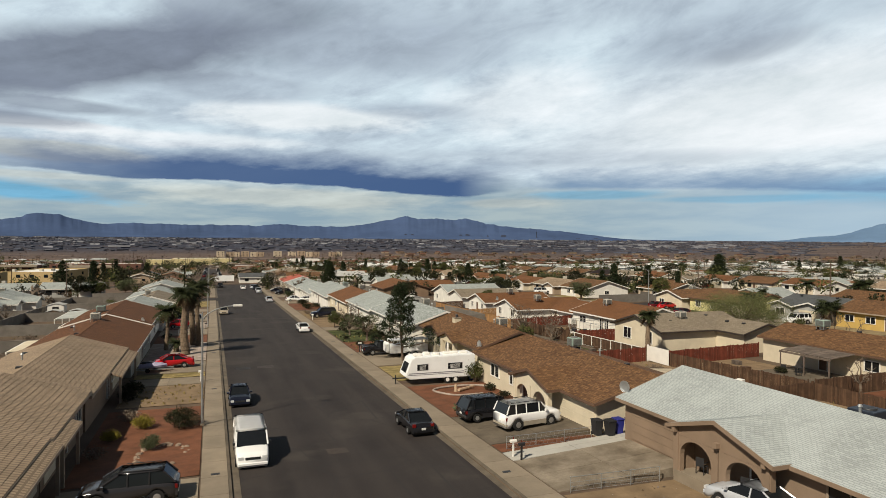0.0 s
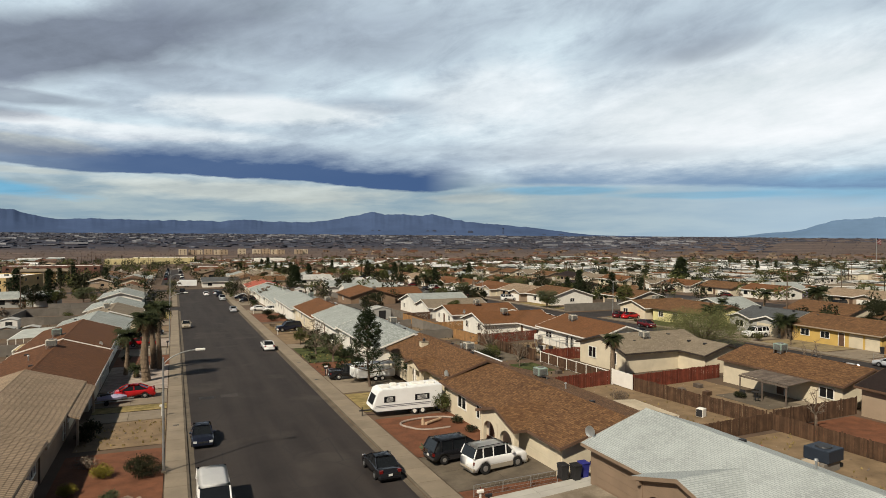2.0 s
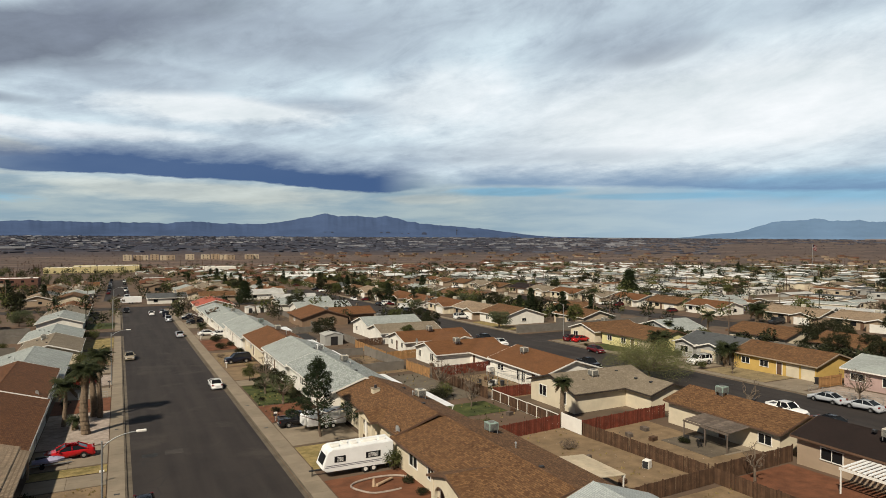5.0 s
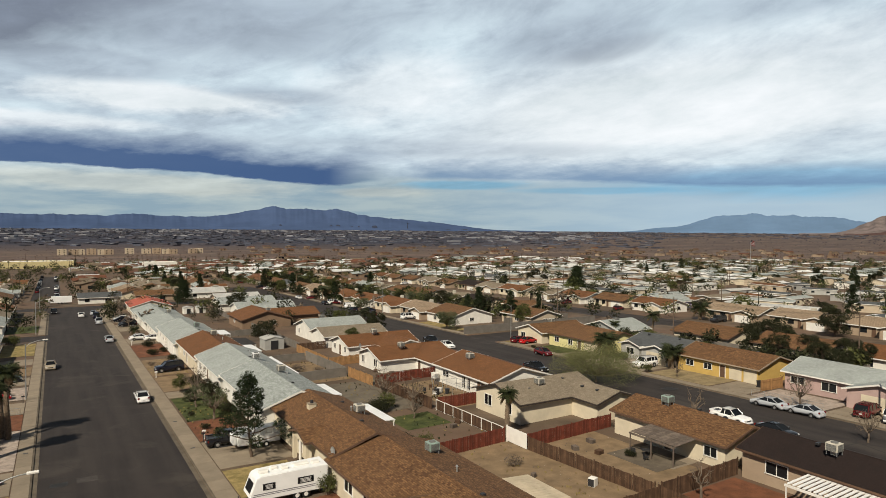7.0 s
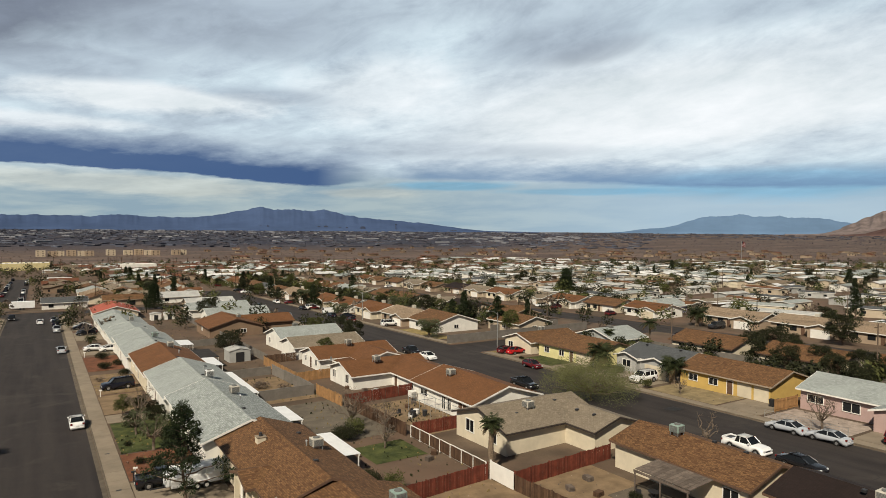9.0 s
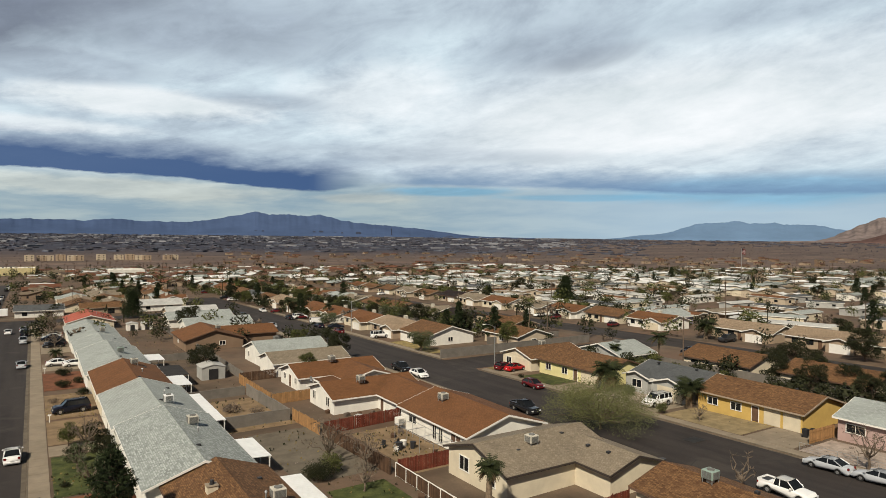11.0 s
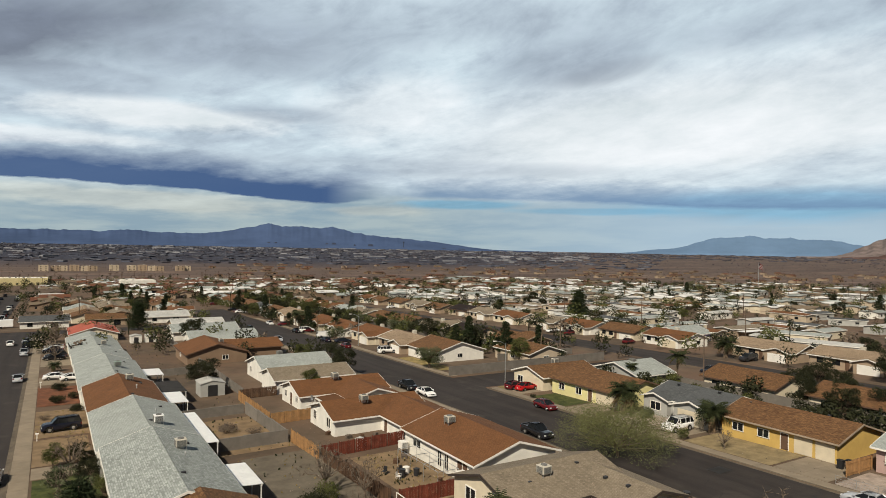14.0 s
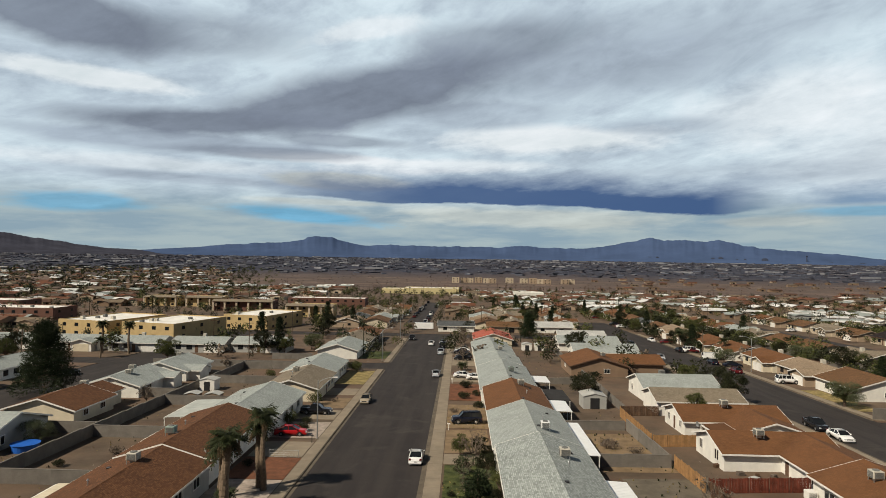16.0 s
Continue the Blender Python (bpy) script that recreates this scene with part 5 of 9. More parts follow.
def block_wall(x0, y0, x1, y1, h=1.7, label="grey concrete block wall round a yard", near=False):
    """A wall of hollow blocks: courses of block meshes proud of recessed joints, with a cap."""
    L = math.hypot(x1 - x0, y1 - y0)
    ang = math.degrees(math.atan2(y1 - y0, x1 - x0))
    w = thing("block_wall", x0, y0, None, ang, label, "wall", "block walls")
    n = max(1, round(L / 6.0))
    for k in range(n):
        xa, ya = x0 + (x1 - x0) * k / n, y0 + (y1 - y0) * k / n
        dz = gz(xa, ya) - gz(x0, y0)
        s = L / n
        key = (round(s, 2), h)
        if key not in BLOCK:
            bm = bmesh.new()
            rows, cols = int(h / 0.2), int(s / 0.4)
            box(bm, 0, -0.085, -0.4, s, 0.085, h - 0.02)
            for j in range(rows):
                o = 0.2 if j % 2 else 0.0
                for i in range(cols):
                    a = i * 0.4 + o
                    b = min(a + 0.39, s)
                    if b - a > 0.05:
                        box(bm, a + 0.005, -0.1, j * 0.2 + 0.006, b, 0.1, j * 0.2 + 0.194)
            box(bm, 0, -0.11, h - 0.02, s, 0.11, h + 0.05)
            me = part("wall_bay", bm, M_BLOCK)
            BLOCK[key] = me.data
            bpy.data.objects.remove(me)
        q = new("wall_bay", BLOCK[key])
        q.parent, q.location = w, (k * s, 0, dz)
    return w


WB, WR, WT = M_WOOD_BROWN, M_WOOD_RED, M_WOOD_TAN
fence(41.0, 60.4, 42.1, 43.2, WB, "weathered brown board fence with a few broken boards", 1.6)
fence(42.1, 42.8, 42.5, 20.0, WB, "weathered reddish-brown board fence", 1.5)
fence(31.0, 42.2, 41.9, 42.4, WB, "old brown board fence between yards", 1.6)
fence(42.4, 42.6, 54.0, 42.8, WB, "brown board fence between yards")
fence(30.4, 63.6, 40.6, 64.3, WR, "tall red-stained wooden board fence")
fence(41.3, 60.8, 55.4, 61.6, WR, "tall red-stained wooden board fence")
fence(41.0, 65.2, 41.0, 81.0, M_WHITE, "white-framed fence with brown board infill", 1.5, "rail")
fence(41.3, 81.1, 50.3, 80.9, WR, "dark red wooden board fence")
fence(40.2, 99.6, 52.0, 100.4, WR, "red-stained board fence behind a white house")
fence(39.9, 99.2, 40.6, 81.8, WB, "leaning brown board fence")
fence(39.3, 109.0, 39.7, 99.8, WT, "new tan wooden board fence")
fence(39.6, 119.0, 46.0, 119.4, WT, "short tan board fence")
fence(39.6, 138.5, 39.6, 120.0, WT, "orange-brown wooden board fence")
fence(40.0, 139.0, 46.5, 139.0, WB, "weathered brown wooden board fence")
fence(41.0, 160.0, 40.8, 140.0, M_BLOCK, "grey slatted fence between yards")
fence(94.0, 62.3, 88.5, 62.4, WT, "orange-brown board side fence")
fence(104.0, 62.0, 118.0, 62.0, WR, "red board fence behind houses")
g = thing("gate", 40.9, 60.5, None, 91, "plain white panel gate with a post", "gate")
part("gate_panel", boxes((0, -0.04, 0.08, 3.6, 0.04, 1.85), bevel=0.01), M_WHITE, g)
part("gate_post", boxes((3.6, -0.07, -0.3, 3.75, 0.07, 1.95)), M_WHITE, g)
block_wall(27.0, 109.2, 39.0, 109.2)
block_wall(38.7, 109.4, 38.2, 128.4)
block_wall(27.0, 128.5, 38.0, 128.6, 1.5)
block_wall(41.0, 160.5, 41.0, 231.0, 1.6)
block_wall(27.0, 170.0, 40.8, 170.0, 1.5)
block_wall(83, 138.6, 128, 138.6, 1.9, "pinkish-tan block wall along a side street")
for yy in (53, 75, 97.6, 118.2, 141, 163.5, 184):
    block_wall(-27.8, yy, -41.8, yy)
block_wall(-42, 20, -42, 96, 1.7)
block_wall(-42, 97.7, -42, 186, 1.7)
block_wall(-42, 97.6, -66, 97.6, 1.7)
block_wall(-42, 120.0, -66, 120.0, 1.7)
block_wall(-42, 147.5, -64, 147.5, 1.7)
block_wall(-17, 186.5, -66, 186.5, 1.7, "pale block wall along a side street")
block_wall(-29, 201.5, -40, 201.5, 1.7, "pale block wall along a side street")
for yy in (150, 176, 197, 219, 240):
    block_wall(104, yy, 128, yy, 1.6)
block_wall(116.5, 60, 116.5, 118, 1.7)
block_wall(116.5, 142, 116.5, 380, 1.7)
for yy in (82, 98.2, 116):
    block_wall(104, yy, 116.4, yy, 1.6)


def patio(x0, x1, y0, y1, h, material, label, slope=0.0, ribs=True, posts=True, frame_mat=None, gap=0.02):
    """A patio roof: a ribbed sheet on beams and posts."""
    xc, yc = (x0 + x1) / 2, (y0 + y1) / 2
    t = thing("patio_cover", xc, yc, None, 0, label, "patio cover", "patio covers")
    a, b, c, d = x0 - xc, x1 - xc, y0 - yc, y1 - yc
    bm = bmesh.new()
    n = max(2, int((d - c) / 0.45)) if ribs else 1
    for k in range(n):
        u, v = c + (d - c) * k / n, c + (d - c) * (k + 1) / n
        vs = [bm.verts.new(p) for p in ((a, u + gap, h), (b, u + gap, h - slope), (b, v - gap, h - slope), (a, v - gap, h),
                                        (a, u + gap, h + 0.07), (b, u + gap, h - slope + 0.07), (b, v - gap, h - slope + 0.07), (a, v - gap, h + 0.07))]
        for q in ((3, 2, 1, 0), (4, 5, 6, 7), (0, 1, 5, 4), (1, 2, 6, 5), (2, 3, 7, 6), (3, 0, 4, 7)):
            bm.faces.new([vs[i] for i in q])
    tagged(part("roof_sheet", bm, material, t), kind="stuff")
    part("beam", boxes((b - 0.25, c, h - slope - 0.2, b - 0.1, d, h - slope - 0.003)), frame_mat or M_WHITE, t)
    part("beam", boxes((a + 0.1, c, h - 0.2, a + 0.25, d, h - 0.003)), frame_mat or M_WHITE, t)
    if posts:
        for py in (c + 0.15, yc - yc, d - 0.15):
            part("post", boxes((b - 0.23, py - 0.05, -0.3, b - 0.12, py + 0.05, h - slope - 0.2)), frame_mat or M_WHITE, t)
    return t


M_OLD_DECK = mat("weathered_planks", (0.15, 0.118, 0.095), 0.95, var=0.4, scale=0.6, fine=9, island=0.5)
M_BLACK_ROOF = mat("black_felt", (0.03, 0.028, 0.027), 0.9, var=0.25, scale=1.0)
patio(27.9, 30.3, 72.8, 81.0, 2.45, M_WHITE_METAL, "white metal patio cover behind a house", 0.1)
patio(27.2, 29.8, 88.6, 95.8, 2.45, M_WHITE_METAL, "white ribbed metal patio cover", 0.15)
patio(26.8, 29.3, 106.0, 122.0, 2.5, M_WHITE_METAL, "long flat white patio roof", 0.05)
patio(26.8, 30.2, 131.5, 139.5, 2.4, M_WHITE_METAL, "flat white metal patio roof", 0.1)
patio(26.8, 31.4, 140.0, 149.5, 2.5, M_BLACK_ROOF, "black felt patio roof", 0.1, ribs=False)
patio(26.6, 30.4, 159.0, 166.0, 2.4, M_WHITE_METAL, "flat white metal carport roof", 0.1)
patio(54.2, 50.2, 47.4, 53.6, 2.6, M_OLD_DECK, "worn plank patio cover on posts", 0.35, frame_mat=M_OLD_DECK)
patch("patio_slab", 49.6, 53.9, 47.2, 54.0, M_CONC, "cracked concrete patio slab", 0.06)
patio(53.2, 49.9, 24.0, 35.4, 2.4, M_WHITE_METAL, "white slatted patio cover", 0.15, gap=0.1)
patio(-26.4, -29.6, 108.0, 113.0, 2.5, mat("yellow_sheet", (0.48, 0.38, 0.2), 0.7, var=0.2), "yellowish sheet patio roof", 0.2)
patio(-26.6, -29.8, 83.0, 91.0, 2.4, WALLS["cream"], "cream flat patio roof", 0.1)
patio(-28.0, -33.0, 58.0, 66.0, 2.4, mat("cream_sheet", (0.6, 0.52, 0.38), 0.7, var=0.15), "cream sheet patio roof", 0.2)
patio(-27.6, -33.0, 122.0, 134.0, 2.5, mat("pale_sheet", (0.42, 0.44, 0.41), 0.7, var=0.15), "pale grey sheet patio roof", 0.25)
patio(52.4, 48.8, 119.8, 125.2, 2.15, ROOFS["rust"], "brown shingled porch roof", 0.25, ribs=False)
patio(28.9, 32.6, 44.0, 50.0, 2.3, mat("tan_sheet", (0.5, 0.42, 0.3), 0.7, var=0.2), "tan sheet patio roof", 0.25)


def shed(x, y, w, d, h, material, label, rz=0):
    t = thing("shed", x, y, None, rz, label, "shed", "garden sheds")
    bm = bmesh.new()
    prism(bm, [(-w / 2, -0.2), (w / 2, -0.2), (w / 2, h), (0, h + w * 0.12), (-w / 2, h)], -d / 2, d / 2)
    bmesh.ops.recalc_face_normals(bm, faces=bm.faces)
    part("wall", bm, material, t)
    bm = bmesh.new()
    prism(bm, [(-w / 2 - 0.15, h - 0.0), (0, h + w * 0.12 + 0.05), (w / 2 + 0.15, h), (w / 2 + 0.15, h + 0.08), (0, h + w * 0.12 + 0.13), (-w / 2 - 0.15, h + 0.08)], -d / 2 - 0.12, d / 2 + 0.12)
    bmesh.ops.recalc_face_normals(bm, faces=bm.faces)
    part("roof", bm, M_TRIM["grey"], t)
    part("doorway", boxes((-w * 0.2, -d / 2 - 0.03, 0.02, w * 0.2, -d / 2 + 0.02, h - 0.25)), M_DARK, t)
    return t


shed(36.5, 146.5, 4.2, 4.5, 2.3, WALLS["grey"], "grey wooden garden shed with an open doorway")
shed(33.0, 232.0, 3.0, 3.0, 2.0, M_WHITE, "small white garden shed with a gable")
shed(37.0, 232.0, 3.0, 3.0, 2.0, M_WHITE, "small white garden shed with a gable")
shed(-37.3, 142.6, 2.4, 2.2, 1.8, WALLS["brown"], "small brown garden shed with a flat door")
shed(-33.4, 142.6, 2.6, 2.2, 1.8, WALLS["taupe"], "small brown garden shed with a flat door")
shed(-39.5, 156, 3.0, 3.0, 2.1, M_WHITE, "small white wooden garden shed")
shed(46.0, 100.8, 1.0, 1.0, 1.3, M_WHITE, "white wooden yard box")

# ---- plants ----


def leaf(bm, c, d, size, r, narrow=0.45):
    """One leaf or spray: a bent quad, about c, pointing along d."""
    d = d.normalized()
    s = d.cross(Vector((r.uniform(-1, 1), r.uniform(-1, 1), r.uniform(-1, 1))))
    if s.length < 1e-3:
        s = Vector((1, 0, 0))
    s = s.normalized() * size * narrow
    a, b = c - d * size * 0.5, c + d * size * 0.5
    vs = [bm.verts.new(p) for p in (a - s * 0.5, a + s * 0.5, b + s * 0.35, b - s * 0.35)]
    bm.faces.new(vs)


def clump(bm, c, rad, n, size, r, flat=0.7, narrow=0.45):
    for _ in range(n):
        v = Vector((r.gauss(0, 1), r.gauss(0, 1), r.gauss(0, 1))).normalized()
        p = Vector(c) + Vector((v.x, v.y, v.z * flat)) * rad * r.uniform(0.45, 1.0)
        leaf(bm, p, v + Vector((r.uniform(-0.6, 0.6), r.uniform(-0.6, 0.6), r.uniform(-0.4, 0.6))), size * r.uniform(0.6, 1.3), r, narrow)


def limb(bm, p0, p1, r0, r1, r, bend=0.15, n=4):
    p0, p1 = Vector(p0), Vector(p1)
    pts = [p0.lerp(p1, k / n) + Vector((r.uniform(-1, 1), r.uniform(-1, 1), r.uniform(-0.5, 0.5))) * bend * (0 < k < n) for k in range(n + 1)]
    for k in range(n):
        tube(bm, pts[k], pts[k + 1], r0 + (r1 - r0) * k / n, r0 + (r1 - r0) * (k + 1) / n, 7, caps=False)
    return pts


PARK = [0]


def stock(name, label, category, group):
    PARK[0] += 1
    t = new(name)
    t.location = (-300 - 12 * PARK[0], -700, gz(-300, -700))
    return tagged(t, label, category, group)


def tree_crown(name, label, seed, h, trunk_h, spread, clumps, leaf_n, leaf_size, m_leaf, m_trunk=None, tall=1.0, category="tree", group="trees", lean=0.0, bare=0.0, tr=0.18, low=0.0, puff=(0.28, 0.46)):
    """Trunk, limbs to each clump of leaves, and a crown with gaps and an uneven outline."""
    r = random.Random(seed)
    t = stock(name, label, category, group)
    wood, crown = bmesh.new(), bmesh.new()
    top = Vector((lean, lean * 0.4, trunk_h))
    limb(wood, (0, 0, -0.3), top, tr, tr * 0.65, r, 0.08)
    for k in range(clumps):
        a = k * 2.4 + r.uniform(-0.4, 0.4)
        f = (k + 0.5) / clumps
        z = trunk_h + low + (h - trunk_h - low) * (f if tall > 1 else r.uniform(0.1, 0.95))
        taper = (1.15 - f) if tall > 1 else math.sqrt(max(0.08, 1 - ((z - trunk_h) / (h - trunk_h) - 0.4) ** 2 * 2.2))
        rr = spread * taper * r.uniform(0.35, 1.0)
        c = Vector((math.cos(a) * rr + lean, math.sin(a) * rr, z))
        limb(wood, top if tall <= 1 else (lean * f, 0, max(trunk_h * 0.7, z - 0.8)), c, tr * 0.4, 0.025, r, 0.2)
        if r.random() >= bare:
            clump(crown, c, spread * r.uniform(*puff), leaf_n, leaf_size, r)
        else:
            for _ in range(7):
                limb(wood, c, c + Vector((r.uniform(-1, 1), r.uniform(-1, 1), r.uniform(-0.3, 0.9))) * spread * 0.4, 0.02, 0.006, r, 0.08, 2)
    if tall > 1:
        limb(wood, top, (lean * 1.4, 0, h), tr * 0.6, 0.03, r, 0.15)
        clump(crown, (lean * 1.4, 0, h - 0.2), spread * 0.25, leaf_n, leaf_size, r, 1.2)
    part("trunk", wood, m_trunk or M_TRUNK, t)
    part("crown", crown, m_leaf, t)
    return t


def palm(name, label, seed, h, fronds, length, skirt=0.5, thick=0.2, group="palm trees"):
    """A palm: a ringed trunk, arching fronds of leaflets, dry fronds hanging under them."""
    r = random.Random(seed)
    t = stock(name, label, "palm", group)
    bm = bmesh.new()
    n = max(6, int(h / 0.45))
    pts = [Vector((0.12 * math.sin(k * 0.4 + seed), 0.12 * math.cos(k * 0.33 + seed) - 0.12, -0.3 + (h + 0.3) * k / n)) for k in range(n + 1)]
    for k in range(n):
        tube(bm, pts[k], pts[k + 1], thick * (1.25 - 0.45 * k / n) * 1.06, thick * (1.2 - 0.45 * k / n) * 0.94, 9, caps=False)
    part("trunk", bm, M_PALM_TRUNK, t)
    top = pts[-1]

    def frond(bm, az, up, ln, droop):
        d = Vector((math.cos(az), math.sin(az), 0))
        prev = top.copy()
        for i in range(7):
            f = (i + 1) / 7
            p = top + d * ln * f * math.cos(up * (1 - f * 0.5)) + Vector((0, 0, ln * (math.sin(up) * f - droop * f * f)))
            side = d.cross(Vector((0, 0, 1)))
            w = ln * 0.26 * math.sin(math.pi * min(1, f * 0.85 + 0.12))
            tube(bm, prev, p, 0.018, 0.014, 4, caps=False)
            for s in (-1, 1):
                tip = p + side * s * w + d * w * 0.55 - Vector((0, 0, w * 0.45))
                q = prev.lerp(p, 0.3)
                vs = [bm.verts.new(v) for v in (q, p, tip + d * 0.06, tip - d * 0.06)]
                bm.faces.new(vs)
            prev = p
    bm = bmesh.new()
    for k in range(fronds):
        frond(bm, k * 2.4 + r.uniform(-0.2, 0.2), r.uniform(-0.25, 1.2), length * r.uniform(0.8, 1.15), r.uniform(0.35, 0.75))
    part("crown", bm, M_PALM, t)
    bm = bmesh.new()
    for k in range(int(fronds * skirt)):
        frond(bm, k * 2.1 + r.uniform(-0.2, 0.2), r.uniform(-1.2, -0.6), length * r.uniform(0.5, 0.85), r.uniform(0.3, 0.6))
    part("dry_fronds", bm, M_PALM_DRY, t, "brown dry hanging fronds")
    return t


def bush(name, label, seed, w, h, m, n=260, size=0.16, group="bushes"):
    r = random.Random(seed)
    t = stock(name, label, "bush", group)
    wood = bmesh.new()
    bm = bmesh.new()
    for k in range(12):
        a = k * 2.4
        q = 0.0 if k == 0 else r.uniform(0.3, 0.62)
        c = Vector((math.cos(a) * w * 0.5 * q, math.sin(a) * w * 0.5 * q, h * (0.55 if k == 0 else r.uniform(0.35, 0.62))))
        limb(wood, (c.x * 0.2, c.y * 0.2, -0.1), c, 0.03, 0.012, r, 0.05, 3)
        clump(bm, c, w * (0.42 if k == 0 else 0.26), n // 12, size, r, h / w * 1.1)
    part("stems", wood, M_TRUNK, t)
    part("foliage", bm, m, t)
    return t


PALMS = [palm("palm", "tall fan palm with a shaggy trunk", 1, 8.6, 64, 1.75, 1.0, 0.3), palm("palm", "tall fan palm with a brown skirt of dead fronds", 2, 7.4, 66, 1.8, 1.5, 0.4),
         palm("palm", "short bushy date palm with arching fronds", 3, 2.6, 40, 2.7, 0.6, 0.38), palm("palm", "slim fan palm with a small crown", 4, 10.5, 26, 1.5, 0.3, 0.16),
         palm("palm", "medium fan palm with a ringed trunk", 5, 5.0, 38, 1.9, 0.5, 0.22)]
BUSHY = palm("palm", "bushy fan palm with a dense skirt of fronds", 6, 3.4, 60, 2.5, 0.9, 0.42)
PINE = tree_crown("pine_tree", "dark green pine with sparse layered branches", 11, 8.4, 2.3, 3.4, 34, 330, 0.15, M_PINE, tall=1.5, lean=-0.3, puff=(0.15, 0.30))
BIGPINE = tree_crown("pine_tree", "broad dark pine with a dense crown", 12, 10.5, 1.0, 4.6, 60, 620, 0.19, M_PINE, tall=1.5)
WILLOW = tree_crown("desert_tree", "wide pale green desert tree with a wispy crown", 13, 5.4, 1.0, 6.6, 60, 620, 0.12, M_WILLOW, m_trunk=M_TWIG, low=0.3)
TREES = [tree_crown("tree", "olive-green tree with a loose round crown", 21, 5.2, 1.5, 2.4, 24, 420, 0.135, M_OLIVE), tree_crown("tree", "dark green leafy yard tree", 22, 5.6, 1.3, 2.6, 26, 440, 0.145, M_BUSH),
         tree_crown("tree", "half-bare tree with grey twigs", 23, 4.6, 1.3, 2.2, 16, 40, 0.2, M_TWIG, bare=0.6, m_trunk=M_TWIG), tree_crown("tree", "tall narrow dark evergreen tree", 24, 8.5, 0.8, 2.0, 28, 420, 0.16, M_PINE, tall=1.5),
         tree_crown("tree", "low spreading grey-green tree", 25, 4.0, 1.0, 3.0, 24, 420, 0.13, M_SAGE), tree_crown("tree", "round dark green yard tree", 26, 5.0, 0.8, 2.6, 28, 440, 0.15, M_BUSH)]
FLOWER = tree_crown("tree", "small tree in pale blossom", 27, 3.6, 1.2, 1.7, 14, 80, 0.16, M_SAGE, m_trunk=M_TWIG, bare=0.3)
BARE = tree_crown("dead_tree", "bare grey dead tree with broken limbs", 28, 4.2, 1.6, 1.3, 9, 10, 0.1, M_TWIG, m_trunk=M_TWIG, bare=1.0)
BUSHES = [bush("bush", "dense rounded brown-green bush", 31, 2.6, 1.5, M_BUSH, 4200, 0.085), bush("bush", "bush covered in yellow flowers", 32, 1.7, 1.1, M_YELLOW, 2400, 0.075), bush("bush", "pale green rounded shrub", 33, 1.5, 1.1, M_SAGE, 2400, 0.08),
          bush("bush", "low dark green bush", 34, 1.4, 0.9, M_BUSH, 800, 0.1), bush("bush", "sparse dry brown shrub", 35, 1.6, 0.8, M_TWIG, 500, 0.09), bush("bush", "tall olive-green leafy shrub", 36, 2.2, 2.2, M_OLIVE, 1300, 0.13), bush("bush", "spiky grey-green agave plant", 37, 1.3, 0.8, M_SAGE, 120, 0.5)]
STOCK_FIRST = set()


def plant(t, x, y, s=1.0, rz=0.0, z=None):
    m = pose(x, y, gz(x, y) if z is None else z, 0, 0, rz) @ Matrix.Diagonal((s, s, s, 1))
    if t.name not in STOCK_FIRST:
        STOCK_FIRST.add(t.name)
        t.matrix_basis = m
        return t
    c = copy_thing(t, pose(x, y, gz(x, y) if z is None else z, 0, 0, rz))
    c.scale = (s, s, s)
    return c


# named plants of the near yards
plant(PALMS[1], -11.8, 89.6, 1.1)
plant(PALMS[0], -10.5, 97.4, 1.0, 40)
plant(PALMS[1], -11.3, 98.4, 0.95, 80)
plant(PALMS[4], -14.3, 94.7, 1.1, 10)
plant(PALMS[2], -12.8, 92.6, 0.5)
plant(BUSHES[3], -15.4, 65.4, 1.7, 20)
plant(PINE, 13.5, 75.2, 1.08)
plant(PALMS[1], 41.9, 65.6, 0.74)
plant(WILLOW, 72.3, 81.5, 1.0)
plant(BUSHY, 89.6, 96.6, 1.15)
plant(BUSHY, 91.6, 81.9, 1.0, 70)
plant(PALMS[4], 118.5, 109.5, 1.15)
plant(PALMS[4], 108.0, 112.0, 0.8)
plant(BUSHY, 158.0, 126.0, 1.2)
plant(BARE, 65.4, 56.6, 1.15)
plant(BARE, 45.5, 40.8, 0.9, 50)
plant(BIGPINE, -69.3, 149.0, 1.25)
plant(BIGPINE, 37.5, 268.0, 0.85, 50)
plant(BIGPINE, 205.0, 229.0, 1.05, 80)
plant(TREES[3], 199.0, 104.0, 1.15)
plant(TREES[5], 157.0, 87.0, 1.3)
plant(BUSHES[0], -10.7, 52.3, 1.15)
plant(BUSHES[1], -13.4, 52.8, 1.1)
plant(BUSHES[2], -12.4, 47.0, 1.05)
plant(BUSHES[1], -15.2, 49.9, 0.9, 60)
plant(BUSHES[4], -14.6, 55.5, 1.3)
plant(BUSHES[4], -15.6, 46.0, 1.2, 30)
plant(BUSHES[3], -15.6, 63.0, 1.3)
plant(BUSHES[5], 16.9, 60.6, 1.15)
plant(BUSHES[3], 16.6, 56.2, 1.0)
plant(BUSHES[3], 16.6, 53.0, 0.9, 50)
plant(BUSHES[6], 10.9, 48.8, 1.2)
plant(BUSHES[3], 16.2, 46.9, 1.3)
plant(BUSHES[2], 90.6, 92.6, 1.7)
plant(BUSHES[5], 85.5, 82.0, 0.9)
plant(FLOWER, 13.2, 93.5, 1.15)
plant(FLOWER, 12.2, 101.5, 0.9, 60)
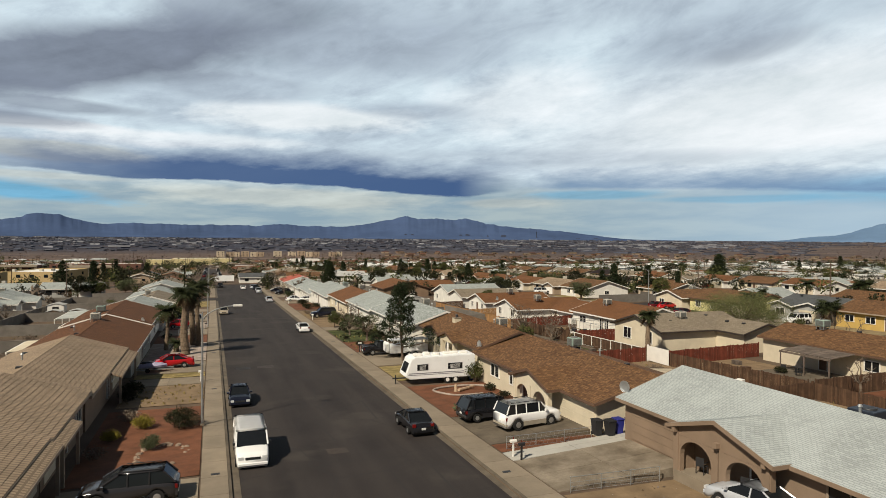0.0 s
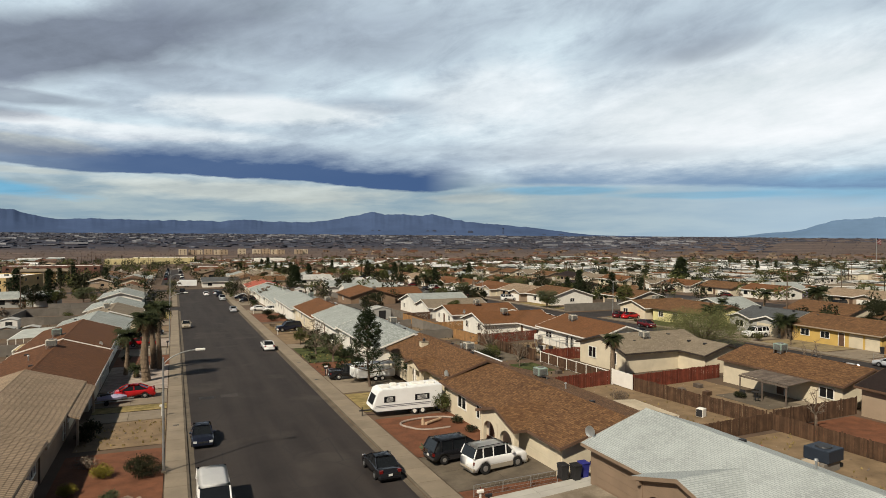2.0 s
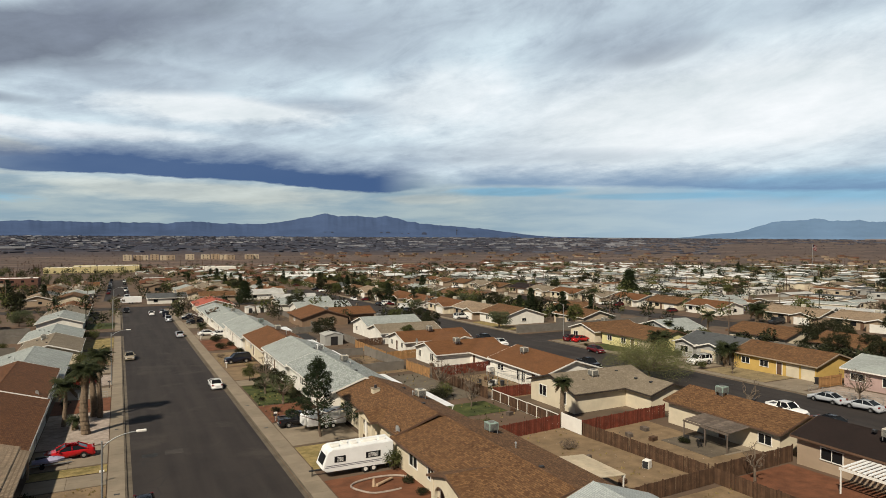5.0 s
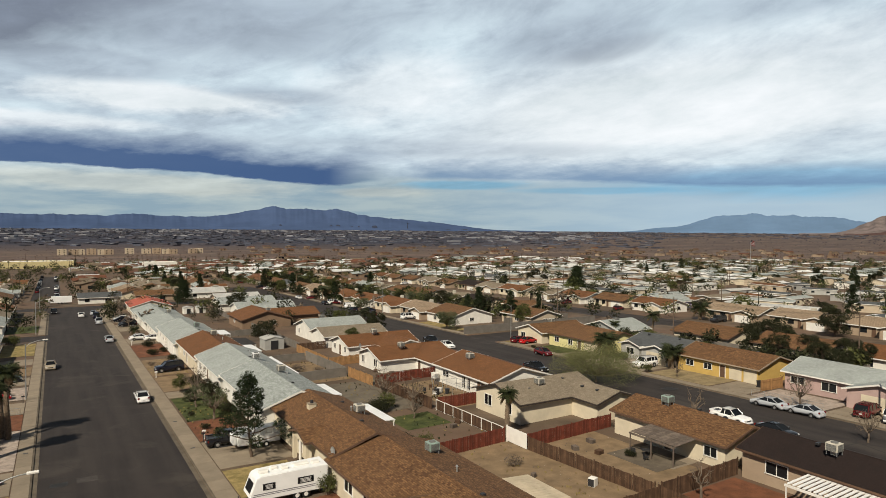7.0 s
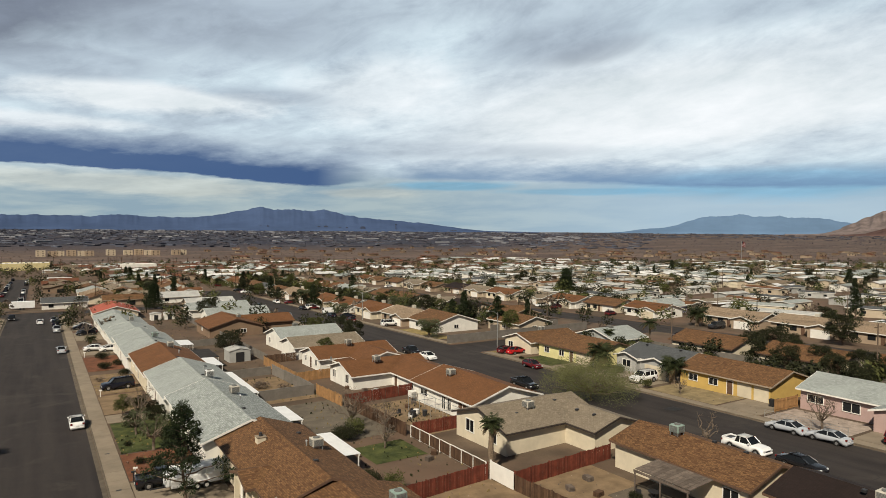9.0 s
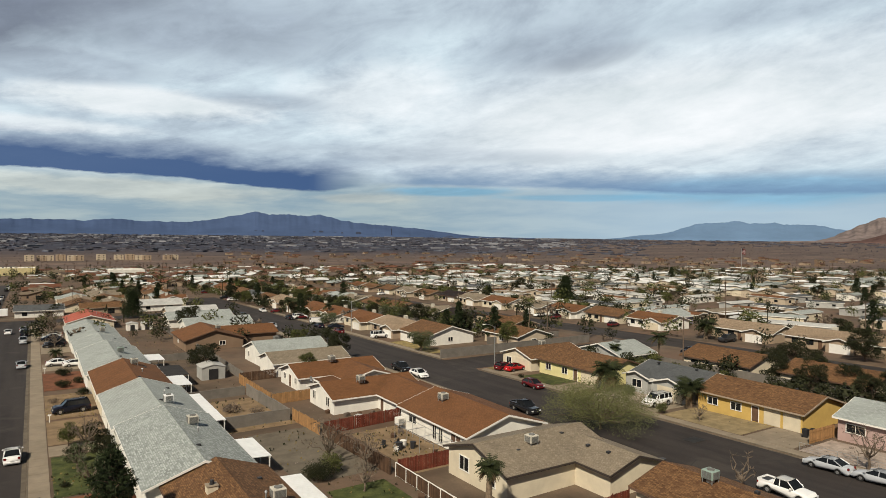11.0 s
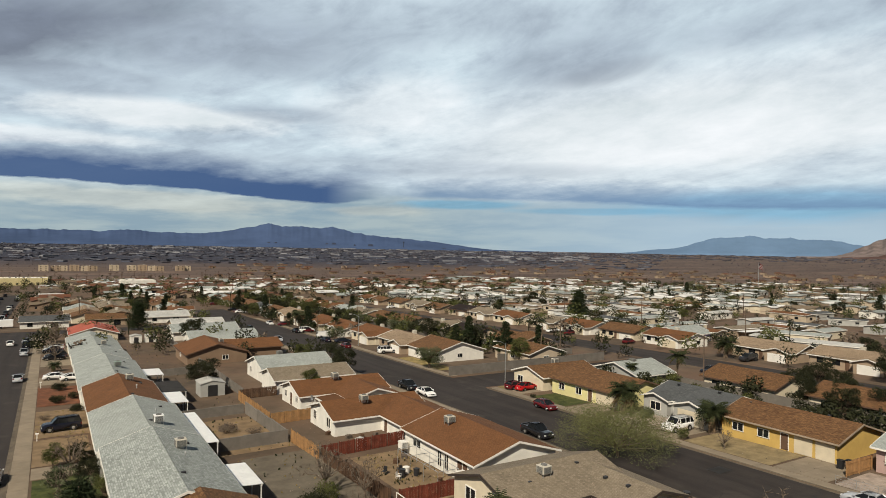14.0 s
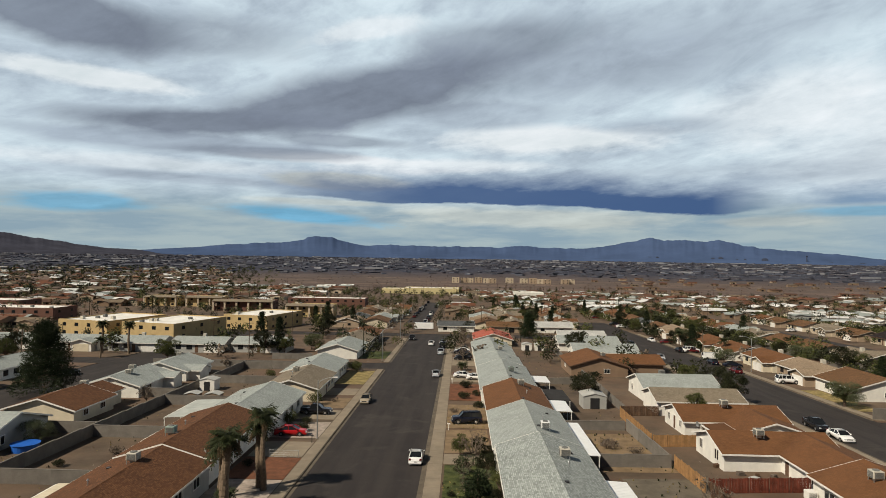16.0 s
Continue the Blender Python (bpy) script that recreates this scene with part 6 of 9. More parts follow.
for x, y, k, s in ((12.5, 86.2, 3, 1.2), (15.2, 88.0, 3, 1.4), (11.2, 89.2, 3, 1.0), (16.2, 91.0, 0, 0.9), (15.6, 96.5, 0, 1.0), (16.3, 101.0, 5, 1.0), (14.5, 99.0, 3, 1.3), (10.8, 97.0, 3, 0.8), (16.6, 84.8, 0, 1.0), (14.4, 79.0, 3, 0.9), (12.5, 152.0, 0, 1.1), (15.0, 155.0, 3, 1.5), (13.0, 164.0, 0, 1.2), (10.8, 139.5, 4, 1.2), (14.6, 108.0, 4, 1.0), (15.2, 144.0, 0, 0.9)):
    plant(BUSHES[k], x, y, s, x * 37 % 360)
for x, y, k, s in ((33.5, 84.5, 0, 1.5), (35.5, 85.5, 5, 1.3), (31.0, 66.8, 5, 1.1), (30.0, 70.0, 0, 1.1), (36.5, 57.2, 4, 1.5), (49.0, 52.5, 0, 0.6), (57.0, 67.5, 5, 1.0), (33.0, 118.0, 4, 2.0), (36.0, 115.0, 4, 1.6), (-12.6, 103.0, 4, 1.0), (-15.0, 106.0, 3, 1.2), (-12.5, 124.0, 0, 1.0), (-15.5, 128.0, 5, 1.2), (-13.0, 129.0, 3, 1.4), (-14.8, 143.0, 5, 1.4), (-12.0, 146.5, 4, 1.2)):
    plant(BUSHES[k], x, y, s, x * 37 % 360)
for x, y, k, s in ((-13.5, 182.5, 5, 1.4), (-15.0, 186.0, 0, 1.5), (-32, 92, 4, 1.6), (-36, 88, 0, 1.2), (-34, 110, 4, 1.5), (-38, 104, 3, 1.2), (-35, 146, 0, 1.3), (-31, 170, 5, 1.2), (-52, 108, 4, 1.3), (-50, 100, 0, 1.1), (94.5, 79.6, 3, 0.8), (84.6, 113.0, 3, 0.9)):
    plant(BUSHES[k], x, y, s, x * 37 % 360)
for x, y, k, q in ((13.5, 108.5, 2, 1.0), (11.8, 112.5, 0, 0.55), (15.0, 104.5, 1, 0.5), (14.4, 113.6, 1, 0.45), (12.0, 105.0, 5, 0.4), (15.6, 110.0, 5, 0.42)):
    plant(TREES[k], x, y, q, x * 50)
plant(TREES[2], 36.2, 88.2, 1.15)
plant(TREES[2], 38.8, 84.0, 1.0, 70)
plant(TREES[2], 36.3, 79.0, 0.7, 20)
plant(TREES[1], 36.0, 150.0, 1.1)
plant(TREES[1], 63.5, 158.0, 1.1, 30)
plant(TREES[1], 64.0, 150.5, 1.05, 90)
plant(TREES[0], 61.0, 166.0, 1.0)
plant(TREES[0], 53.0, 139.0, 0.8, 30)
plant(TREES[4], -47.5, 114.5, 0.75)
plant(TREES[2], -44.5, 139.5, 0.8)
plant(TREES[0], -64, 190.0, 1.2)
plant(TREES[2], 84.6, 54.0, 1.0)
plant(TREES[2], 86.2, 76.2, 0.6)
plant(TREES[2], 76.0, 41.0, 0.75)
plant(TREES[2], 12.6, 205.0, 0.9)
plant(PALMS[2], 12.4, 188.0, 0.6)
plant(TREES[2], 13.0, 234.0, 1.5)
plant(TREES[2], 11.8, 241.0, 1.4, 60)
plant(TREES[1], 47.0, 222.0, 1.3)
for x, y in ((120, 72), (124, 80), (119, 84), (127, 90), (122, 66), (115, 76), (112, 66), (107, 60), (118, 62), (131, 84), (138, 92)):
    plant(TREES[1], x, y, 0.95, x * 31 % 360)
for x, y, k in ((-72 - 10, 205, 0), (-86, 198, 4), (-90, 206, 0), (-92, 175, 3), (-60, 255, 4)):
    plant(PALMS[k], x, y, 1.0, x * 17 % 360)

# ---- vehicles ----
PAINT = {}


def paint(name, c, rough=0.14):
    return mat("car_paint_" + name, c, rough, 0.0, var=0.04, scale=1.0, bump=0.0, spec=0.45)


M_HEAD = mat("headlight_glass", (0.55, 0.56, 0.56), 0.15, var=0.1, bump=0.0)
M_TAIL = mat("tail_light", (0.14, 0.008, 0.007), 0.25, var=0.1, bump=0.0)
M_PLATE = mat("plate", (0.6, 0.6, 0.58), 0.5, var=0.05, bump=0.0)
M_CHROME = mat("chrome", (0.6, 0.6, 0.6), 0.2, 0.9, var=0.05, bump=0.0)

# side outlines along the length (front is +x): lower body top line, then the cabin (x from front to back at sill and roof)
CARS = {}
CARS["sedan"] = dict(L=4.8, W=1.82, H=1.45, deck=((-2.4, 0.78), (-2.25, 0.96), (-1.3, 1.0), (0.9, 0.98), (2.1, 0.80), (2.4, 0.62)), cabin=((1.25, 0.98), (0.35, 1.42), (-0.85, 1.43), (-1.75, 1.0)), wheel=0.32, axles=(1.42, -1.35))
CARS["hatch"] = dict(L=4.3, W=1.8, H=1.5, deck=((-2.1, 0.75), (-2.1, 0.98), (-1.3, 1.0), (0.9, 0.98), (1.9, 0.82), (2.15, 0.62)), cabin=((1.2, 0.98), (0.3, 1.47), (-1.3, 1.48), (-2.02, 1.0)), wheel=0.32, axles=(1.28, -1.28))
CARS["suv"] = dict(L=5.0, W=1.95, H=1.85, deck=((-2.45, 0.8), (-2.5, 1.15), (-2.35, 1.24), (-1.3, 1.25), (1.0, 1.22), (1.9, 1.16), (2.35, 1.08), (2.5, 0.78)), cabin=((1.25, 1.21), (0.65, 1.86), (-2.15, 1.9), (-2.44, 1.24)), wheel=0.42, axles=(1.5, -1.45))
CARS["minivan"] = dict(L=4.9, W=1.95, H=1.75, deck=((-2.4, 0.7), (-2.42, 1.0), (-1.3, 1.05), (1.4, 1.02), (2.2, 0.85), (2.42, 0.62)), cabin=((1.75, 1.02), (0.7, 1.72), (-2.0, 1.73), (-2.38, 1.02)), wheel=0.33, axles=(1.5, -1.5))
CARS["van"] = dict(L=5.6, W=2.02, H=2.08, deck=((-2.78, 0.7), (-2.8, 1.25), (-1.3, 1.3), (1.3, 1.28), (1.85, 1.22), (2.55, 1.04), (2.78, 0.78)), cabin=((1.78, 1.26), (1.12, 1.98), (-2.68, 2.04), (-2.78, 1.28)), wheel=0.37, axles=(1.75, -1.6))
CARS["crossover"] = dict(L=4.85, W=1.92, H=1.72, deck=((-2.4, 0.75), (-2.44, 0.98), (-2.2, 1.06), (-1.3, 1.08), (0.9, 1.06), (1.7, 0.98), (2.25, 0.84), (2.43, 0.62)), cabin=((1.45, 1.05), (0.45, 1.64), (-1.7, 1.68), (-2.3, 1.08)), wheel=0.37, axles=(1.45, -1.42))
CARS["pickup"] = dict(L=5.3, W=1.9, H=1.72, deck=((-2.6, 0.75), (-2.62, 1.05), (-1.3, 1.06), (1.0, 1.08), (2.3, 0.98), (2.6, 0.7)), cabin=((1.15, 1.08), (0.45, 1.70), (-0.75, 1.71), (-0.95, 1.07)), wheel=0.37, axles=(1.65, -1.5))


def loft(bm, sections):
    rings = [[bm.verts.new(p) for p in s] for s in sections]
    n = len(rings[0])
    for a, b in zip(rings, rings[1:]):
        for i in range(n):
            bm.faces.new((a[i], a[(i + 1) % n], b[(i + 1) % n], b[i]))
    bm.faces.new(rings[0][::-1])
    bm.faces.new(rings[-1])
    bmesh.ops.recalc_face_normals(bm, faces=bm.faces)


def make_car(kind, colour, label, two_tone=None, rack=False, plain=False):
    c = CARS[kind]
    t = stock("suv" if kind == "crossover" else kind if kind not in ("sedan", "hatch", "suv") else {"sedan": "car", "hatch": "car", "suv": "suv"}[kind], label, {"pickup": "pickup truck", "van": "van", "minivan": "minivan", "suv": "suv", "crossover": "suv"}.get(kind, "car"), "parked vehicles")
    W = c["W"] / 2
    bm = bmesh.new()
    deck = c["deck"]
    xs = sorted({deck[0][0], deck[-1][0], deck[0][0] + 0.12, deck[0][0] + 0.3, deck[-1][0] - 0.12, deck[-1][0] - 0.3, *[x for x, z in deck], *[a + s * c["wheel"] * k for a in c["axles"] for s in (-1, 1) for k in (1.05, 0.75)], *c["axles"]})

    def top(x):
        for (x0, z0), (x1, z1) in zip(deck, deck[1:]):
            if x0 <= x <= x1 and x1 > x0:
                return z0 + (z1 - z0) * (x - x0) / (x1 - x0)
        return deck[0][1] if x < deck[0][0] else deck[-1][1]

    def arch(x):
        r = c["wheel"] * 1.12
        return max([0.22] + [c["wheel"] + math.sqrt(r * r - (x - a) ** 2) if abs(x - a) < r else 0.22 for a in c["axles"]])
    sec = []
    for x in xs:
        z1 = top(x)
        end = min(abs(x - deck[0][0]), abs(x - deck[-1][0]))
        w = W * (0.84 + 0.16 * min(1, end / 0.5) ** 0.5)
        zb = min(arch(x), z1 - 0.12)
        half = [(0.97, zb), (1.0, zb + (z1 - zb) * 0.35), (0.995, zb + (z1 - zb) * 0.62), (0.965, z1 - 0.10), (0.92, z1 - 0.035), (0.84, z1 - 0.004), (0.45, z1 + 0.018)]
        sec.append([(x, -w * k, z) for k, z in half] + [(x, w * k, z) for k, z in half[::-1]])
    loft(bm, sec)
    body = part("body", bm, colour, t, smooth=True)
    (ax, az), (bx, bz), (cx, cz), (dx, dz) = c["cabin"]
    g = bmesh.new()
    wi, wt = W * (0.96 if kind == "van" else 0.92), W * {"van": 0.90, "suv": 0.83, "minivan": 0.80, "crossover": 0.79, "pickup": 0.80}.get(kind, 0.74)
    lower = [(ax, wi, az), (dx, wi, dz), (dx, -wi, dz), (ax, -wi, az)]
    upper = [(bx, wt, bz), (cx, wt, cz), (cx, -wt, cz), (bx, -wt, bz)]
    lo = [g.verts.new((x, y, z - 0.03)) for x, y, z in lower]
    up = [g.verts.new(p) for p in upper]
    for i in range(4):
        g.faces.new((lo[i], lo[(i + 1) % 4], up[(i + 1) % 4], up[i]))
    g.faces.new(up)
    bmesh.ops.recalc_face_normals(g, faces=g.faces)
    part("cabin_glass", g, M_GLASS, t)
    r = bmesh.new()
    nx, ny = 6, 6
    grid = []
    for i in range(nx + 1):
        f = i / nx
        x = cx - 0.05 + (bx + 0.08 - cx) * f
        z0 = cz + (bz - cz) * f
        grid.append([r.verts.new((x, (wt + 0.04) * (2 * k / ny - 1), z0 + 0.008 + 0.07 * (1 - abs(2 * k / ny - 1) ** 2.5) * (1 - abs(2 * f - 1) ** 3 * 0.6))) for k in range(ny + 1)])
    for i in range(nx):
        for k in range(ny):
            r.faces.new((grid[i][k], grid[i + 1][k], grid[i + 1][k + 1], grid[i][k + 1]))
    bmesh.ops.solidify(r, geom=r.faces[:], thickness=0.03)
    bmesh.ops.recalc_face_normals(r, faces=r.faces)
    part("roof_panel", r, colour, t, smooth=True)
    pil = bmesh.new()
    mids = {"van": (0.5, 0.0), "suv": (0.45, -0.7, -1.6), "minivan": (0.45, -0.75, -1.7), "crossover": (0.0, -1.05), "pickup": (-0.3,)}.get(kind, (-0.25,))
    for s in (-1, 1):
        for (x0, z0), (x1, z1) in (((ax, az), (bx, bz)), ((dx, dz), (cx, cz))):
            tube(pil, (x0, s * wi, z0), (x1, s * wt, z1), 0.055, 0.05, 5)
        for mx in mids:
            tube(pil, (mx, s * (wi + 0.005), az), (mx, s * (wt + 0.012), cz), 0.05, 0.045, 5)
    if kind == "van":
        for s in (-1, 1):
            vs = [pil.verts.new(p) for p in ((0.5, s * (wi + 0.02), 1.2), (-2.76, s * (wi + 0.02), 1.2), (-2.68, s * (wt + 0.03), 2.03), (0.5, s * (wt + 0.03), 2.03))]
            pil.faces.new(vs)
    tagged(part("pillar_frame", pil, colour, t), kind="stuff")
    for a in c["axles"]:
        for s in (-1, 1):
            w = part("wheel", tube(bmesh.new(), (a, s * (W - 0.20), c["wheel"]), (a, s * (W + 0.015), c["wheel"]), c["wheel"], n=16), M_RUBBER, t)
            if not plain:
                part("rim", tube(bmesh.new(), (a, s * (W - 0.02), c["wheel"]), (a, s * (W + 0.025), c["wheel"]), c["wheel"] * 0.62, c["wheel"] * 0.5, n=12), M_RIM, w)
    if plain:
        return t
    xf, xb = deck[-1][0], deck[0][0]
    zf, zr = deck[-1][1], deck[0][1]
    for s in (-1, 1):
        part("headlight", boxes(*[tuple(sorted_box(xf - 0.14, xf + 0.012, s * W * 0.55, s * W * 0.86, zf - 0.08, zf + 0.08))]), M_HEAD, t)
        part("tail_light", boxes(*[tuple(sorted_box(xb - 0.02, xb + 0.12, s * W * 0.62, s * W * 0.90, zr - 0.02, zr + 0.2))]), M_TAIL, t)
        part("mirror", boxes(*[tuple(sorted_box(ax - 0.35, ax - 0.2, s * (W * 0.98), s * (W + 0.16), az + 0.02, az + 0.16))]), colour if kind != "van" else M_DARK, t)
    part("front_bumper", boxes((xf - 0.15, -W * 0.9, 0.3, xf + 0.06, W * 0.9, 0.5), bevel=0.04), two_tone or colour, t)
    part("rear_bumper", boxes((xb - 0.06, -W * 0.9, 0.32, xb + 0.15, W * 0.9, 0.54), bevel=0.04), two_tone or colour, t)
    part("grille", boxes((xf - 0.1, -W * 0.45, zf - 0.1, xf + 0.02, W * 0.45, zf + 0.04)), M_DARK, t)
    part("plate", boxes((xb - 0.075, -0.16, 0.55, xb - 0.04, 0.16, 0.70)), M_PLATE, t)
    if two_tone:
        for s in (-1, 1):
            part("side_cladding", boxes(tuple(sorted_box(c["axles"][1] + 0.45, c["axles"][0] - 0.45, s * (W - 0.02), s * (W + 0.02), 0.3, 0.62))), two_tone, t)
    if rack or kind in ("suv", "crossover"):
        for s in (-1, 1):
            part("roof_rail", tube(bmesh.new(), (cx + 0.2, s * wt * 0.85, cz + 0.09), (bx - 0.2, s * wt * 0.85, cz + 0.09), 0.025, n=5), M_DARK, t)
    if kind == "pickup":
        part("bed_well", boxes((-2.45, -W * 0.78, 1.02, -1.02, W * 0.78, 1.075)), M_DARK, t)
        bw = bmesh.new()
        for s in (-1, 1):
            box(bw, *sorted_box(-2.55, -0.98, s * W * 0.80, s * W * 0.93, 1.0, 1.2))
        box(bw, -2.6, -W * 0.9, 1.0, -2.5, W * 0.9, 1.2)
        part("bed_rail", bw, colour, t)
    return t


def sorted_box(x0, x1, y0, y1, z0, z1):
    return (min(x0, x1), min(y0, y1), z0, max(x0, x1), max(y0, y1), z1)


P_WHITE, P_BLACK, P_SILVER, P_RED = paint("white", (0.78, 0.78, 0.77)), paint("black", (0.012, 0.012, 0.014)), paint("silver", (0.42, 0.44, 0.47)), paint("red", (0.42, 0.012, 0.015))
P_MAROON, P_GREY, P_BLUE, P_TAN = paint("maroon", (0.11, 0.012, 0.015)), paint("dark_grey", (0.026, 0.025, 0.027)), paint("dark_blue", (0.010, 0.012, 0.022)), paint("tan", (0.32, 0.27, 0.2))
FLEET = {
    "van": make_car("van", P_WHITE, "white cargo van with dark windscreen"), "black": make_car("sedan", P_BLACK, "black saloon car parked at the kerb"), "dark": make_car("sedan", P_BLUE, "very dark blue saloon parked at the kerb"),
    "white": make_car("sedan", P_WHITE, "white saloon car with dark windows"), "silver": make_car("sedan", P_SILVER, "silver saloon car with dark windows"), "red": make_car("sedan", P_RED, "bright red saloon car in a drive"),
    "yukon": make_car("suv", P_WHITE, "white off-roader with tan lower trim", mat("tan_cladding", (0.33, 0.29, 0.23), 0.6, var=0.1, bump=0.0)), "minivan": make_car("minivan", P_BLACK, "black minivan in a driveway", P_GREY),
    "greysuv": make_car("crossover", P_GREY, "dark grey off-roader with roof rails"), "darksuv": make_car("suv", P_BLUE, "dark blue off-roader in a yard"), "whitesuv": make_car("suv", P_WHITE, "white off-roader with dark windows"), "pickup": make_car("pickup", P_WHITE, "white pickup truck with open bed"),
    "darkpickup": make_car("pickup", P_BLACK, "black pickup truck with open bed"), "maroon": make_car("hatch", P_MAROON, "dark red compact car with hatch"), "tan": make_car("sedan", P_TAN, "tan saloon car with dark windows"), "maroonvan": make_car("minivan", P_MAROON, "maroon minivan parked on gravel"),
    "silverpick": make_car("pickup", P_SILVER, "silver pickup truck with open bed"),
}


def park(kind, x, y, heading, road=True, lift=0.0):
    """heading: degrees, 0 faces +x."""
    return plant(FLEET[kind], x, y, 1.0, heading, gz(x, y) + (-KERB + 0.03 if road else 0.06 + lift))


for k, x, y, hd, road in (("van", -6.1, 43.8, -90, True), ("dark", -6.2, 60.2, -90, True), ("black", 6.0, 46.6, 90, True), ("white", 6.0, 110.6, 90, True), ("tan", -6.1, 147.5, -90, True), ("silver", 6.0, 179.5, 90, True),
                          ("silverpick", 5.9, 220.0, 90, True), ("darkpickup", -5.6, 258, -90, True), ("pickup", 70.4, 55.0, -90, True), ("darkpickup", 69.7, 94.0, -90, True), ("maroon", 81.3, 105.8, -90, True), ("silver", 81.4, 56.6, 90, True),
                          ("silver", 81.5, 51.6, 90, True), ("white", 69.6, 125.0, -90, True), ("darkpickup", 69.6, 131.8, -90, True), ("black", 69.8, 48.4, -90, True), ("dark", 81.4, 205, 90, True), ("silver", 69.8, 214, -90, True),
                          ("black", 81.4, 232, 90, True), ("maroon", 81.4, 190, 90, True), ("white", 81.4, 262, 90, True), ("greysuv", 69.8, 246, -90, True), ("darksuv", 6.0, 236, 90, True), ("white", 2.0, 243, 90, True), ("silver", 5.8, 248, 80, True)):
    park(k, x, y, hd, road)
for k, x, y, hd, lift in (("yukon", 14.0, 43.4, 8, 0.18), ("minivan", 12.2, 46.6, 5, 0.15), ("greysuv", -12.6, 37.6, 178, 0.02), ("red", -12.9, 80.0, 184, 0), ("darksuv", 12.9, 131.6, 184, 0), ("white", 12.6, 177.2, 2, 0), ("white", 15.6, 174.6, 4, 0),
                          ("red", 88.0, 119.0, 8, 0), ("maroon", 86.8, 121.0, 10, 0), ("yukon", 88.6, 85.4, 178, 0), ("maroonvan", 87.6, 46.6, 6, 0), ("whitesuv", 87.6, 43.0, 6, 0), ("whitesuv", 86.4, 174.4, 0, 0), ("silver", 17.0, 24.6, 100, 0.3),
                          ("black", 12.4, 206.5, 180, 0), ("greysuv", 12.8, 210.0, 182, 0), ("dark", 12.2, 220.5, 182, 0), ("white", 12.4, 224.0, 180, 0), ("tan", 12.6, 229.0, 180, 0), ("darkpickup", 12.4, 81.3, 0, 0),
                          ("dark", -58.5, 122.5, 10, 0), ("black", -77, 170, 90, -0.1), ("white", -55, 250, 10, 0), ("darkpickup", -13, 136, 0, 0), ("red", -13.6, 121.6, 4, 0)):
    park(k, x, y, hd, False, lift)
r = random.Random(5)
for k, (kind, col, lab) in enumerate((("sedan", P_WHITE, "white saloon car far down the street"), ("sedan", P_SILVER, "silver saloon car far down the street"), ("suv", P_GREY, "dark grey off-roader far off"), ("suv", P_WHITE, "white off-roader in a far drive"),
                                      ("pickup", P_BLACK, "black pickup truck far down the street"), ("hatch", P_MAROON, "dark red hatchback in a far drive"), ("sedan", P_BLUE, "dark blue saloon in a far drive"), ("van", P_WHITE, "white van far down the street"))):
    FLEET["far%d" % k] = make_car(kind, col, lab, plain=True)
KINDS = ["far%d" % k for k in range(8)]
for k in range(34):
    xf, side = r.choice(((84.5, 1), (58, 0), (135, 0), (158, 1)))
    y = r.uniform(180, 420) if xf < 100 else r.uniform(60, 420)
    if xf == 58 and y < 295:
        continue
    park(r.choice(KINDS), xf, y, r.choice((0, 180)) + r.uniform(-6, 6), False)
for k in range(22):
    park(r.choice(KINDS), r.choice((-12.6, -4.6)), 320 + k * 9.4 + r.uniform(-2, 2), 90, True)

# ---- travel trailer, horse trailer ----
M_STRIPE = mat("grey_stripe", (0.22, 0.22, 0.24), 0.4, var=0.05, bump=0.0)
M_RV = mat("trailer_skin", (0.80, 0.81, 0.80), 0.35, var=0.06, scale=1.5, bump=0.02, spec=0.5)


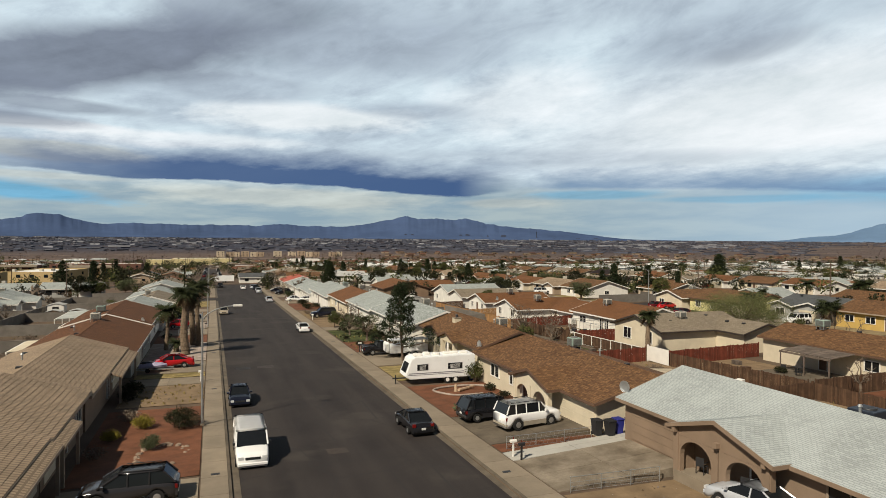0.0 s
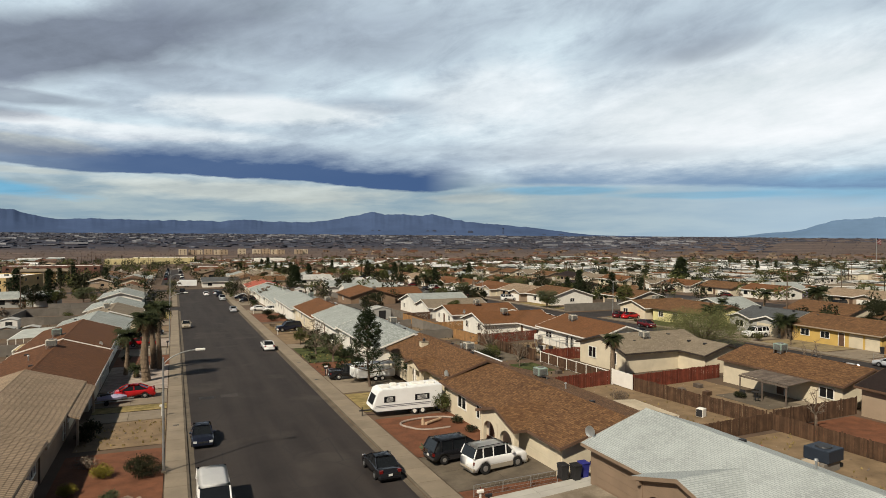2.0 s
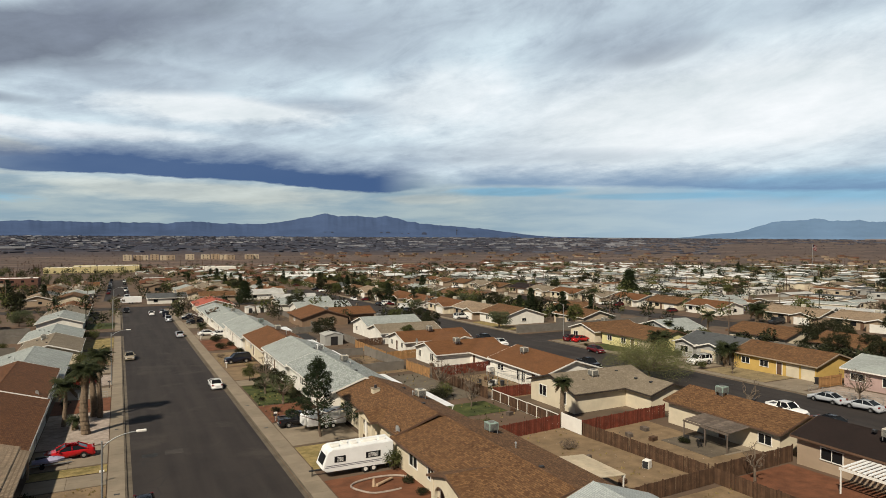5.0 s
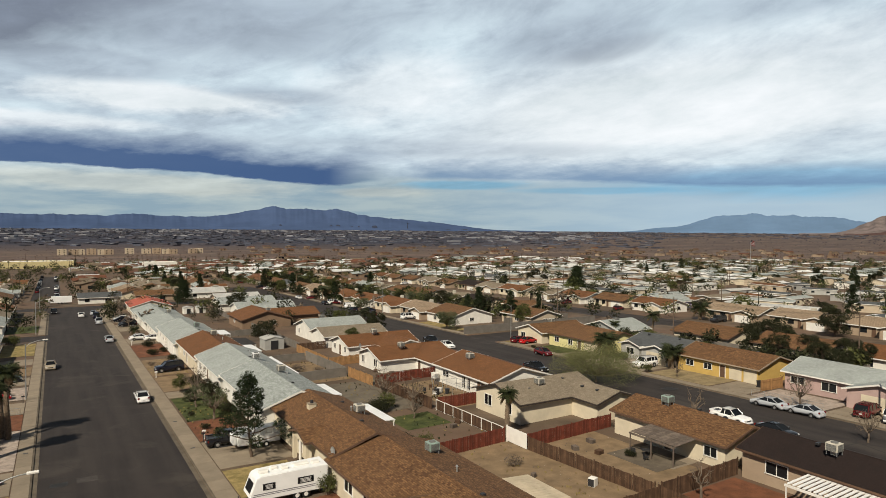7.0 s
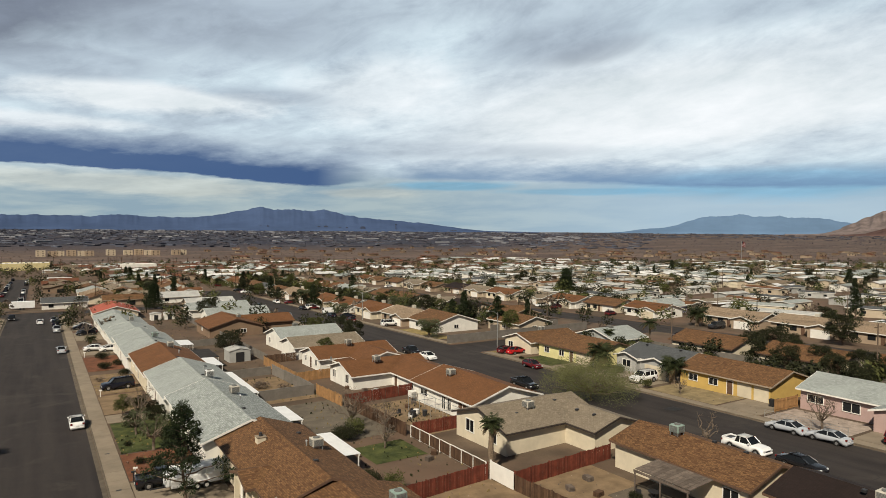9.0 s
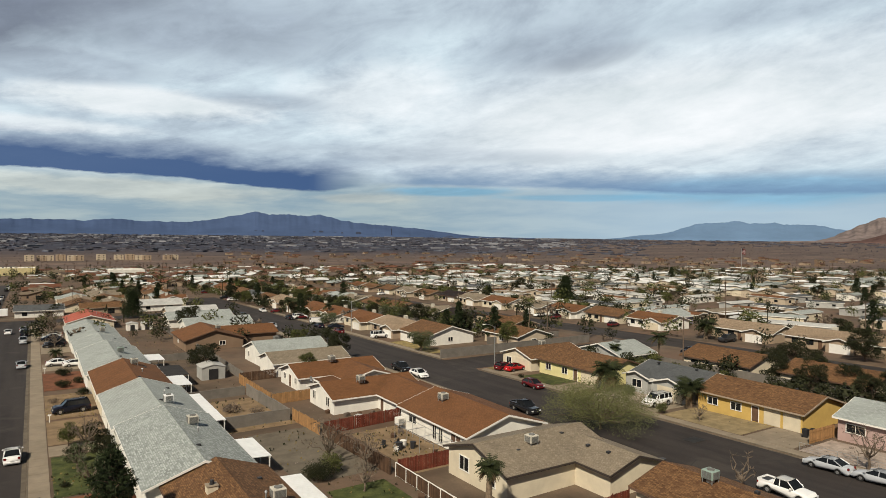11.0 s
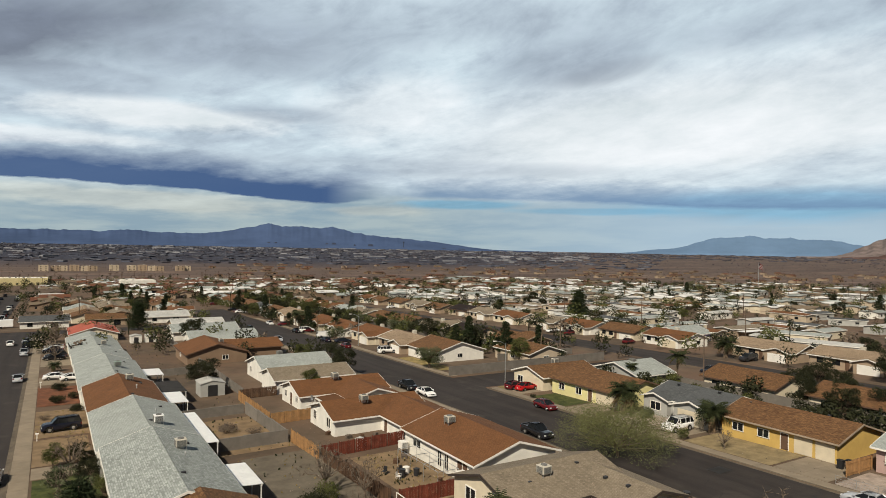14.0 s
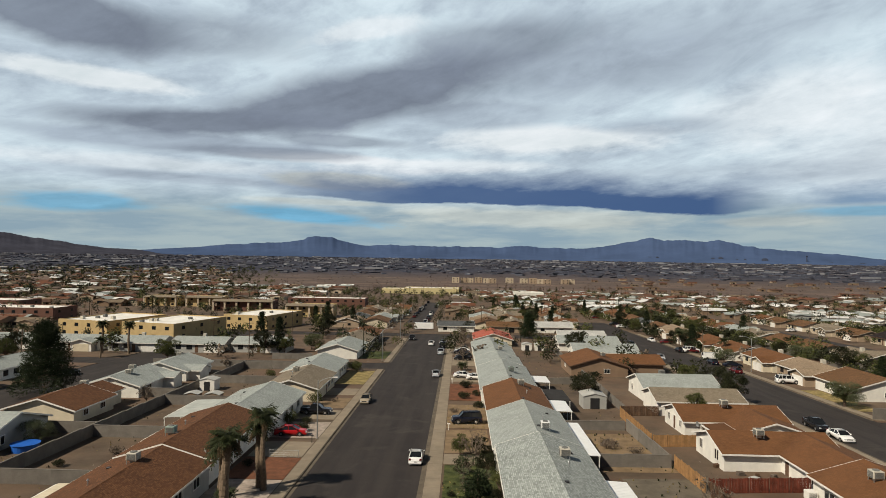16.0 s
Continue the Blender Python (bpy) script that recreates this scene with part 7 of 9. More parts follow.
def travel_trailer(x, y, rz):
    t = thing("travel_trailer", x, y, gz(x, y) + 0.05, rz, "white travel trailer with sloped front and grey stripes", "caravan")
    bm = bmesh.new()
    prof = [(-3.75, 0.55), (3.2, 0.55), (3.7, 0.9), (3.05, 2.55), (2.6, 2.75), (-3.7, 2.85), (-3.75, 2.7)]
    lo = [bm.verts.new((a, -1.2, z)) for a, z in prof]
    hi = [bm.verts.new((a, 1.2, z)) for a, z in prof]
    n = len(prof)
    for i in range(n):
        bm.faces.new((lo[i], lo[(i + 1) % n], hi[(i + 1) % n], hi[i]))
    bm.faces.new(lo[::-1])
    bm.faces.new(hi)
    bmesh.ops.recalc_face_normals(bm, faces=bm.faces)
    bmesh.ops.bevel(bm, geom=[e for e in bm.edges], offset=0.06, segments=2, affect="EDGES")
    part("shell", bm, M_RV, t)
    for s in (-1, 1):
        for a, w in ((1.9, 1.15), (-1.55, 1.55)):
            f = part("window", boxes(sorted_box(a - w / 2, a + w / 2, s * 1.19, s * 1.225, 1.45, 2.05)), M_DARK, t)
            part("pane", boxes(sorted_box(a - w / 2 + 0.07, a + w / 2 - 0.07, s * 1.222, s * 1.235, 1.52, 1.98)), M_GLASS, f)
            for q in range(4):
                part("louvre", boxes(sorted_box(a - w / 2 + 0.25, a + w / 2 - 0.25, s * 1.234, s * 1.25, 1.55 + q * 0.11, 1.6 + q * 0.11)), M_PLATE, f)
        part("stripe", boxes(sorted_box(-3.6, 3.3, s * 1.195, s * 1.212, 1.12, 1.2)), M_STRIPE, t)
        part("stripe", boxes(sorted_box(-3.6, 3.4, s * 1.195, s * 1.212, 0.98, 1.04)), M_STRIPE, t)
        part("hatch", boxes(sorted_box(-3.2, -2.5, s * 1.195, s * 1.213, 0.7, 1.35)), M_PLATE, t)
        for a in (-0.75, -1.6):
            w = part("wheel", tube(bmesh.new(), (a, s * 0.95, 0.36), (a, s * 1.18, 0.36), 0.36, n=16), M_RUBBER, t)
            part("rim", tube(bmesh.new(), (a, s * 1.15, 0.36), (a, s * 1.2, 0.36), 0.2, n=12), M_WHITE, w)
    w = bmesh.new()
    vs = [w.verts.new(p) for p in ((3.60, -0.85, 1.24), (3.60, 0.85, 1.24), (3.24, 0.85, 2.16), (3.24, -0.85, 2.16))]
    f = w.faces.new(vs)
    bmesh.ops.solidify(w, geom=[f], thickness=0.06)
    part("front_window", w, M_DARK, t)
    for a, yy, sx in ((2.2, 0.3, 0.45), (1.1, -0.3, 0.35), (0.2, 0.2, 0.35), (-1.4, 0.0, 0.8), (-2.8, 0.2, 0.4)):
        part("roof_vent", boxes((a - sx, yy - 0.3, 2.72, a + sx, yy + 0.3, 3.02), bevel=0.08), M_WHITE, t)
    part("tow_bar", boxes((3.2, -0.1, 0.5, 4.7, 0.1, 0.6)), M_DARK, t)
    part("jack", tube(bmesh.new(), (4.4, 0, 0.0), (4.4, 0, 0.9), 0.05), M_DARK, t)
    return t


travel_trailer(13.3, 62.2, 179)


def horse_trailer(x, y, rz):
    t = thing("horse_trailer", x, y, gz(x, y) + 0.05, rz, "white metal horse trailer with a slatted top", "trailer")
    part("body", boxes((-2.6, -1.0, 0.5, 2.4, 1.0, 1.5), bevel=0.05), M_RV, t)
    part("roof", boxes((-2.65, -1.02, 2.1, 2.3, 1.02, 2.2), bevel=0.04), M_RV, t)
    for s in (-1, 1):
        for k in range(7):
            part("slat", boxes(sorted_box(-2.5 + k * 0.78, -2.42 + k * 0.78, s * 0.95, s * 1.0, 1.48, 2.12)), M_RV, t)
        for a in (-0.9, 0.0):
            w = part("wheel", tube(bmesh.new(), (a, s * 0.85, 0.35), (a, s * 1.08, 0.35), 0.35, n=14), M_RUBBER, t)
            part("rim", tube(bmesh.new(), (a, s * 1.06, 0.35), (a, s * 1.09, 0.35), 0.19, n=10), M_WHITE, w)
        part("fender", boxes(sorted_box(-1.4, 0.5, s * 0.98, s * 1.1, 0.72, 0.85)), M_RV, t)
    part("nose", boxes((2.4, -0.8, 0.6, 2.9, 0.8, 1.9), bevel=0.15), M_RV, t)
    part("tow_bar", boxes((2.6, -0.08, 0.45, 4.2, 0.08, 0.55)), M_DARK, t)
    return t


horse_trailer(15.0, 79.0, 180)
tr = thing("box_trailer", -3.5, 296.0, None, 0, "white enclosed cargo trailer on wheels", "trailer")
part("body", boxes((-4, -1.2, 0.6, 4, 1.2, 3.0), bevel=0.06), M_RV, tr)
for a in (-0.6, 0.5):
    for s in (-1, 1):
        part("wheel", tube(bmesh.new(), (a, s * 0.95, 0.35), (a, s * 1.2, 0.35), 0.35, n=12), M_RUBBER, tr)

js = thing("jet_ski", -14.7, 77.6, gz(-14.7, 77.6) + 0.05, 5, "purple and white jet ski on a trailer", "jet ski")
bm = bmesh.new()
loft(bm, [[(x, -w, 0.55), (x, -w * 1.05, 0.75), (x, -w * 0.4, h), (x, w * 0.4, h), (x, w * 1.05, 0.75), (x, w, 0.55)] for x, w, h in ((-1.4, 0.45, 0.85), (-0.6, 0.55, 1.0), (0.2, 0.55, 1.05), (0.9, 0.4, 0.98), (1.5, 0.08, 0.8))])
part("hull", bm, mat("lilac_gelcoat", (0.35, 0.33, 0.45), 0.3, var=0.1, bump=0.0), js)
part("seat", boxes((-1.1, -0.18, 0.9, 0.1, 0.18, 1.15), bevel=0.06), M_DARK, js)
part("handlebar", tube(bmesh.new(), (0.3, -0.35, 1.3), (0.3, 0.35, 1.3), 0.03), M_DARK, js)
part("trailer_frame", boxes((-1.6, -0.5, 0.3, 2.2, -0.42, 0.4), (-1.6, 0.42, 0.3, 2.2, 0.5, 0.4), (-0.6, -0.6, 0.26, -0.5, 0.6, 0.36)), M_STEEL, js)
for s in (-1, 1):
    part("wheel", tube(bmesh.new(), (-0.5, s * 0.55, 0.24), (-0.5, s * 0.72, 0.24), 0.24, n=12), M_RUBBER, js)

# ---- street furniture ----


def street_lamp(x, y, side, group="street lamps"):
    """A tapered steel pole with a curved arm over the street."""
    t = thing("street_lamp", x, y, None, 0, "tall grey steel street lamp with a curved arm", "street lamp", group)
    H = 8.7
    part("pole", tube(bmesh.new(), (0, 0, -0.3), (0, 0, H), 0.10, 0.06, 10), M_STEEL, t)
    bm = bmesh.new()
    pts = [Vector((side * 2.3 * (1 - math.cos(a)) ** 0.8 if a else 0, 0, H - 0.6 + 1.05 * math.sin(a))) for a in [k * math.pi / 2 / 7 for k in range(8)]]
    for p, q in zip(pts, pts[1:]):
        tube(bm, p, q, 0.045, 0.04, 7)
    part("arm", bm, M_STEEL, t)
    e = pts[-1]
    part("lamp_head", boxes(sorted_box(e.x - side * 0.05, e.x + side * 0.65, -0.14, 0.14, e.z - 0.07, e.z + 0.09), bevel=0.03), M_WHITE, t)
    part("base", boxes((-0.18, -0.18, -0.1, 0.18, 0.18, 0.18), bevel=0.03), M_CONC, t)
    return t


for yy in (52.4, 119.5, 201.5, 255):
    street_lamp(-9.2 if yy < 130 else -9.6, yy, 1)
street_lamp(85.2, 128.0 - 6, -1)
street_lamp(85.2, 190, -1)


def mailbox(x, y, m, label, rz=0):
    t = thing("mailbox", x, y, None, rz, label, "mailbox", "mailboxes")
    part("post", boxes((-0.05, -0.05, -0.2, 0.05, 0.05, 1.05)), m, t)
    bm = bmesh.new()
    prism(bm, [(-0.09, 1.0), (0.09, 1.0), (0.09, 1.12), (0.05, 1.18), (-0.05, 1.18), (-0.09, 1.12)], -0.22, 0.22)
    bmesh.ops.recalc_face_normals(bm, faces=bm.faces)
    part("box", bm, m, t)
    part("flag", boxes((0.125, -0.1, 1.1, 0.135, -0.05, 1.32)), M_TAIL, t)
    return t


mailbox(9.9, 37.4, M_WHITE, "white mailbox on a post", 90)
mailbox(10.1, 36.6, M_DARK, "black mailbox on a post", 90)
mailbox(9.9, 83.7, M_DARK, "dark mailbox on a post", 90)
mailbox(10.2, 84.8, M_WHITE, "white mailbox on a post", 90)
mailbox(10.0, 126.6, M_WHITE, "white mailbox on a post", 90)
mailbox(-9.5, 117.5, M_DARK, "dark mailbox on a post", 90)
mailbox(-9.6, 70.2, M_WHITE, "white mailbox on a post", 90)
mailbox(10.0, 168.5, M_WHITE, "white mailbox on a post", 90)


def bin_(x, y, m, label, rz=0, z=None):
    t = thing("wheelie_bin", x, y, z, rz, label, "bin", "wheelie bins")
    bm = bmesh.new()
    lo = [bm.verts.new(p) for p in ((-0.22, -0.25, 0.05), (0.22, -0.25, 0.05), (0.22, 0.25, 0.05), (-0.22, 0.25, 0.05))]
    hi = [bm.verts.new(p) for p in ((-0.3, -0.34, 1.05), (0.3, -0.34, 1.05), (0.3, 0.34, 1.05), (-0.3, 0.34, 1.05))]
    for i in range(4):
        bm.faces.new((lo[i], lo[(i + 1) % 4], hi[(i + 1) % 4], hi[i]))
    bm.faces.new(lo[::-1])
    part("bin_body", bm, m, t)
    part("lid", boxes((-0.32, -0.38, 1.05, 0.32, 0.38, 1.13), bevel=0.02), m, t)
    for s in (-1, 1):
        part("wheel", tube(bmesh.new(), (s * 0.2, 0.27, 0.12), (s * 0.27, 0.27, 0.12), 0.12, n=10), M_RUBBER, t)
    return t


M_BIN_BLUE = mat("blue_plastic", (0.03, 0.035, 0.22), 0.5, var=0.1, bump=0.0)
for x, y, m, l in ((17.0, 38.6, M_DARK, "black wheelie bin by a garage"), (17.8, 38.2, M_DARK, "black wheelie bin by a garage"), (18.6, 38.4, M_BIN_BLUE, "blue wheelie bin by a garage"), (19.4, 38.0, M_BIN_BLUE, "blue wheelie bin by a garage"),
                   (91.8, 63.6, M_DARK, "black wheelie bin by a fence"), (91.0, 64.2, M_DARK, "black wheelie bin by a fence"), (17.0, 61.9, M_BIN_BLUE, "blue bin standing beside a house")):
    bin_(x, y, m, l, 0, gz(x, y) + (0.45 if x < 20 and y < 50 else 0.0))


def pole(x, y, h=10.5, arms=True):
    t = thing("utility_pole", x, y, None, 0, "brown wooden utility pole with a crossarm", "utility pole", "utility poles")
    part("pole", tube(bmesh.new(), (0, 0, -0.3), (0, 0, h), 0.15, 0.10, 8), M_TRUNK, t)
    if arms:
        part("crossarm", boxes((-1.2, -0.06, h - 0.7, 1.2, 0.06, h - 0.58)), M_TRUNK, t)
    return t


LINES = []
for x in (116.8, 190.5):
    ys = [62 + 40 * k for k in range(9)]
    for y in ys:
        pole(x, y)
    LINES.append((x, ys))
for y in (200, 245, 290):
    pole(-46, y)
pole(-20.5, 330)
pole(-20.5, 390)
pole(86.8, 44.0, 8.0, False)
bm = bmesh.new()
for x, ys in LINES:
    for y0, y1 in zip(ys, ys[1:]):
        for dx in (-1.05, 0.4, 1.05):
            pts = [Vector((x + dx, y0 + (y1 - y0) * k / 6, (gz(x, y0) * (1 - k / 6) + gz(x, y1) * k / 6) + 10.1 - 0.7 * math.sin(math.pi * k / 6))) for k in range(7)]
            for p, q in zip(pts, pts[1:]):
                tube(bm, p, q, 0.012, n=3, caps=False)
tagged(part("power_lines", bm, M_DARK), "thin dark power lines between poles", "cables", kind="stuff")

fl = thing("flagpole", 505, 338, None, 0, "very tall white flagpole with a striped flag", "flagpole")
part("pole", tube(bmesh.new(), (0, 0, -1), (0, 0, 23.5), 0.28, 0.14, 10), M_STEEL, fl)
fg = bmesh.new()
for k in range(7):
    for i in range(8):
        a, b = i * 0.85, (i + 1) * 0.85
        za, zb = 0.5 * math.sin(i * 0.9), 0.5 * math.sin((i + 1) * 0.9)
        q = 19.3 + k * 0.6 - 0.05 * i * i
        f = fg.faces.new([fg.verts.new(p) for p in ((a, za, q), (b, zb, q - 0.1 * i), (b, zb, q + 0.6 - 0.1 * i), (a, za, q + 0.6))])
        f.material_index = k % 2 if not (k > 3 and i < 3) else 2
M_FLAG_PALE = mat("flag_cloth", (0.32, 0.28, 0.28), 0.9, var=0.2, bump=0.0)
part("flag", fg, [M_TAIL, M_FLAG_PALE, P_BLUE], fl, "red and white striped flag")

# ---- larger buildings and the far town ----


def pane_only(t, side, u, c, z):
    bm = bmesh.new()
    on_wall(side, u, z, 1.5, 1.2, c, -0.02, 0.05, bm)
    return part("window", bm, M_GLASS, t)


def apartment(x0, x1, y0, y1, h, wall, label, roof=None, levels=2, columns=False, name="apartment_building", rz=0):
    """A flat-roofed block: parapet, pale roof with plant boxes, windows on every storey of three sides."""
    xc, yc = (x0 + x1) / 2, (y0 + y1) / 2
    t = thing(name, xc, yc, None, rz, label, "apartment building", "larger buildings")
    a, b, c, d = x0 - xc, x1 - xc, y0 - yc, y1 - yc
    part("wall", boxes((a, c, -1.0, b, d, h - 0.25)), WALLS[wall], t)
    part("parapet", boxes((a, c, h - 0.246, b, c + 0.3, h + 0.25), (a, d - 0.3, h - 0.246, b, d, h + 0.25), (a, c + 0.3, h - 0.246, a + 0.3, d - 0.3, h + 0.25), (b - 0.3, c + 0.3, h - 0.246, b, d - 0.3, h + 0.25)), WALLS[wall], t)
    part("roof", boxes((a + 0.3, c + 0.3, h - 0.25, b - 0.3, d - 0.3, h - 0.1)), roof or M_ROOF_FLAT, t)
    r = random.Random(int(x0 * 7 + y0))
    for k in range(int((y1 - y0) * (x1 - x0) / 130)):
        px, py = r.uniform(a + 1.5, b - 1.5), r.uniform(c + 1.5, d - 1.5)
        part("plant_box", boxes((px - 0.6, py - 0.6, h - 0.1, px + 0.6, py + 0.6, h + r.uniform(0.6, 1.1)), bevel=0.05), M_COOLER_DARK if k % 2 else M_COOLER, t)
    lv = h / levels
    for l in range(levels):
        n = max(2, int((x1 - x0) / 5))
        for k in range(n):
            pane_only(t, "S", a + (b - a) * (k + 0.5) / n, c, l * lv + 0.9)
        n = max(2, int((y1 - y0) / 9))
        for k in range(n):
            pane_only(t, "E", c + (d - c) * (k + 0.5) / n, b, l * lv + 0.9)
    if columns:
        n = int((x1 - x0) / 6)
        for k in range(n + 1):
            cx = a + (b - a) * k / n
            part("column", boxes((cx - 0.5, c - 1.6, -0.5, cx + 0.5, c - 0.7, h - 0.3)), WALLS["beige"], t)
        bm = bmesh.new()
        prism(bm, [(c - 2.0, h - 0.5), (c + 1.5, h + 0.6), (c + 1.5, h + 0.75), (c - 2.0, h - 0.35)], a - 0.5, b + 0.5, "x")
        bmesh.ops.recalc_face_normals(bm, faces=bm.faces)
        roof_uv(bm)
        part("eaves_roof", bm, ROOFS["beige"], t)
    return t


M_ROOF_FLAT = mat("pale_roof_membrane", (0.74, 0.72, 0.67), 0.85, var=0.15, scale=4.0, fine=3, bump=0.05)
apartment(-127.5, -106.5, 247, 277, 5.8, "ochre", "two-storey ochre apartment block with pale flat roof", rz=-14)
apartment(-101.5, -80.5, 241, 271, 5.8, "ochre", "two-storey ochre apartment block with pale flat roof", rz=-14)
apartment(-82, -62, 284, 314, 5.8, "ochre", "two-storey ochre apartment block with pale flat roof", rz=-14)
apartment(-186, -166, 424, 436, 6.2, "ochre", "ochre apartment block with columns", columns=True)
apartment(-160, -138, 426, 438, 6.2, "ochre", "ochre apartment block with columns", columns=True)
apartment(-78, -54, 356, 368, 6.2, "ochre", "ochre apartment block with columns", columns=True)
apartment(-240, -165, 300, 318, 6.0, "brick", "dark red-brick apartment block with flat roof")
apartment(-300, -215, 350, 368, 6.2, "brick", "dark red-brick apartment block with flat roof")
apartment(-130, -96, 392, 404, 6.0, "brick", "red-brown apartment block with flat roof", columns=True)
apartment(-100, -50, 440, 456, 6.0, "brick", "red-brown apartment block with flat roof")
apartment(-46, 10, 690, 715, 6.2, "butter", "long pale yellow block with flat roof", levels=1)
apartment(-70, -46, 694, 712, 5.0, "butter", "low pale yellow block with a flat roof", levels=1)
apartment(60, 86, 600, 618, 6.0, "white", "long white warehouse with a flat roof", levels=1)
for k in range(15):
    az = 0.2 + k * 0.66 + (0.7 if k > 5 else 0) + 0.12 * math.sin(k * 2.1)
    if k in (7, 12):
        continue
    x, y = at_az(az, 1090 + 12 * math.sin(k))
    apartment(x - 6, x + 6, y - 6, y + 6, 7.2 if k % 3 else 8.4, "tan" if k % 2 else "beige", "far three-storey tan block in a row", levels=3)
plan_house(178, 158, ((172.0, 186.0, 150.0, 162.0, "x", True, True),), "grey", "lilac", "white", 0.0, "lilac house with pale grey roof", coolers=((178, 157, 4.3, None),), group="houses of the town")

# trailer park
MOBILES = []
for k, (wall, roof) in enumerate((("white", "white"), ("cream", "grey"), ("beige", "slate"), ("grey", "white"), ("beige", "rust"), ("tan", "beige"), ("grey", "slate"))):
    t = stock("mobile_home", "%s mobile home with %s low roof" % ({"sky": "pale blue"}.get(wall, wall), {"white": "a white", "beige": "a tan", "slate": "a dark", "rust": "a brown"}.get(roof, "a grey")), "mobile home", "mobile homes of the park")
    wing(t, -3.2, 3.2, -8, 8, "y", roof, wall, "white", eave=2.8, over=0.25, pitch=0.16)
    plain_pane(t, "W", -4, -3.2, 1.5, 1.0, 1.1)
    plain_pane(t, "W", 3, -3.2, 1.5, 1.0, 1.1)
    plain_pane(t, "S", 0, -8, 1.6, 1.1, 1.0)
    part("carport_roof", boxes((3.25, -6, 2.3, 6.4, 5, 2.42)), M_WHITE_METAL, t)
    MOBILES.append(t)
rm = random.Random(9)
for i, x in enumerate(range(190, 300, 17)):
    for y in range(92, 330, 21):
        if rm.random() < 0.2 or math.hypot(x - 205, y - 229) < 10:
            continue
        plant(rm.choice(MOBILES), x + rm.uniform(-2.5, 2.5), y + rm.uniform(-5, 5), rm.uniform(0.8, 1.05), rm.choice((0, 90, 90, 180, 270, 20)) + rm.uniform(-7, 7))

# scattered yard trees
rt = random.Random(17)
SPOTS = []
for k in range(250):
    x = rt.choice((rt.uniform(104, 128), rt.uniform(104, 128), rt.uniform(30, 60), rt.uniform(175, 420), rt.uniform(175, 420), rt.uniform(-64, -30), rt.uniform(-140, -90), rt.uniform(84, 92)))
    y = rt.uniform(300, 520) if 28 < x < 62 else rt.uniform(145, 430) if 80 < x < 130 else rt.uniform(90, 420) if x > 0 else rt.uniform(100, 330)
    if in_road(x, y) or (-66 < x < -28 and y < 205) or (-140 < x < -55 and 203 < y < 345):
        continue
    q = rt.random()
    if q < 0.2:
        plant(rt.choice((PALMS[0], PALMS[3], PALMS[4], PALMS[2])), x, y, rt.uniform(0.7, 1.0), rt.uniform(0, 360))
    else:
        plant(rt.choice(TREES[:2] + TREES[3:]), x, y, rt.uniform(0.7, 1.25), rt.uniform(0, 360))


def far_clumps(name, n, region, m, label, seed, size=(1.2, 3.2), leafs=22, tall=1.0):
    """Woods too far off to count: each tree a ragged clump of sprays on a stem."""
    r = random.Random(seed)
    vs, fs = [], []
    for _ in range(n):
        x, y = region(r)
        if in_road(x, y):
            continue
        s = size[0] + (size[1] - size[0]) * r.random() ** 1.6
        z0 = gz(x, y)
        for _ in range(leafs):
            v = Vector((r.gauss(0, 1), r.gauss(0, 1), r.gauss(0, 1))).normalized() * r.uniform(0.4, 1.0)
            c = Vector((x + v.x * s, y + v.y * s, z0 + (s * 1.1 + v.z * s * 0.9) * tall))
            d = Vector((r.uniform(-1, 1), r.uniform(-1, 1), r.uniform(-1, 1))).normalized() * s * (0.45 if leafs < 20 else 0.22 if leafs < 100 else 0.11)
            e = d.cross(v).normalized() * s * (0.2 if leafs < 20 else 0.13 if leafs < 100 else 0.065) if d.cross(v).length > 1e-4 else Vector((s * 0.15, 0, 0))
            i = len(vs)
            vs += [c - d - e, c - d + e, c + d + e * 0.6, c + d - e * 0.6]
            fs.append((i, i + 1, i + 2, i + 3))
    me = bpy.data.meshes.new(name)
    me.from_pydata(vs, [], fs)
    me.materials.append(m)
    return tagged(new(name, me), label, "trees", kind="stuff")


def polar(r, az0, az1, r0, r1):
    a, d = r.uniform(az0, az1), math.sqrt(r.uniform(r0 * r0, r1 * r1))
    return at_az(a, d)


def town(r):
    return polar(r, -45, 75, 190, 760)


far_clumps("distant_trees", 1900, town, M_BUSH, "distant dark yard trees", 41, (1.0, 3.5), 110)
far_clumps("distant_trees", 460, town, M_PINE, "distant dark evergreen trees", 46, (1.2, 2.8), 110, 1.4)
far_clumps("distant_trees", 1250, town, M_OLIVE, "distant olive-green yard trees", 42, (1.0, 3.7), 110)
far_clumps("distant_trees", 900, town, M_TWIG, "distant half-bare trees", 45, (0.8, 2.6), 40)
far_clumps("desert_scrub", 6000, lambda r: polar(r, -45, 80, 780, 2100), mat("scrub", (0.075, 0.058, 0.045), 1.0, var=0.3, scale=40, fine=0.1, bump=0.0), "distant dark desert scrub", 43, (0.4, 1.7), 6, 0.6)
# the far city's trees carry a blue distance haze in their colour
far_clumps("distant_trees", 3200, lambda r: polar(r, -45, 80, 2000, 4600), mat("city_trees_haze_blue", (0.04, 0.042, 0.055), 1.0, var=0.2, scale=40, fine=0.1, bump=0.0), "dark trees of the far city", 44, (1.6, 4.0), 6)


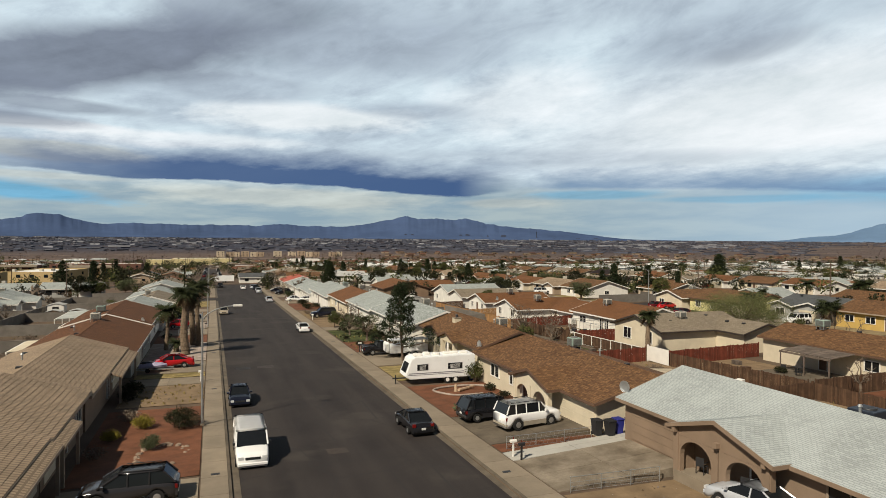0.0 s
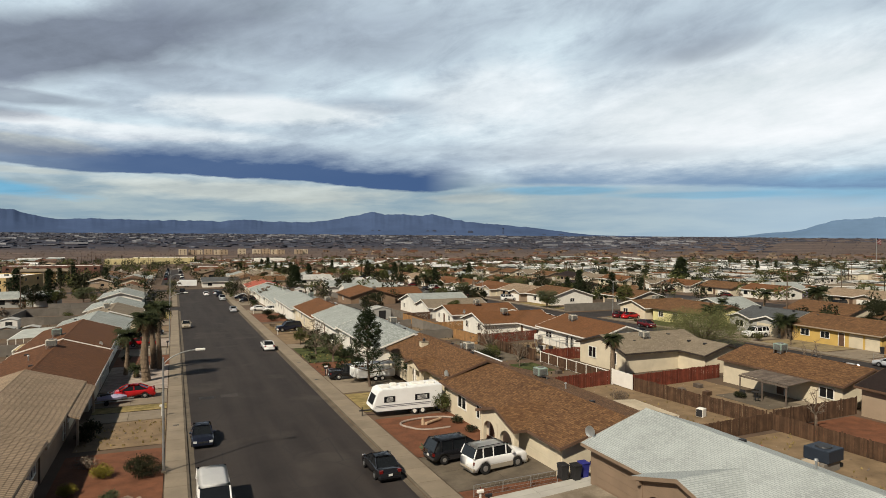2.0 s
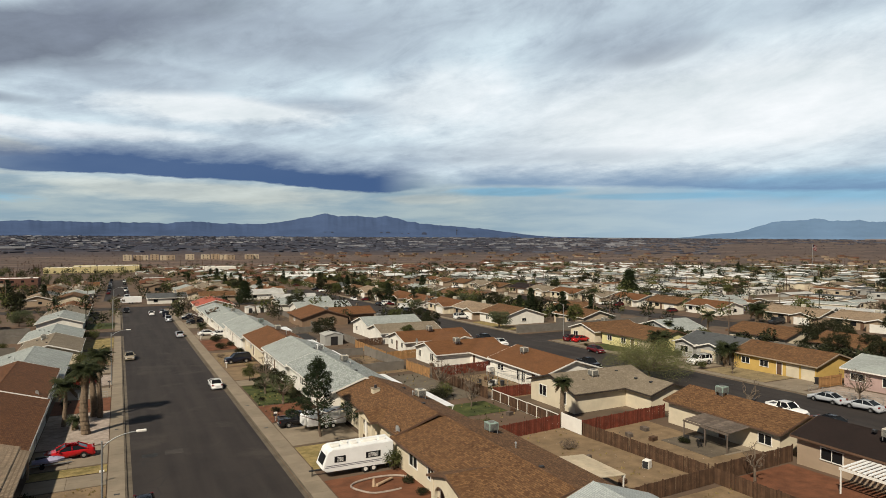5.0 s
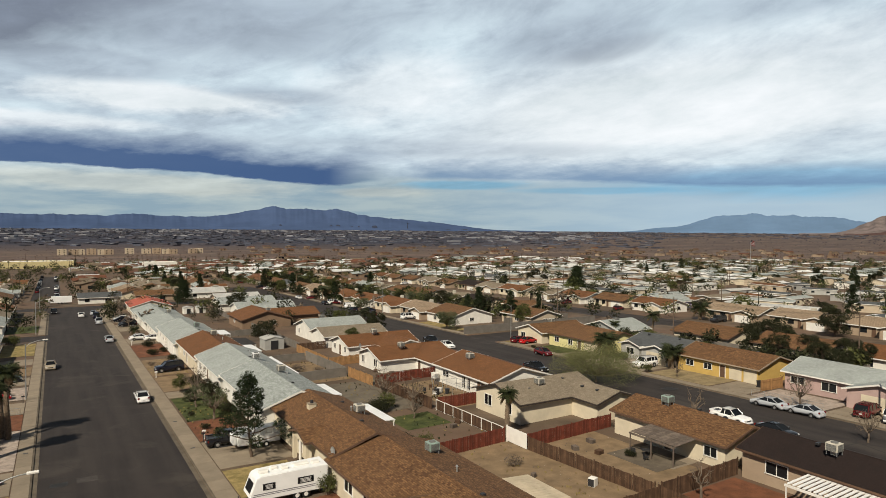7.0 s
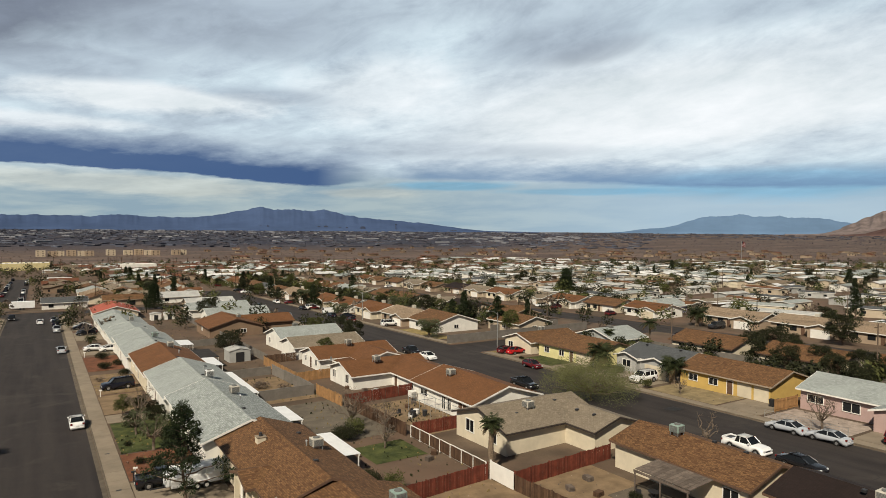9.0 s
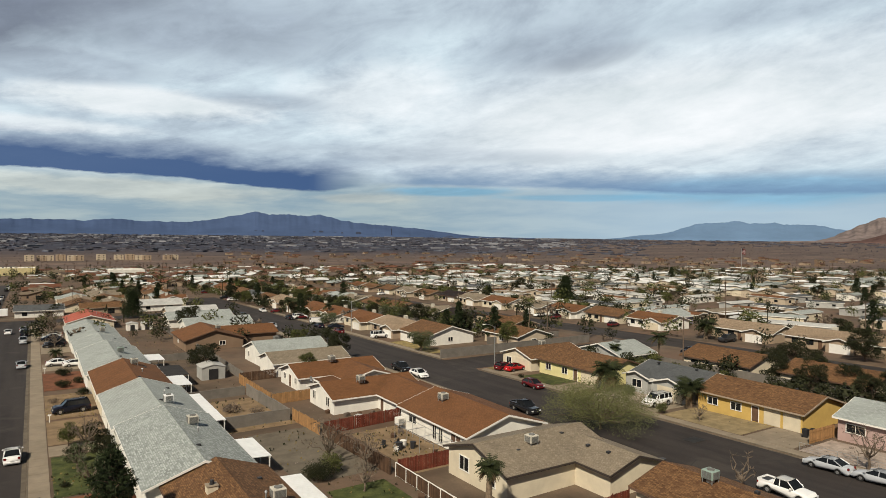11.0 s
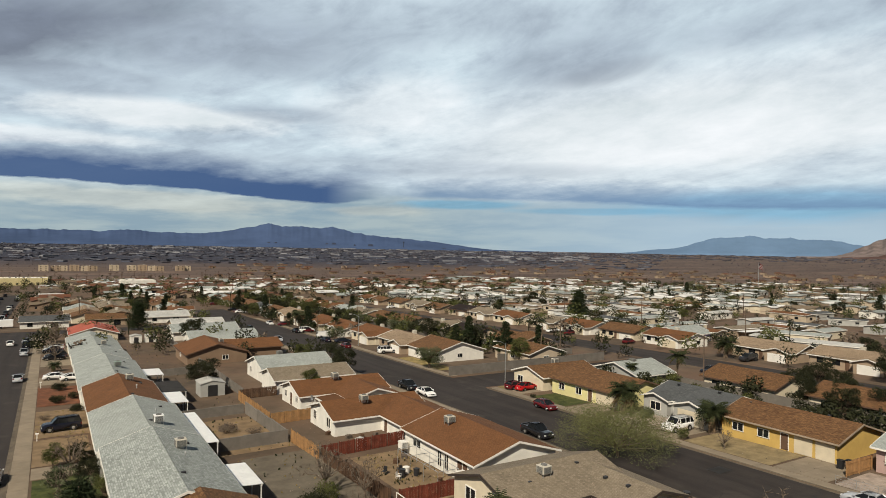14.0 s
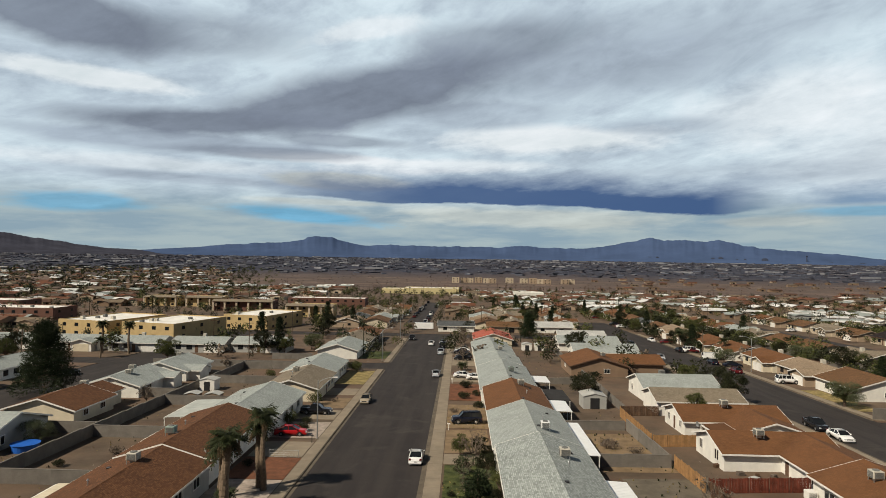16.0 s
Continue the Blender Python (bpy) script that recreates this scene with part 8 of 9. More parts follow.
far_clumps("distant_trees", 1500, lambda r: polar(r, -44, -17, 620, 1900), M_BUSH, "dark trees of the far western town", 47, (1.6, 4.6), 24)
far_clumps("distant_trees", 700, lambda r: polar(r, -44, -15, 620, 1900), M_OLIVE, "olive trees of the far western town", 48, (1.4, 4.0), 24)
far_clumps("yard_trees", 75, lambda r: (r.uniform(106, 117), r.uniform(40, 430)), M_BUSH, "dark green trees along the back yards", 91, (1.2, 2.6), 260)
far_clumps("yard_trees", 55, lambda r: (r.uniform(106, 117), r.uniform(40, 430)), M_OLIVE, "olive-green trees along the back yards", 92, (1.2, 2.8), 260)
far_clumps("yard_trees", 60, lambda r: (r.uniform(177, 189), r.uniform(60, 430)), M_OLIVE, "olive-green trees before the trailer park", 93, (1.2, 3.0), 240)
far_clumps("yard_trees", 60, lambda r: (r.uniform(177, 189), r.uniform(60, 430)), M_BUSH, "dark trees before the trailer park", 94, (1.2, 2.8), 240)
far_clumps("yard_trees", 90, lambda r: (r.choice((r.uniform(29, 40), r.uniform(84, 89))), r.uniform(300, 420)), M_OLIVE, "olive-green trees of far front yards", 95, (1.0, 2.4), 120)


def far_sticks(name, n, region, m, label, category, seed, tops):
    """Far palms and poles: a thin stem, with drooping fronds or a cross-arm."""
    r = random.Random(seed)
    vs, fs = [], []

    def quad(*p):
        fs.append(tuple(range(len(vs), len(vs) + 4)))
        vs.extend(p)

    for _ in range(n):
        x, y = region(r)
        if in_road(x, y):
            continue
        z, h = gz(x, y), r.uniform(5, 9) if tops else r.uniform(7.5, 10)
        w = 0.16 if tops else 0.14
        quad((x - w, y, z), (x + w, y, z), (x + w * 0.7, y, z + h), (x - w * 0.7, y, z + h))
        quad((x, y - w, z), (x, y + w, z), (x, y + w * 0.7, z + h), (x, y - w * 0.7, z + h))
        if not tops:
            quad((x - 1.1, y, z + h - 0.8), (x + 1.1, y, z + h - 0.8), (x + 1.1, y, z + h - 0.6), (x - 1.1, y, z + h - 0.6))
            continue
        for k in range(18):
            a, e = k * 2.4 + r.uniform(-0.3, 0.3), r.uniform(-0.5, 1.2)
            d = Vector((math.cos(a), math.sin(a), 0))
            side = Vector((-d.y, d.x, 0)) * 0.22
            c, l = Vector((x, y, z + h)), r.uniform(1.2, 1.9)
            m1 = c + d * l * 0.6 * math.cos(e) + Vector((0, 0, l * 0.6 * math.sin(e)))
            m2 = m1 + d * l * 0.45 - Vector((0, 0, l * 0.45))
            quad(c - side * 0.4, c + side * 0.4, m1 + side, m1 - side)
            quad(m1 - side, m1 + side, m2 + side * 0.3, m2 - side * 0.3)
    me = bpy.data.meshes.new(name)
    me.from_pydata(vs, [], fs)
    me.materials.append(m)
    return tagged(new(name, me), label, category, kind="stuff")


far_sticks("distant_palms", 90, town, M_BUSH, "distant fan palms between the houses", "palms", 81, True)
far_sticks("distant_poles", 190, lambda r: polar(r, -40, 72, 230, 900), M_WOOD_BROWN, "distant wooden utility poles", "poles", 82, False)
far_sticks("distant_poles", 60, lambda r: polar(r, -8, 22, 640, 760), M_WOOD_BROWN, "row of far wooden poles at the town's edge", "poles", 83, False)


def rooftops(name, n, region, roofs, label, seed, w=(8, 11), d=(11, 16), h=2.6, rise=1.3, angle=None, walls=None, fine=True):
    """Houses too far off to count: walls, overhanging gabled roofs, wings and openings in one mesh."""
    r = random.Random(seed)
    vs, fs, mi = [], [], []
    wall_mats = walls or [WALLS["tan"], WALLS["brown"], WALLS["taupe"], WALLS["beige"]]
    nw = len(wall_mats)
    dark = nw + len(roofs)
    for _ in range(n):
        x, y = region(r)
        if in_road(x, y):
            continue
        t = r.choice((0, math.pi / 2)) + r.uniform(-0.12, 0.12) if angle is None else r.uniform(0, math.pi)
        z, k, wm, hh = gz(x, y), nw + r.randrange(len(roofs)), r.randrange(nw), h * r.uniform(0.9, 1.25)

        def block(ou, ov, a, b, turn, rise):
            ct, st = math.cos(t), math.sin(t)
            c2, s2 = math.cos(turn), math.sin(turn)
            i = len(vs)
            o = 0.45 if fine else 0.0
            top = hh + rise
            lo = hh - o * rise / max(a, 0.1)
            pts = [(-a, -b, -0.5), (a, -b, -0.5), (a, b, -0.5), (-a, b, -0.5), (-a, -b, hh), (a, -b, hh), (a, b, hh), (-a, b, hh), (0, -b, top), (0, b, top)]
            pts += [(-a - o, -b - o, lo + 0.05), (a + o, -b - o, lo + 0.05), (a + o, b + o, lo + 0.05), (-a - o, b + o, lo + 0.05), (0, -b - o, top + 0.06), (0, b + o, top + 0.06)]
            if fine:
                for f in (-0.55, 0.35):
                    pts += [(-a - 0.05, b * f - 0.8, 0.9), (-a - 0.05, b * f + 0.8, 0.9), (-a - 0.05, b * f + 0.8, 2.0), (-a - 0.05, b * f - 0.8, 2.0)]
                pts += [(-a * 0.4, -b - 0.05, 0.2), (a * 0.3, -b - 0.05, 0.2), (a * 0.3, -b - 0.05, 2.0), (-a * 0.4, -b - 0.05, 2.0)]
            for u, v, q in pts:
                u, v = u * c2 - v * s2 + ou, u * s2 + v * c2 + ov
                vs.append((x + u * ct - v * st, y + u * st + v * ct, z + q))
            for q, m in (((0, 1, 5, 4), wm), ((1, 2, 6, 5), wm), ((2, 3, 7, 6), wm), ((3, 0, 4, 7), wm), ((4, 5, 8), wm), ((6, 7, 9), wm), ((11, 12, 15, 14), k), ((13, 10, 14, 15), k)) + ((((16, 17, 18, 19), dark), ((20, 21, 22, 23), dark), ((24, 25, 26, 27), dark)) if fine else ()):
                fs.append(tuple(i + j for j in q))
                mi.append(m)

        a, b = r.uniform(*w) / 2, r.uniform(*d) / 2
        block(0, 0, a, b, 0, rise)
        if fine and r.random() < 0.6:
            block(-a * 0.7, r.choice((-1, 1)) * b * 0.5, min(3.2, b * 0.5), a * 0.9, math.pi / 2, rise * 0.7)
        if fine and r.random() < 0.45:
            block(r.uniform(-1, 1) * (a + 4), r.uniform(-1, 1) * b, 1.6, 2.2, 0, 0.25)
    me = bpy.data.meshes.new(name)
    me.from_pydata(vs, [], fs)
    for m in wall_mats + roofs + [M_GLASS]:
        me.materials.append(m)
    me.polygons.foreach_set("material_index", mi)
    return tagged(new(name, me), label, "far houses", kind="stuff")


def flat_roof(name, c):
    return mat("far_roof_" + name, c, 0.95, var=0.25, scale=5, fine=1.5, bump=0.0, island=0.4)


FAR_ROOFS = [flat_roof("brown", (0.12, 0.062, 0.04)), flat_roof("grey", (0.31, 0.34, 0.325)), flat_roof("white", (0.70, 0.70, 0.68)), flat_roof("tan", (0.19, 0.145, 0.10)), flat_roof("rust", (0.15, 0.06, 0.032)), flat_roof("dun", (0.12, 0.09, 0.07))]
PARK = [FAR_ROOFS[2], FAR_ROOFS[3], FAR_ROOFS[1], FAR_ROOFS[2], FAR_ROOFS[1]]
PARK_WALLS = [WALLS["white"], WALLS["beige"], WALLS["grey"], WALLS["cream"]]
rooftops("far_rooftops", 330, lambda r: (r.uniform(60, 520), r.uniform(440, 700)), FAR_ROOFS, "far houses of the town", 51)
rooftops("far_rooftops", 110, lambda r: (r.uniform(20, 200), r.uniform(570, 720)), FAR_ROOFS, "far houses of the town", 52)
rooftops("far_rooftops", 330, lambda r: (r.uniform(-520, -110), r.uniform(400, 850)), FAR_ROOFS, "far houses and shops of the town", 53)
rooftops("far_rooftops", 170, lambda r: (r.uniform(-420, -150), r.uniform(120, 290)), FAR_ROOFS, "houses west of the street", 54)
rooftops("far_rooftops", 110, lambda r: (r.uniform(480, 680), r.uniform(120, 480)), FAR_ROOFS[1:4], "far white roofs of the park", 55, (5, 7), (11, 16), 2.6, 0.6)
rooftops("far_rooftops", 150, lambda r: polar(r, 12, 70, 820, 1500), FAR_ROOFS[:1] + FAR_ROOFS[3:], "scattered houses in the desert", 56, (6, 9), (9, 18), 2.6, 1.0, walls=[WALLS["taupe"], WALLS["brown"], WALLS["tan"], WALLS["brown"]])
rooftops("far_rooftops", 190, lambda r: (r.uniform(300, 480), r.uniform(90, 440)), PARK, "white low roofs of the trailer park", 60, (5, 6.5), (11, 16), 2.7, 0.7, walls=PARK_WALLS)
rooftops("far_rooftops", 110, lambda r: (r.uniform(190, 400), r.uniform(330, 440)), PARK, "white low roofs of the trailer park", 61, (5, 6.5), (11, 16), 2.7, 0.7, walls=PARK_WALLS)
rooftops("far_rooftops", 130, lambda r: (r.choice((12, 46, 56, 96, 124, 169)) + r.uniform(-2, 2), r.uniform(385, 640)), FAR_ROOFS, "far houses along the streets", 62)
rooftops("far_rooftops", 290, lambda r: polar(r, -44, -19, 850, 1800), FAR_ROOFS, "far roofs among trees in the west", 63)
# blue-grey distance haze is mixed into the city's base colours
CITY = [flat_roof("city_white", (0.26, 0.265, 0.29)), flat_roof("city_haze_blue", (0.095, 0.105, 0.14)), flat_roof("city_brown", (0.085, 0.078, 0.092)), flat_roof("city_dark", (0.05, 0.052, 0.07)), flat_roof("city_dim", (0.075, 0.07, 0.085))]
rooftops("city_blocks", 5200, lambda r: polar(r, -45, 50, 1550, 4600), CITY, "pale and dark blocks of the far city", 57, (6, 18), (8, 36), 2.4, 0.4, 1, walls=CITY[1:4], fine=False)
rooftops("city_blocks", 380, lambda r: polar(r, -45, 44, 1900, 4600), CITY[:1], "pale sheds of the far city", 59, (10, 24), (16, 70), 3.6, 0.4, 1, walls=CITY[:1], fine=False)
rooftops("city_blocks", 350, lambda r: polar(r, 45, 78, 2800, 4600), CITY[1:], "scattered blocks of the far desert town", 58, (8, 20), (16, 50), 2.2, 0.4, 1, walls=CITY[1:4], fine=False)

# skyline
# haze over the skyline is painted as this blue-grey base colour
M_HAZE_TOWER = mat("haze_painted_tower", (0.04, 0.052, 0.09), 0.8, var=0.12, scale=30, fine=0.05, bump=0.0)
for az, w, h in ((13.2, 26, 20), (14.4, 34, 17), (15.3, 20, 24), (16.3, 24, 34), (16.9, 18, 36), (17.6, 30, 22), (19.5, 26, 18), (21.2, 22, 34), (21.8, 28, 38), (23.0, 26, 26), (23.6, 14, 30), (25.0, 34, 34), (29.5, 40, 14), (31.5, 44, 12), (33, 50, 13)):
    x, y = at_az(az, 4540)
    z = gz(x, y)
    t = thing("city_tower", x, y, z - 1, -az, "hotel tower painted hazy blue-grey far off", "tower", "skyline towers")
    part("tower_block", boxes((-w / 2, -6, 0, w / 2, 6, h), bevel=0.6), M_HAZE_TOWER, t)
    part("podium", boxes((-w * 0.9, -9, 0, w * 0.9, -6.01, h * 0.22)), M_HAZE_TOWER, t)
    part("crown", boxes((-w * 0.3, -4, h, w * 0.3, 4, h + 2.5)), M_HAZE_TOWER, t)
x, y = at_az(27.9, 4540)
t = thing("city_tower", x, y, gz(x, y) - 1, -27.9, "very tall slender observation tower far off", "tower", "skyline towers")
part("shaft", tube(bmesh.new(), (0, 0, 0), (0, 0, 48), 4.2, 2.6, 10), M_HAZE_TOWER, t)
part("pod", tube(bmesh.new(), (0, 0, 48), (0, 0, 55), 5.0, 6.5, 12), M_HAZE_TOWER, t)
part("mast", tube(bmesh.new(), (0, 0, 55), (0, 0, 72), 0.8, 0.3, 6), M_HAZE_TOWER, t)

# ---- details of the near houses ----


def arch_wall(parent, x, y0, y1, z0, z1, spring, wall, thick=0.3):
    """A wall with one round-headed opening: two jambs and the masonry over the arch."""
    w = (y1 - y0)
    jamb = w * 0.14
    a, b = y0 + jamb, y1 - jamb
    m, r = (a + b) / 2, (b - a) / 2
    bm = bmesh.new()
    box(bm, x - thick / 2, y0, z0, x + thick / 2, a, z1)
    box(bm, x - thick / 2, b, z0, x + thick / 2, y1, z1)
    n = 12
    pts = [(m - r * math.cos(math.pi * k / n), spring + min(r, z1 - spring - 0.12) * math.sin(math.pi * k / n)) for k in range(n + 1)]
    for (p, q), (p2, q2) in zip(pts, pts[1:]):
        vs = [bm.verts.new(v) for d in (-thick / 2, thick / 2) for v in ((x + d, p, q), (x + d, p2, q2), (x + d, p2, z1), (x + d, p, z1))]
        for f in ((0, 1, 2, 3), (7, 6, 5, 4), (0, 4, 5, 1), (3, 2, 6, 7)):
            bm.faces.new([vs[i] for i in f])
    bmesh.ops.recalc_face_normals(bm, faces=bm.faces)
    return part("arch", bm, WALLS[wall], parent)


# arched porches: the street fronts of two houses
yc = 25.5
for a, b in ((23.6, 27.0), (27.1, 30.5)):
    arch_wall(R0, -1.1, a - yc, b - yc, -0.4, 2.19, 1.1, "taupe")
for a in (23.85, 27.05, 30.3):
    part("bracket", boxes((-1.55, a - yc - 0.12, 2.35, -1.1, a - yc + 0.12, 2.62)), M_TRIM["taupe"], R0)
part("side_wall", boxes((-1.1, 30.25 - yc, -0.4, 0.0, 30.5 - yc, 2.5)), WALLS["taupe"], R0)
for u, w in ((20.4, 2.3), (16.6, 1.8)):
    window(R0, "W", u - yc, 0.0, w, 1.5, 0.8, "tan")
arch_wall(R1, -1.2, 44.3 - 50.6, 47.2 - 50.6, -0.4, 2.19, 1.15, "cream")
arch_wall(R1, -1.2, 47.3 - 50.6, 50.2 - 50.6, -0.4, 2.19, 1.15, "cream")
for k in range(3):
    part("porch_column", tube(bmesh.new(), (-0.9, 67.4 + k * 1.9 - 71.7, -0.4), (-0.9, 67.4 + k * 1.9 - 71.7, 2.5), 0.16, 0.14, 10), M_WHITE, R2)


def chimney(x, y, z, label):
    t = thing("chimney", x, y, z, 0, label, "chimney")
    part("shaft", boxes((-0.45, -0.45, -1.0, 0.45, 0.45, 1.0), bevel=0.02), WALLS["cream"], t)
    part("cap", boxes((-0.5, -0.5, 1.0, 0.5, 0.5, 1.08), bevel=0.02), M_CONC, t)
    part("flue", tube(bmesh.new(), (0, 0, 1.08), (0, 0, 1.45), 0.2, 0.16, 10), M_DARK, t)
    return t


chimney(20.6, 75.6, gz(20, 75) + 4.0, "cream stucco chimney with a dark flue")


def dish(x, y, z, rz, label="grey satellite dish on a bracket", s=0.42):
    t = thing("satellite_dish", x, y, z, rz, label, "satellite dish", "satellite dishes")
    bm = bmesh.new()
    n = 14
    rings = [[bm.verts.new((0.22 * (q ** 2) * s, s * q * math.cos(k * 2 * math.pi / n), 0.35 + s * q * math.sin(k * 2 * math.pi / n) + 0.25 * q * q * s)) for k in range(n)] for q in (0.1, 0.55, 1.0)]
    for a, b in zip(rings, rings[1:]):
        for k in range(n):
            bm.faces.new((a[k], a[(k + 1) % n], b[(k + 1) % n], b[k]))
    bm.faces.new(rings[0])
    part("reflector", bm, M_STEEL, t)
    part("bracket", tube(bmesh.new(), (-0.05, 0, -0.5), (-0.02, 0, 0.35), 0.03), M_STEEL, t)
    part("feed_arm", tube(bmesh.new(), (0, 0, 0.05), (0.6, 0, 0.35), 0.02, n=5), M_STEEL, t)
    return t


dish(18.6, 37.6, gz(18, 37) + 3.5, 200)
dish(18.0, 62.0, gz(18, 62) + 3.2, 190)
dish(45.2, 117.0, gz(45, 117) + 3.4, 190)
dish(-17.6, 99.0, gz(-17, 99) + 3.3, 220)


def rock(x, y, s, m, seed, label="rounded garden stone", group="garden stones", z=None):
    r = random.Random(seed)
    bm = bmesh.new()
    bmesh.ops.create_icosphere(bm, subdivisions=2, radius=s)
    for v in bm.verts:
        v.co *= 1 + 0.25 * noise.noise(v.co * 3 / s + Vector((seed, 0, 0)))
        v.co.z *= 0.6
    ob = part("stone", bm, m)
    ob.location = (x, y, (gz(x, y) if z is None else z) + s * 0.25)
    return tagged(ob, label, "stone", group)


M_STONE = mat("garden_stone", (0.30, 0.22, 0.16), 0.9, var=0.3, scale=0.3, fine=9, bump=0.4, obj=0.5)
rs = random.Random(3)
for k in range(26):
    a = k / 26 * math.pi * 1.3
    rock(-11.6 + 1.6 * math.cos(a) + rs.uniform(-0.3, 0.3), 45.6 + 2.3 * math.sin(a) + rs.uniform(-0.3, 0.3), rs.uniform(0.10, 0.22), M_STONE, k, "rounded tan garden edging stone")
for k in range(14):
    rock(-12.0 + rs.uniform(-1.0, 1.2), 43.4 + rs.uniform(-0.4, 0.4), rs.uniform(0.1, 0.2), M_STONE, 40 + k, "rounded tan garden stone in a heap")

ring = thing("stone_edging", 14.2, 57.0, None, 0, "pale stone edging in a loop on gravel", "edging")
bm = bmesh.new()
N = 40
loop = [(2.7 * math.cos(k * 2 * math.pi / N) * (1 + 0.12 * math.sin(3 * k * 2 * math.pi / N)), 2.1 * math.sin(k * 2 * math.pi / N) * (1 + 0.1 * math.cos(2 * k * 2 * math.pi / N))) for k in range(N)]
for k in range(33):
    p, q = loop[k], loop[k + 1]
    tube(bm, (p[0], p[1], 0.12), (q[0], q[1], 0.12), 0.11, 0.1, 6)
part("edging", bm, M_PALE, ring)
logob = thing("driftwood_log", 14.6, 57.2, None, 25, "bleached tan driftwood log on gravel", "log")
part("log", tube(bmesh.new(), (-1.1, 0, 0.22), (1.1, 0.1, 0.26), 0.16, 0.12, 8), mat("driftwood", (0.42, 0.30, 0.20), 0.9, var=0.3, scale=0.4), logob)
part("stump", tube(bmesh.new(), (-1.2, 0.3, 0.0), (-1.15, 0.35, 0.75), 0.2, 0.12, 7), mat("driftwood", (0.42, 0.30, 0.20)), logob)


def wire_fence(x0, y0, x1, y1, h=0.9, label="low chain-link fence on steel posts"):
    L = math.hypot(x1 - x0, y1 - y0)
    n = max(1, round(L / 2.0))
    f = thing("wire_fence", x0, y0, None, math.degrees(math.atan2(y1 - y0, x1 - x0)), label, "fence", "wire fences")
    z0 = gz(x0, y0)
    for k in range(n + 1):
        part("post", tube(bmesh.new(), (k * L / n, 0, gz(x0 + (x1 - x0) * k / n, y0 + (y1 - y0) * k / n) - z0 - 0.1), (k * L / n, 0, gz(x0 + (x1 - x0) * k / n, y0 + (y1 - y0) * k / n) - z0 + h), 0.03, n=6), M_STEEL, f)
    bm = bmesh.new()
    dz = gz(x1, y1) - z0
    for q in (0.1, 0.37, 0.63, 0.97):
        tube(bm, (0, 0, h * q), (L, 0, dz + h * q), 0.012 if q < 0.9 else 0.022, n=4, caps=False)
    for k in range(int(L / 0.35)):
        x = k * 0.35
        tube(bm, (x, 0, h * 0.1), (x + 0.3, 0, h * 0.97), 0.006, n=3, caps=False)
    part("mesh", bm, M_STEEL, f)
    return f


wire_fence(10.2, 39.0, 17.0, 39.3)
wire_fence(10.2, 30.8, 16.0, 30.6)
wire_fence(85.2, 61.8, 85.3, 51.2, 1.0)
wire_fence(-9.6, 110.2, -13.5, 110.2, 1.0)

# loose things in the back yards


def tub(x, y, r, h, m, label, category, n=14):
    t = thing(category.replace(" ", "_"), x, y, None, 0, label, category, "yard clutter")
    part("side", tube(bmesh.new(), (0, 0, 0), (0, 0, h), r * 0.92, r, n), m, t)
    part("rim", tube(bmesh.new(), (0, 0, h), (0, 0, h + 0.04), r * 1.06, r * 1.06, n), m, t)
    return t


M_REDPLASTIC = mat("red_plastic", (0.35, 0.03, 0.02), 0.5, var=0.1, bump=0.0)
M_BLUE_TARP = mat("blue_plastic_sheet", (0.02, 0.12, 0.5), 0.5, var=0.15, bump=0.0)
b_ = thing("storage_box", 39.6, 48.6, None, 20, "white storage box with a dark end", "box", "yard clutter")
part("box_body", boxes((-0.4, -0.35, 0.02, 0.4, 0.35, 0.85), bevel=0.03), M_WHITE, b_)
part("door_panel", boxes((-0.42, -0.3, 0.08, -0.395, 0.3, 0.78)), M_DARK, b_)
tub(35.4, 38.2, 0.45, 0.55, M_REDPLASTIC, "red plastic tub on bare dirt", "tub")
tub(-46.6, 110.4, 1.7, 1.0, M_BLUE_TARP, "round blue paddling pool", "pool", 24)
tub(45.6, 88.6, 0.35, 0.9, M_DARK, "black barrel in a yard", "barrel")
tub(46.6, 89.6, 0.4, 0.7, M_WHITE, "white tub in a yard", "tub")
tub(47.2, 88.2, 0.35, 0.8, M_DARK, "dark barrel beside a tub", "barrel")
tub(67.4, 67.4, 0.35, 0.7, M_DARK, "black bin on the pavement", "bin")


def chair(x, y, rz, m, label, z=None):
    t = thing("patio_chair", x, y, z, rz, label, "chair", "patio chairs")
    part("seat", boxes((-0.25, -0.25, 0.42, 0.25, 0.25, 0.46), bevel=0.01), m, t)
    part("backrest", boxes((-0.25, 0.22, 0.46, 0.25, 0.26, 0.95), bevel=0.01), m, t)
    for a in (-0.23, 0.23):
        for b in (-0.23, 0.23):
            part("leg", boxes((a - 0.02, b - 0.02, 0, a + 0.02, b + 0.02, 0.42)), m, t)
        part("armrest", boxes((a - 0.03, -0.25, 0.64, a + 0.03, 0.24, 0.67)), m, t)
    return t


for x, y in ((17.8, 29.2), (17.7, 25.8)):
    chair(x, y, 110, M_DARK, "dark metal patio chair in a porch", gz(x, y) + 0.72)
chair(49.4, 50.6, 60, M_DARK, "dark patio chair under a cover")
chair(49.6, 52.6, 120, M_DARK, "dark patio chair under a cover")
tb = thing("patio_table", 50.6, 51.6, None, 0, "round dark patio table under a cover", "table")
part("tabletop", tube(bmesh.new(), (0, 0, 0.7), (0, 0, 0.74), 0.6, n=16), M_DARK, tb)
part("leg", tube(bmesh.new(), (0, 0, 0), (0, 0, 0.7), 0.05), M_DARK, tb)
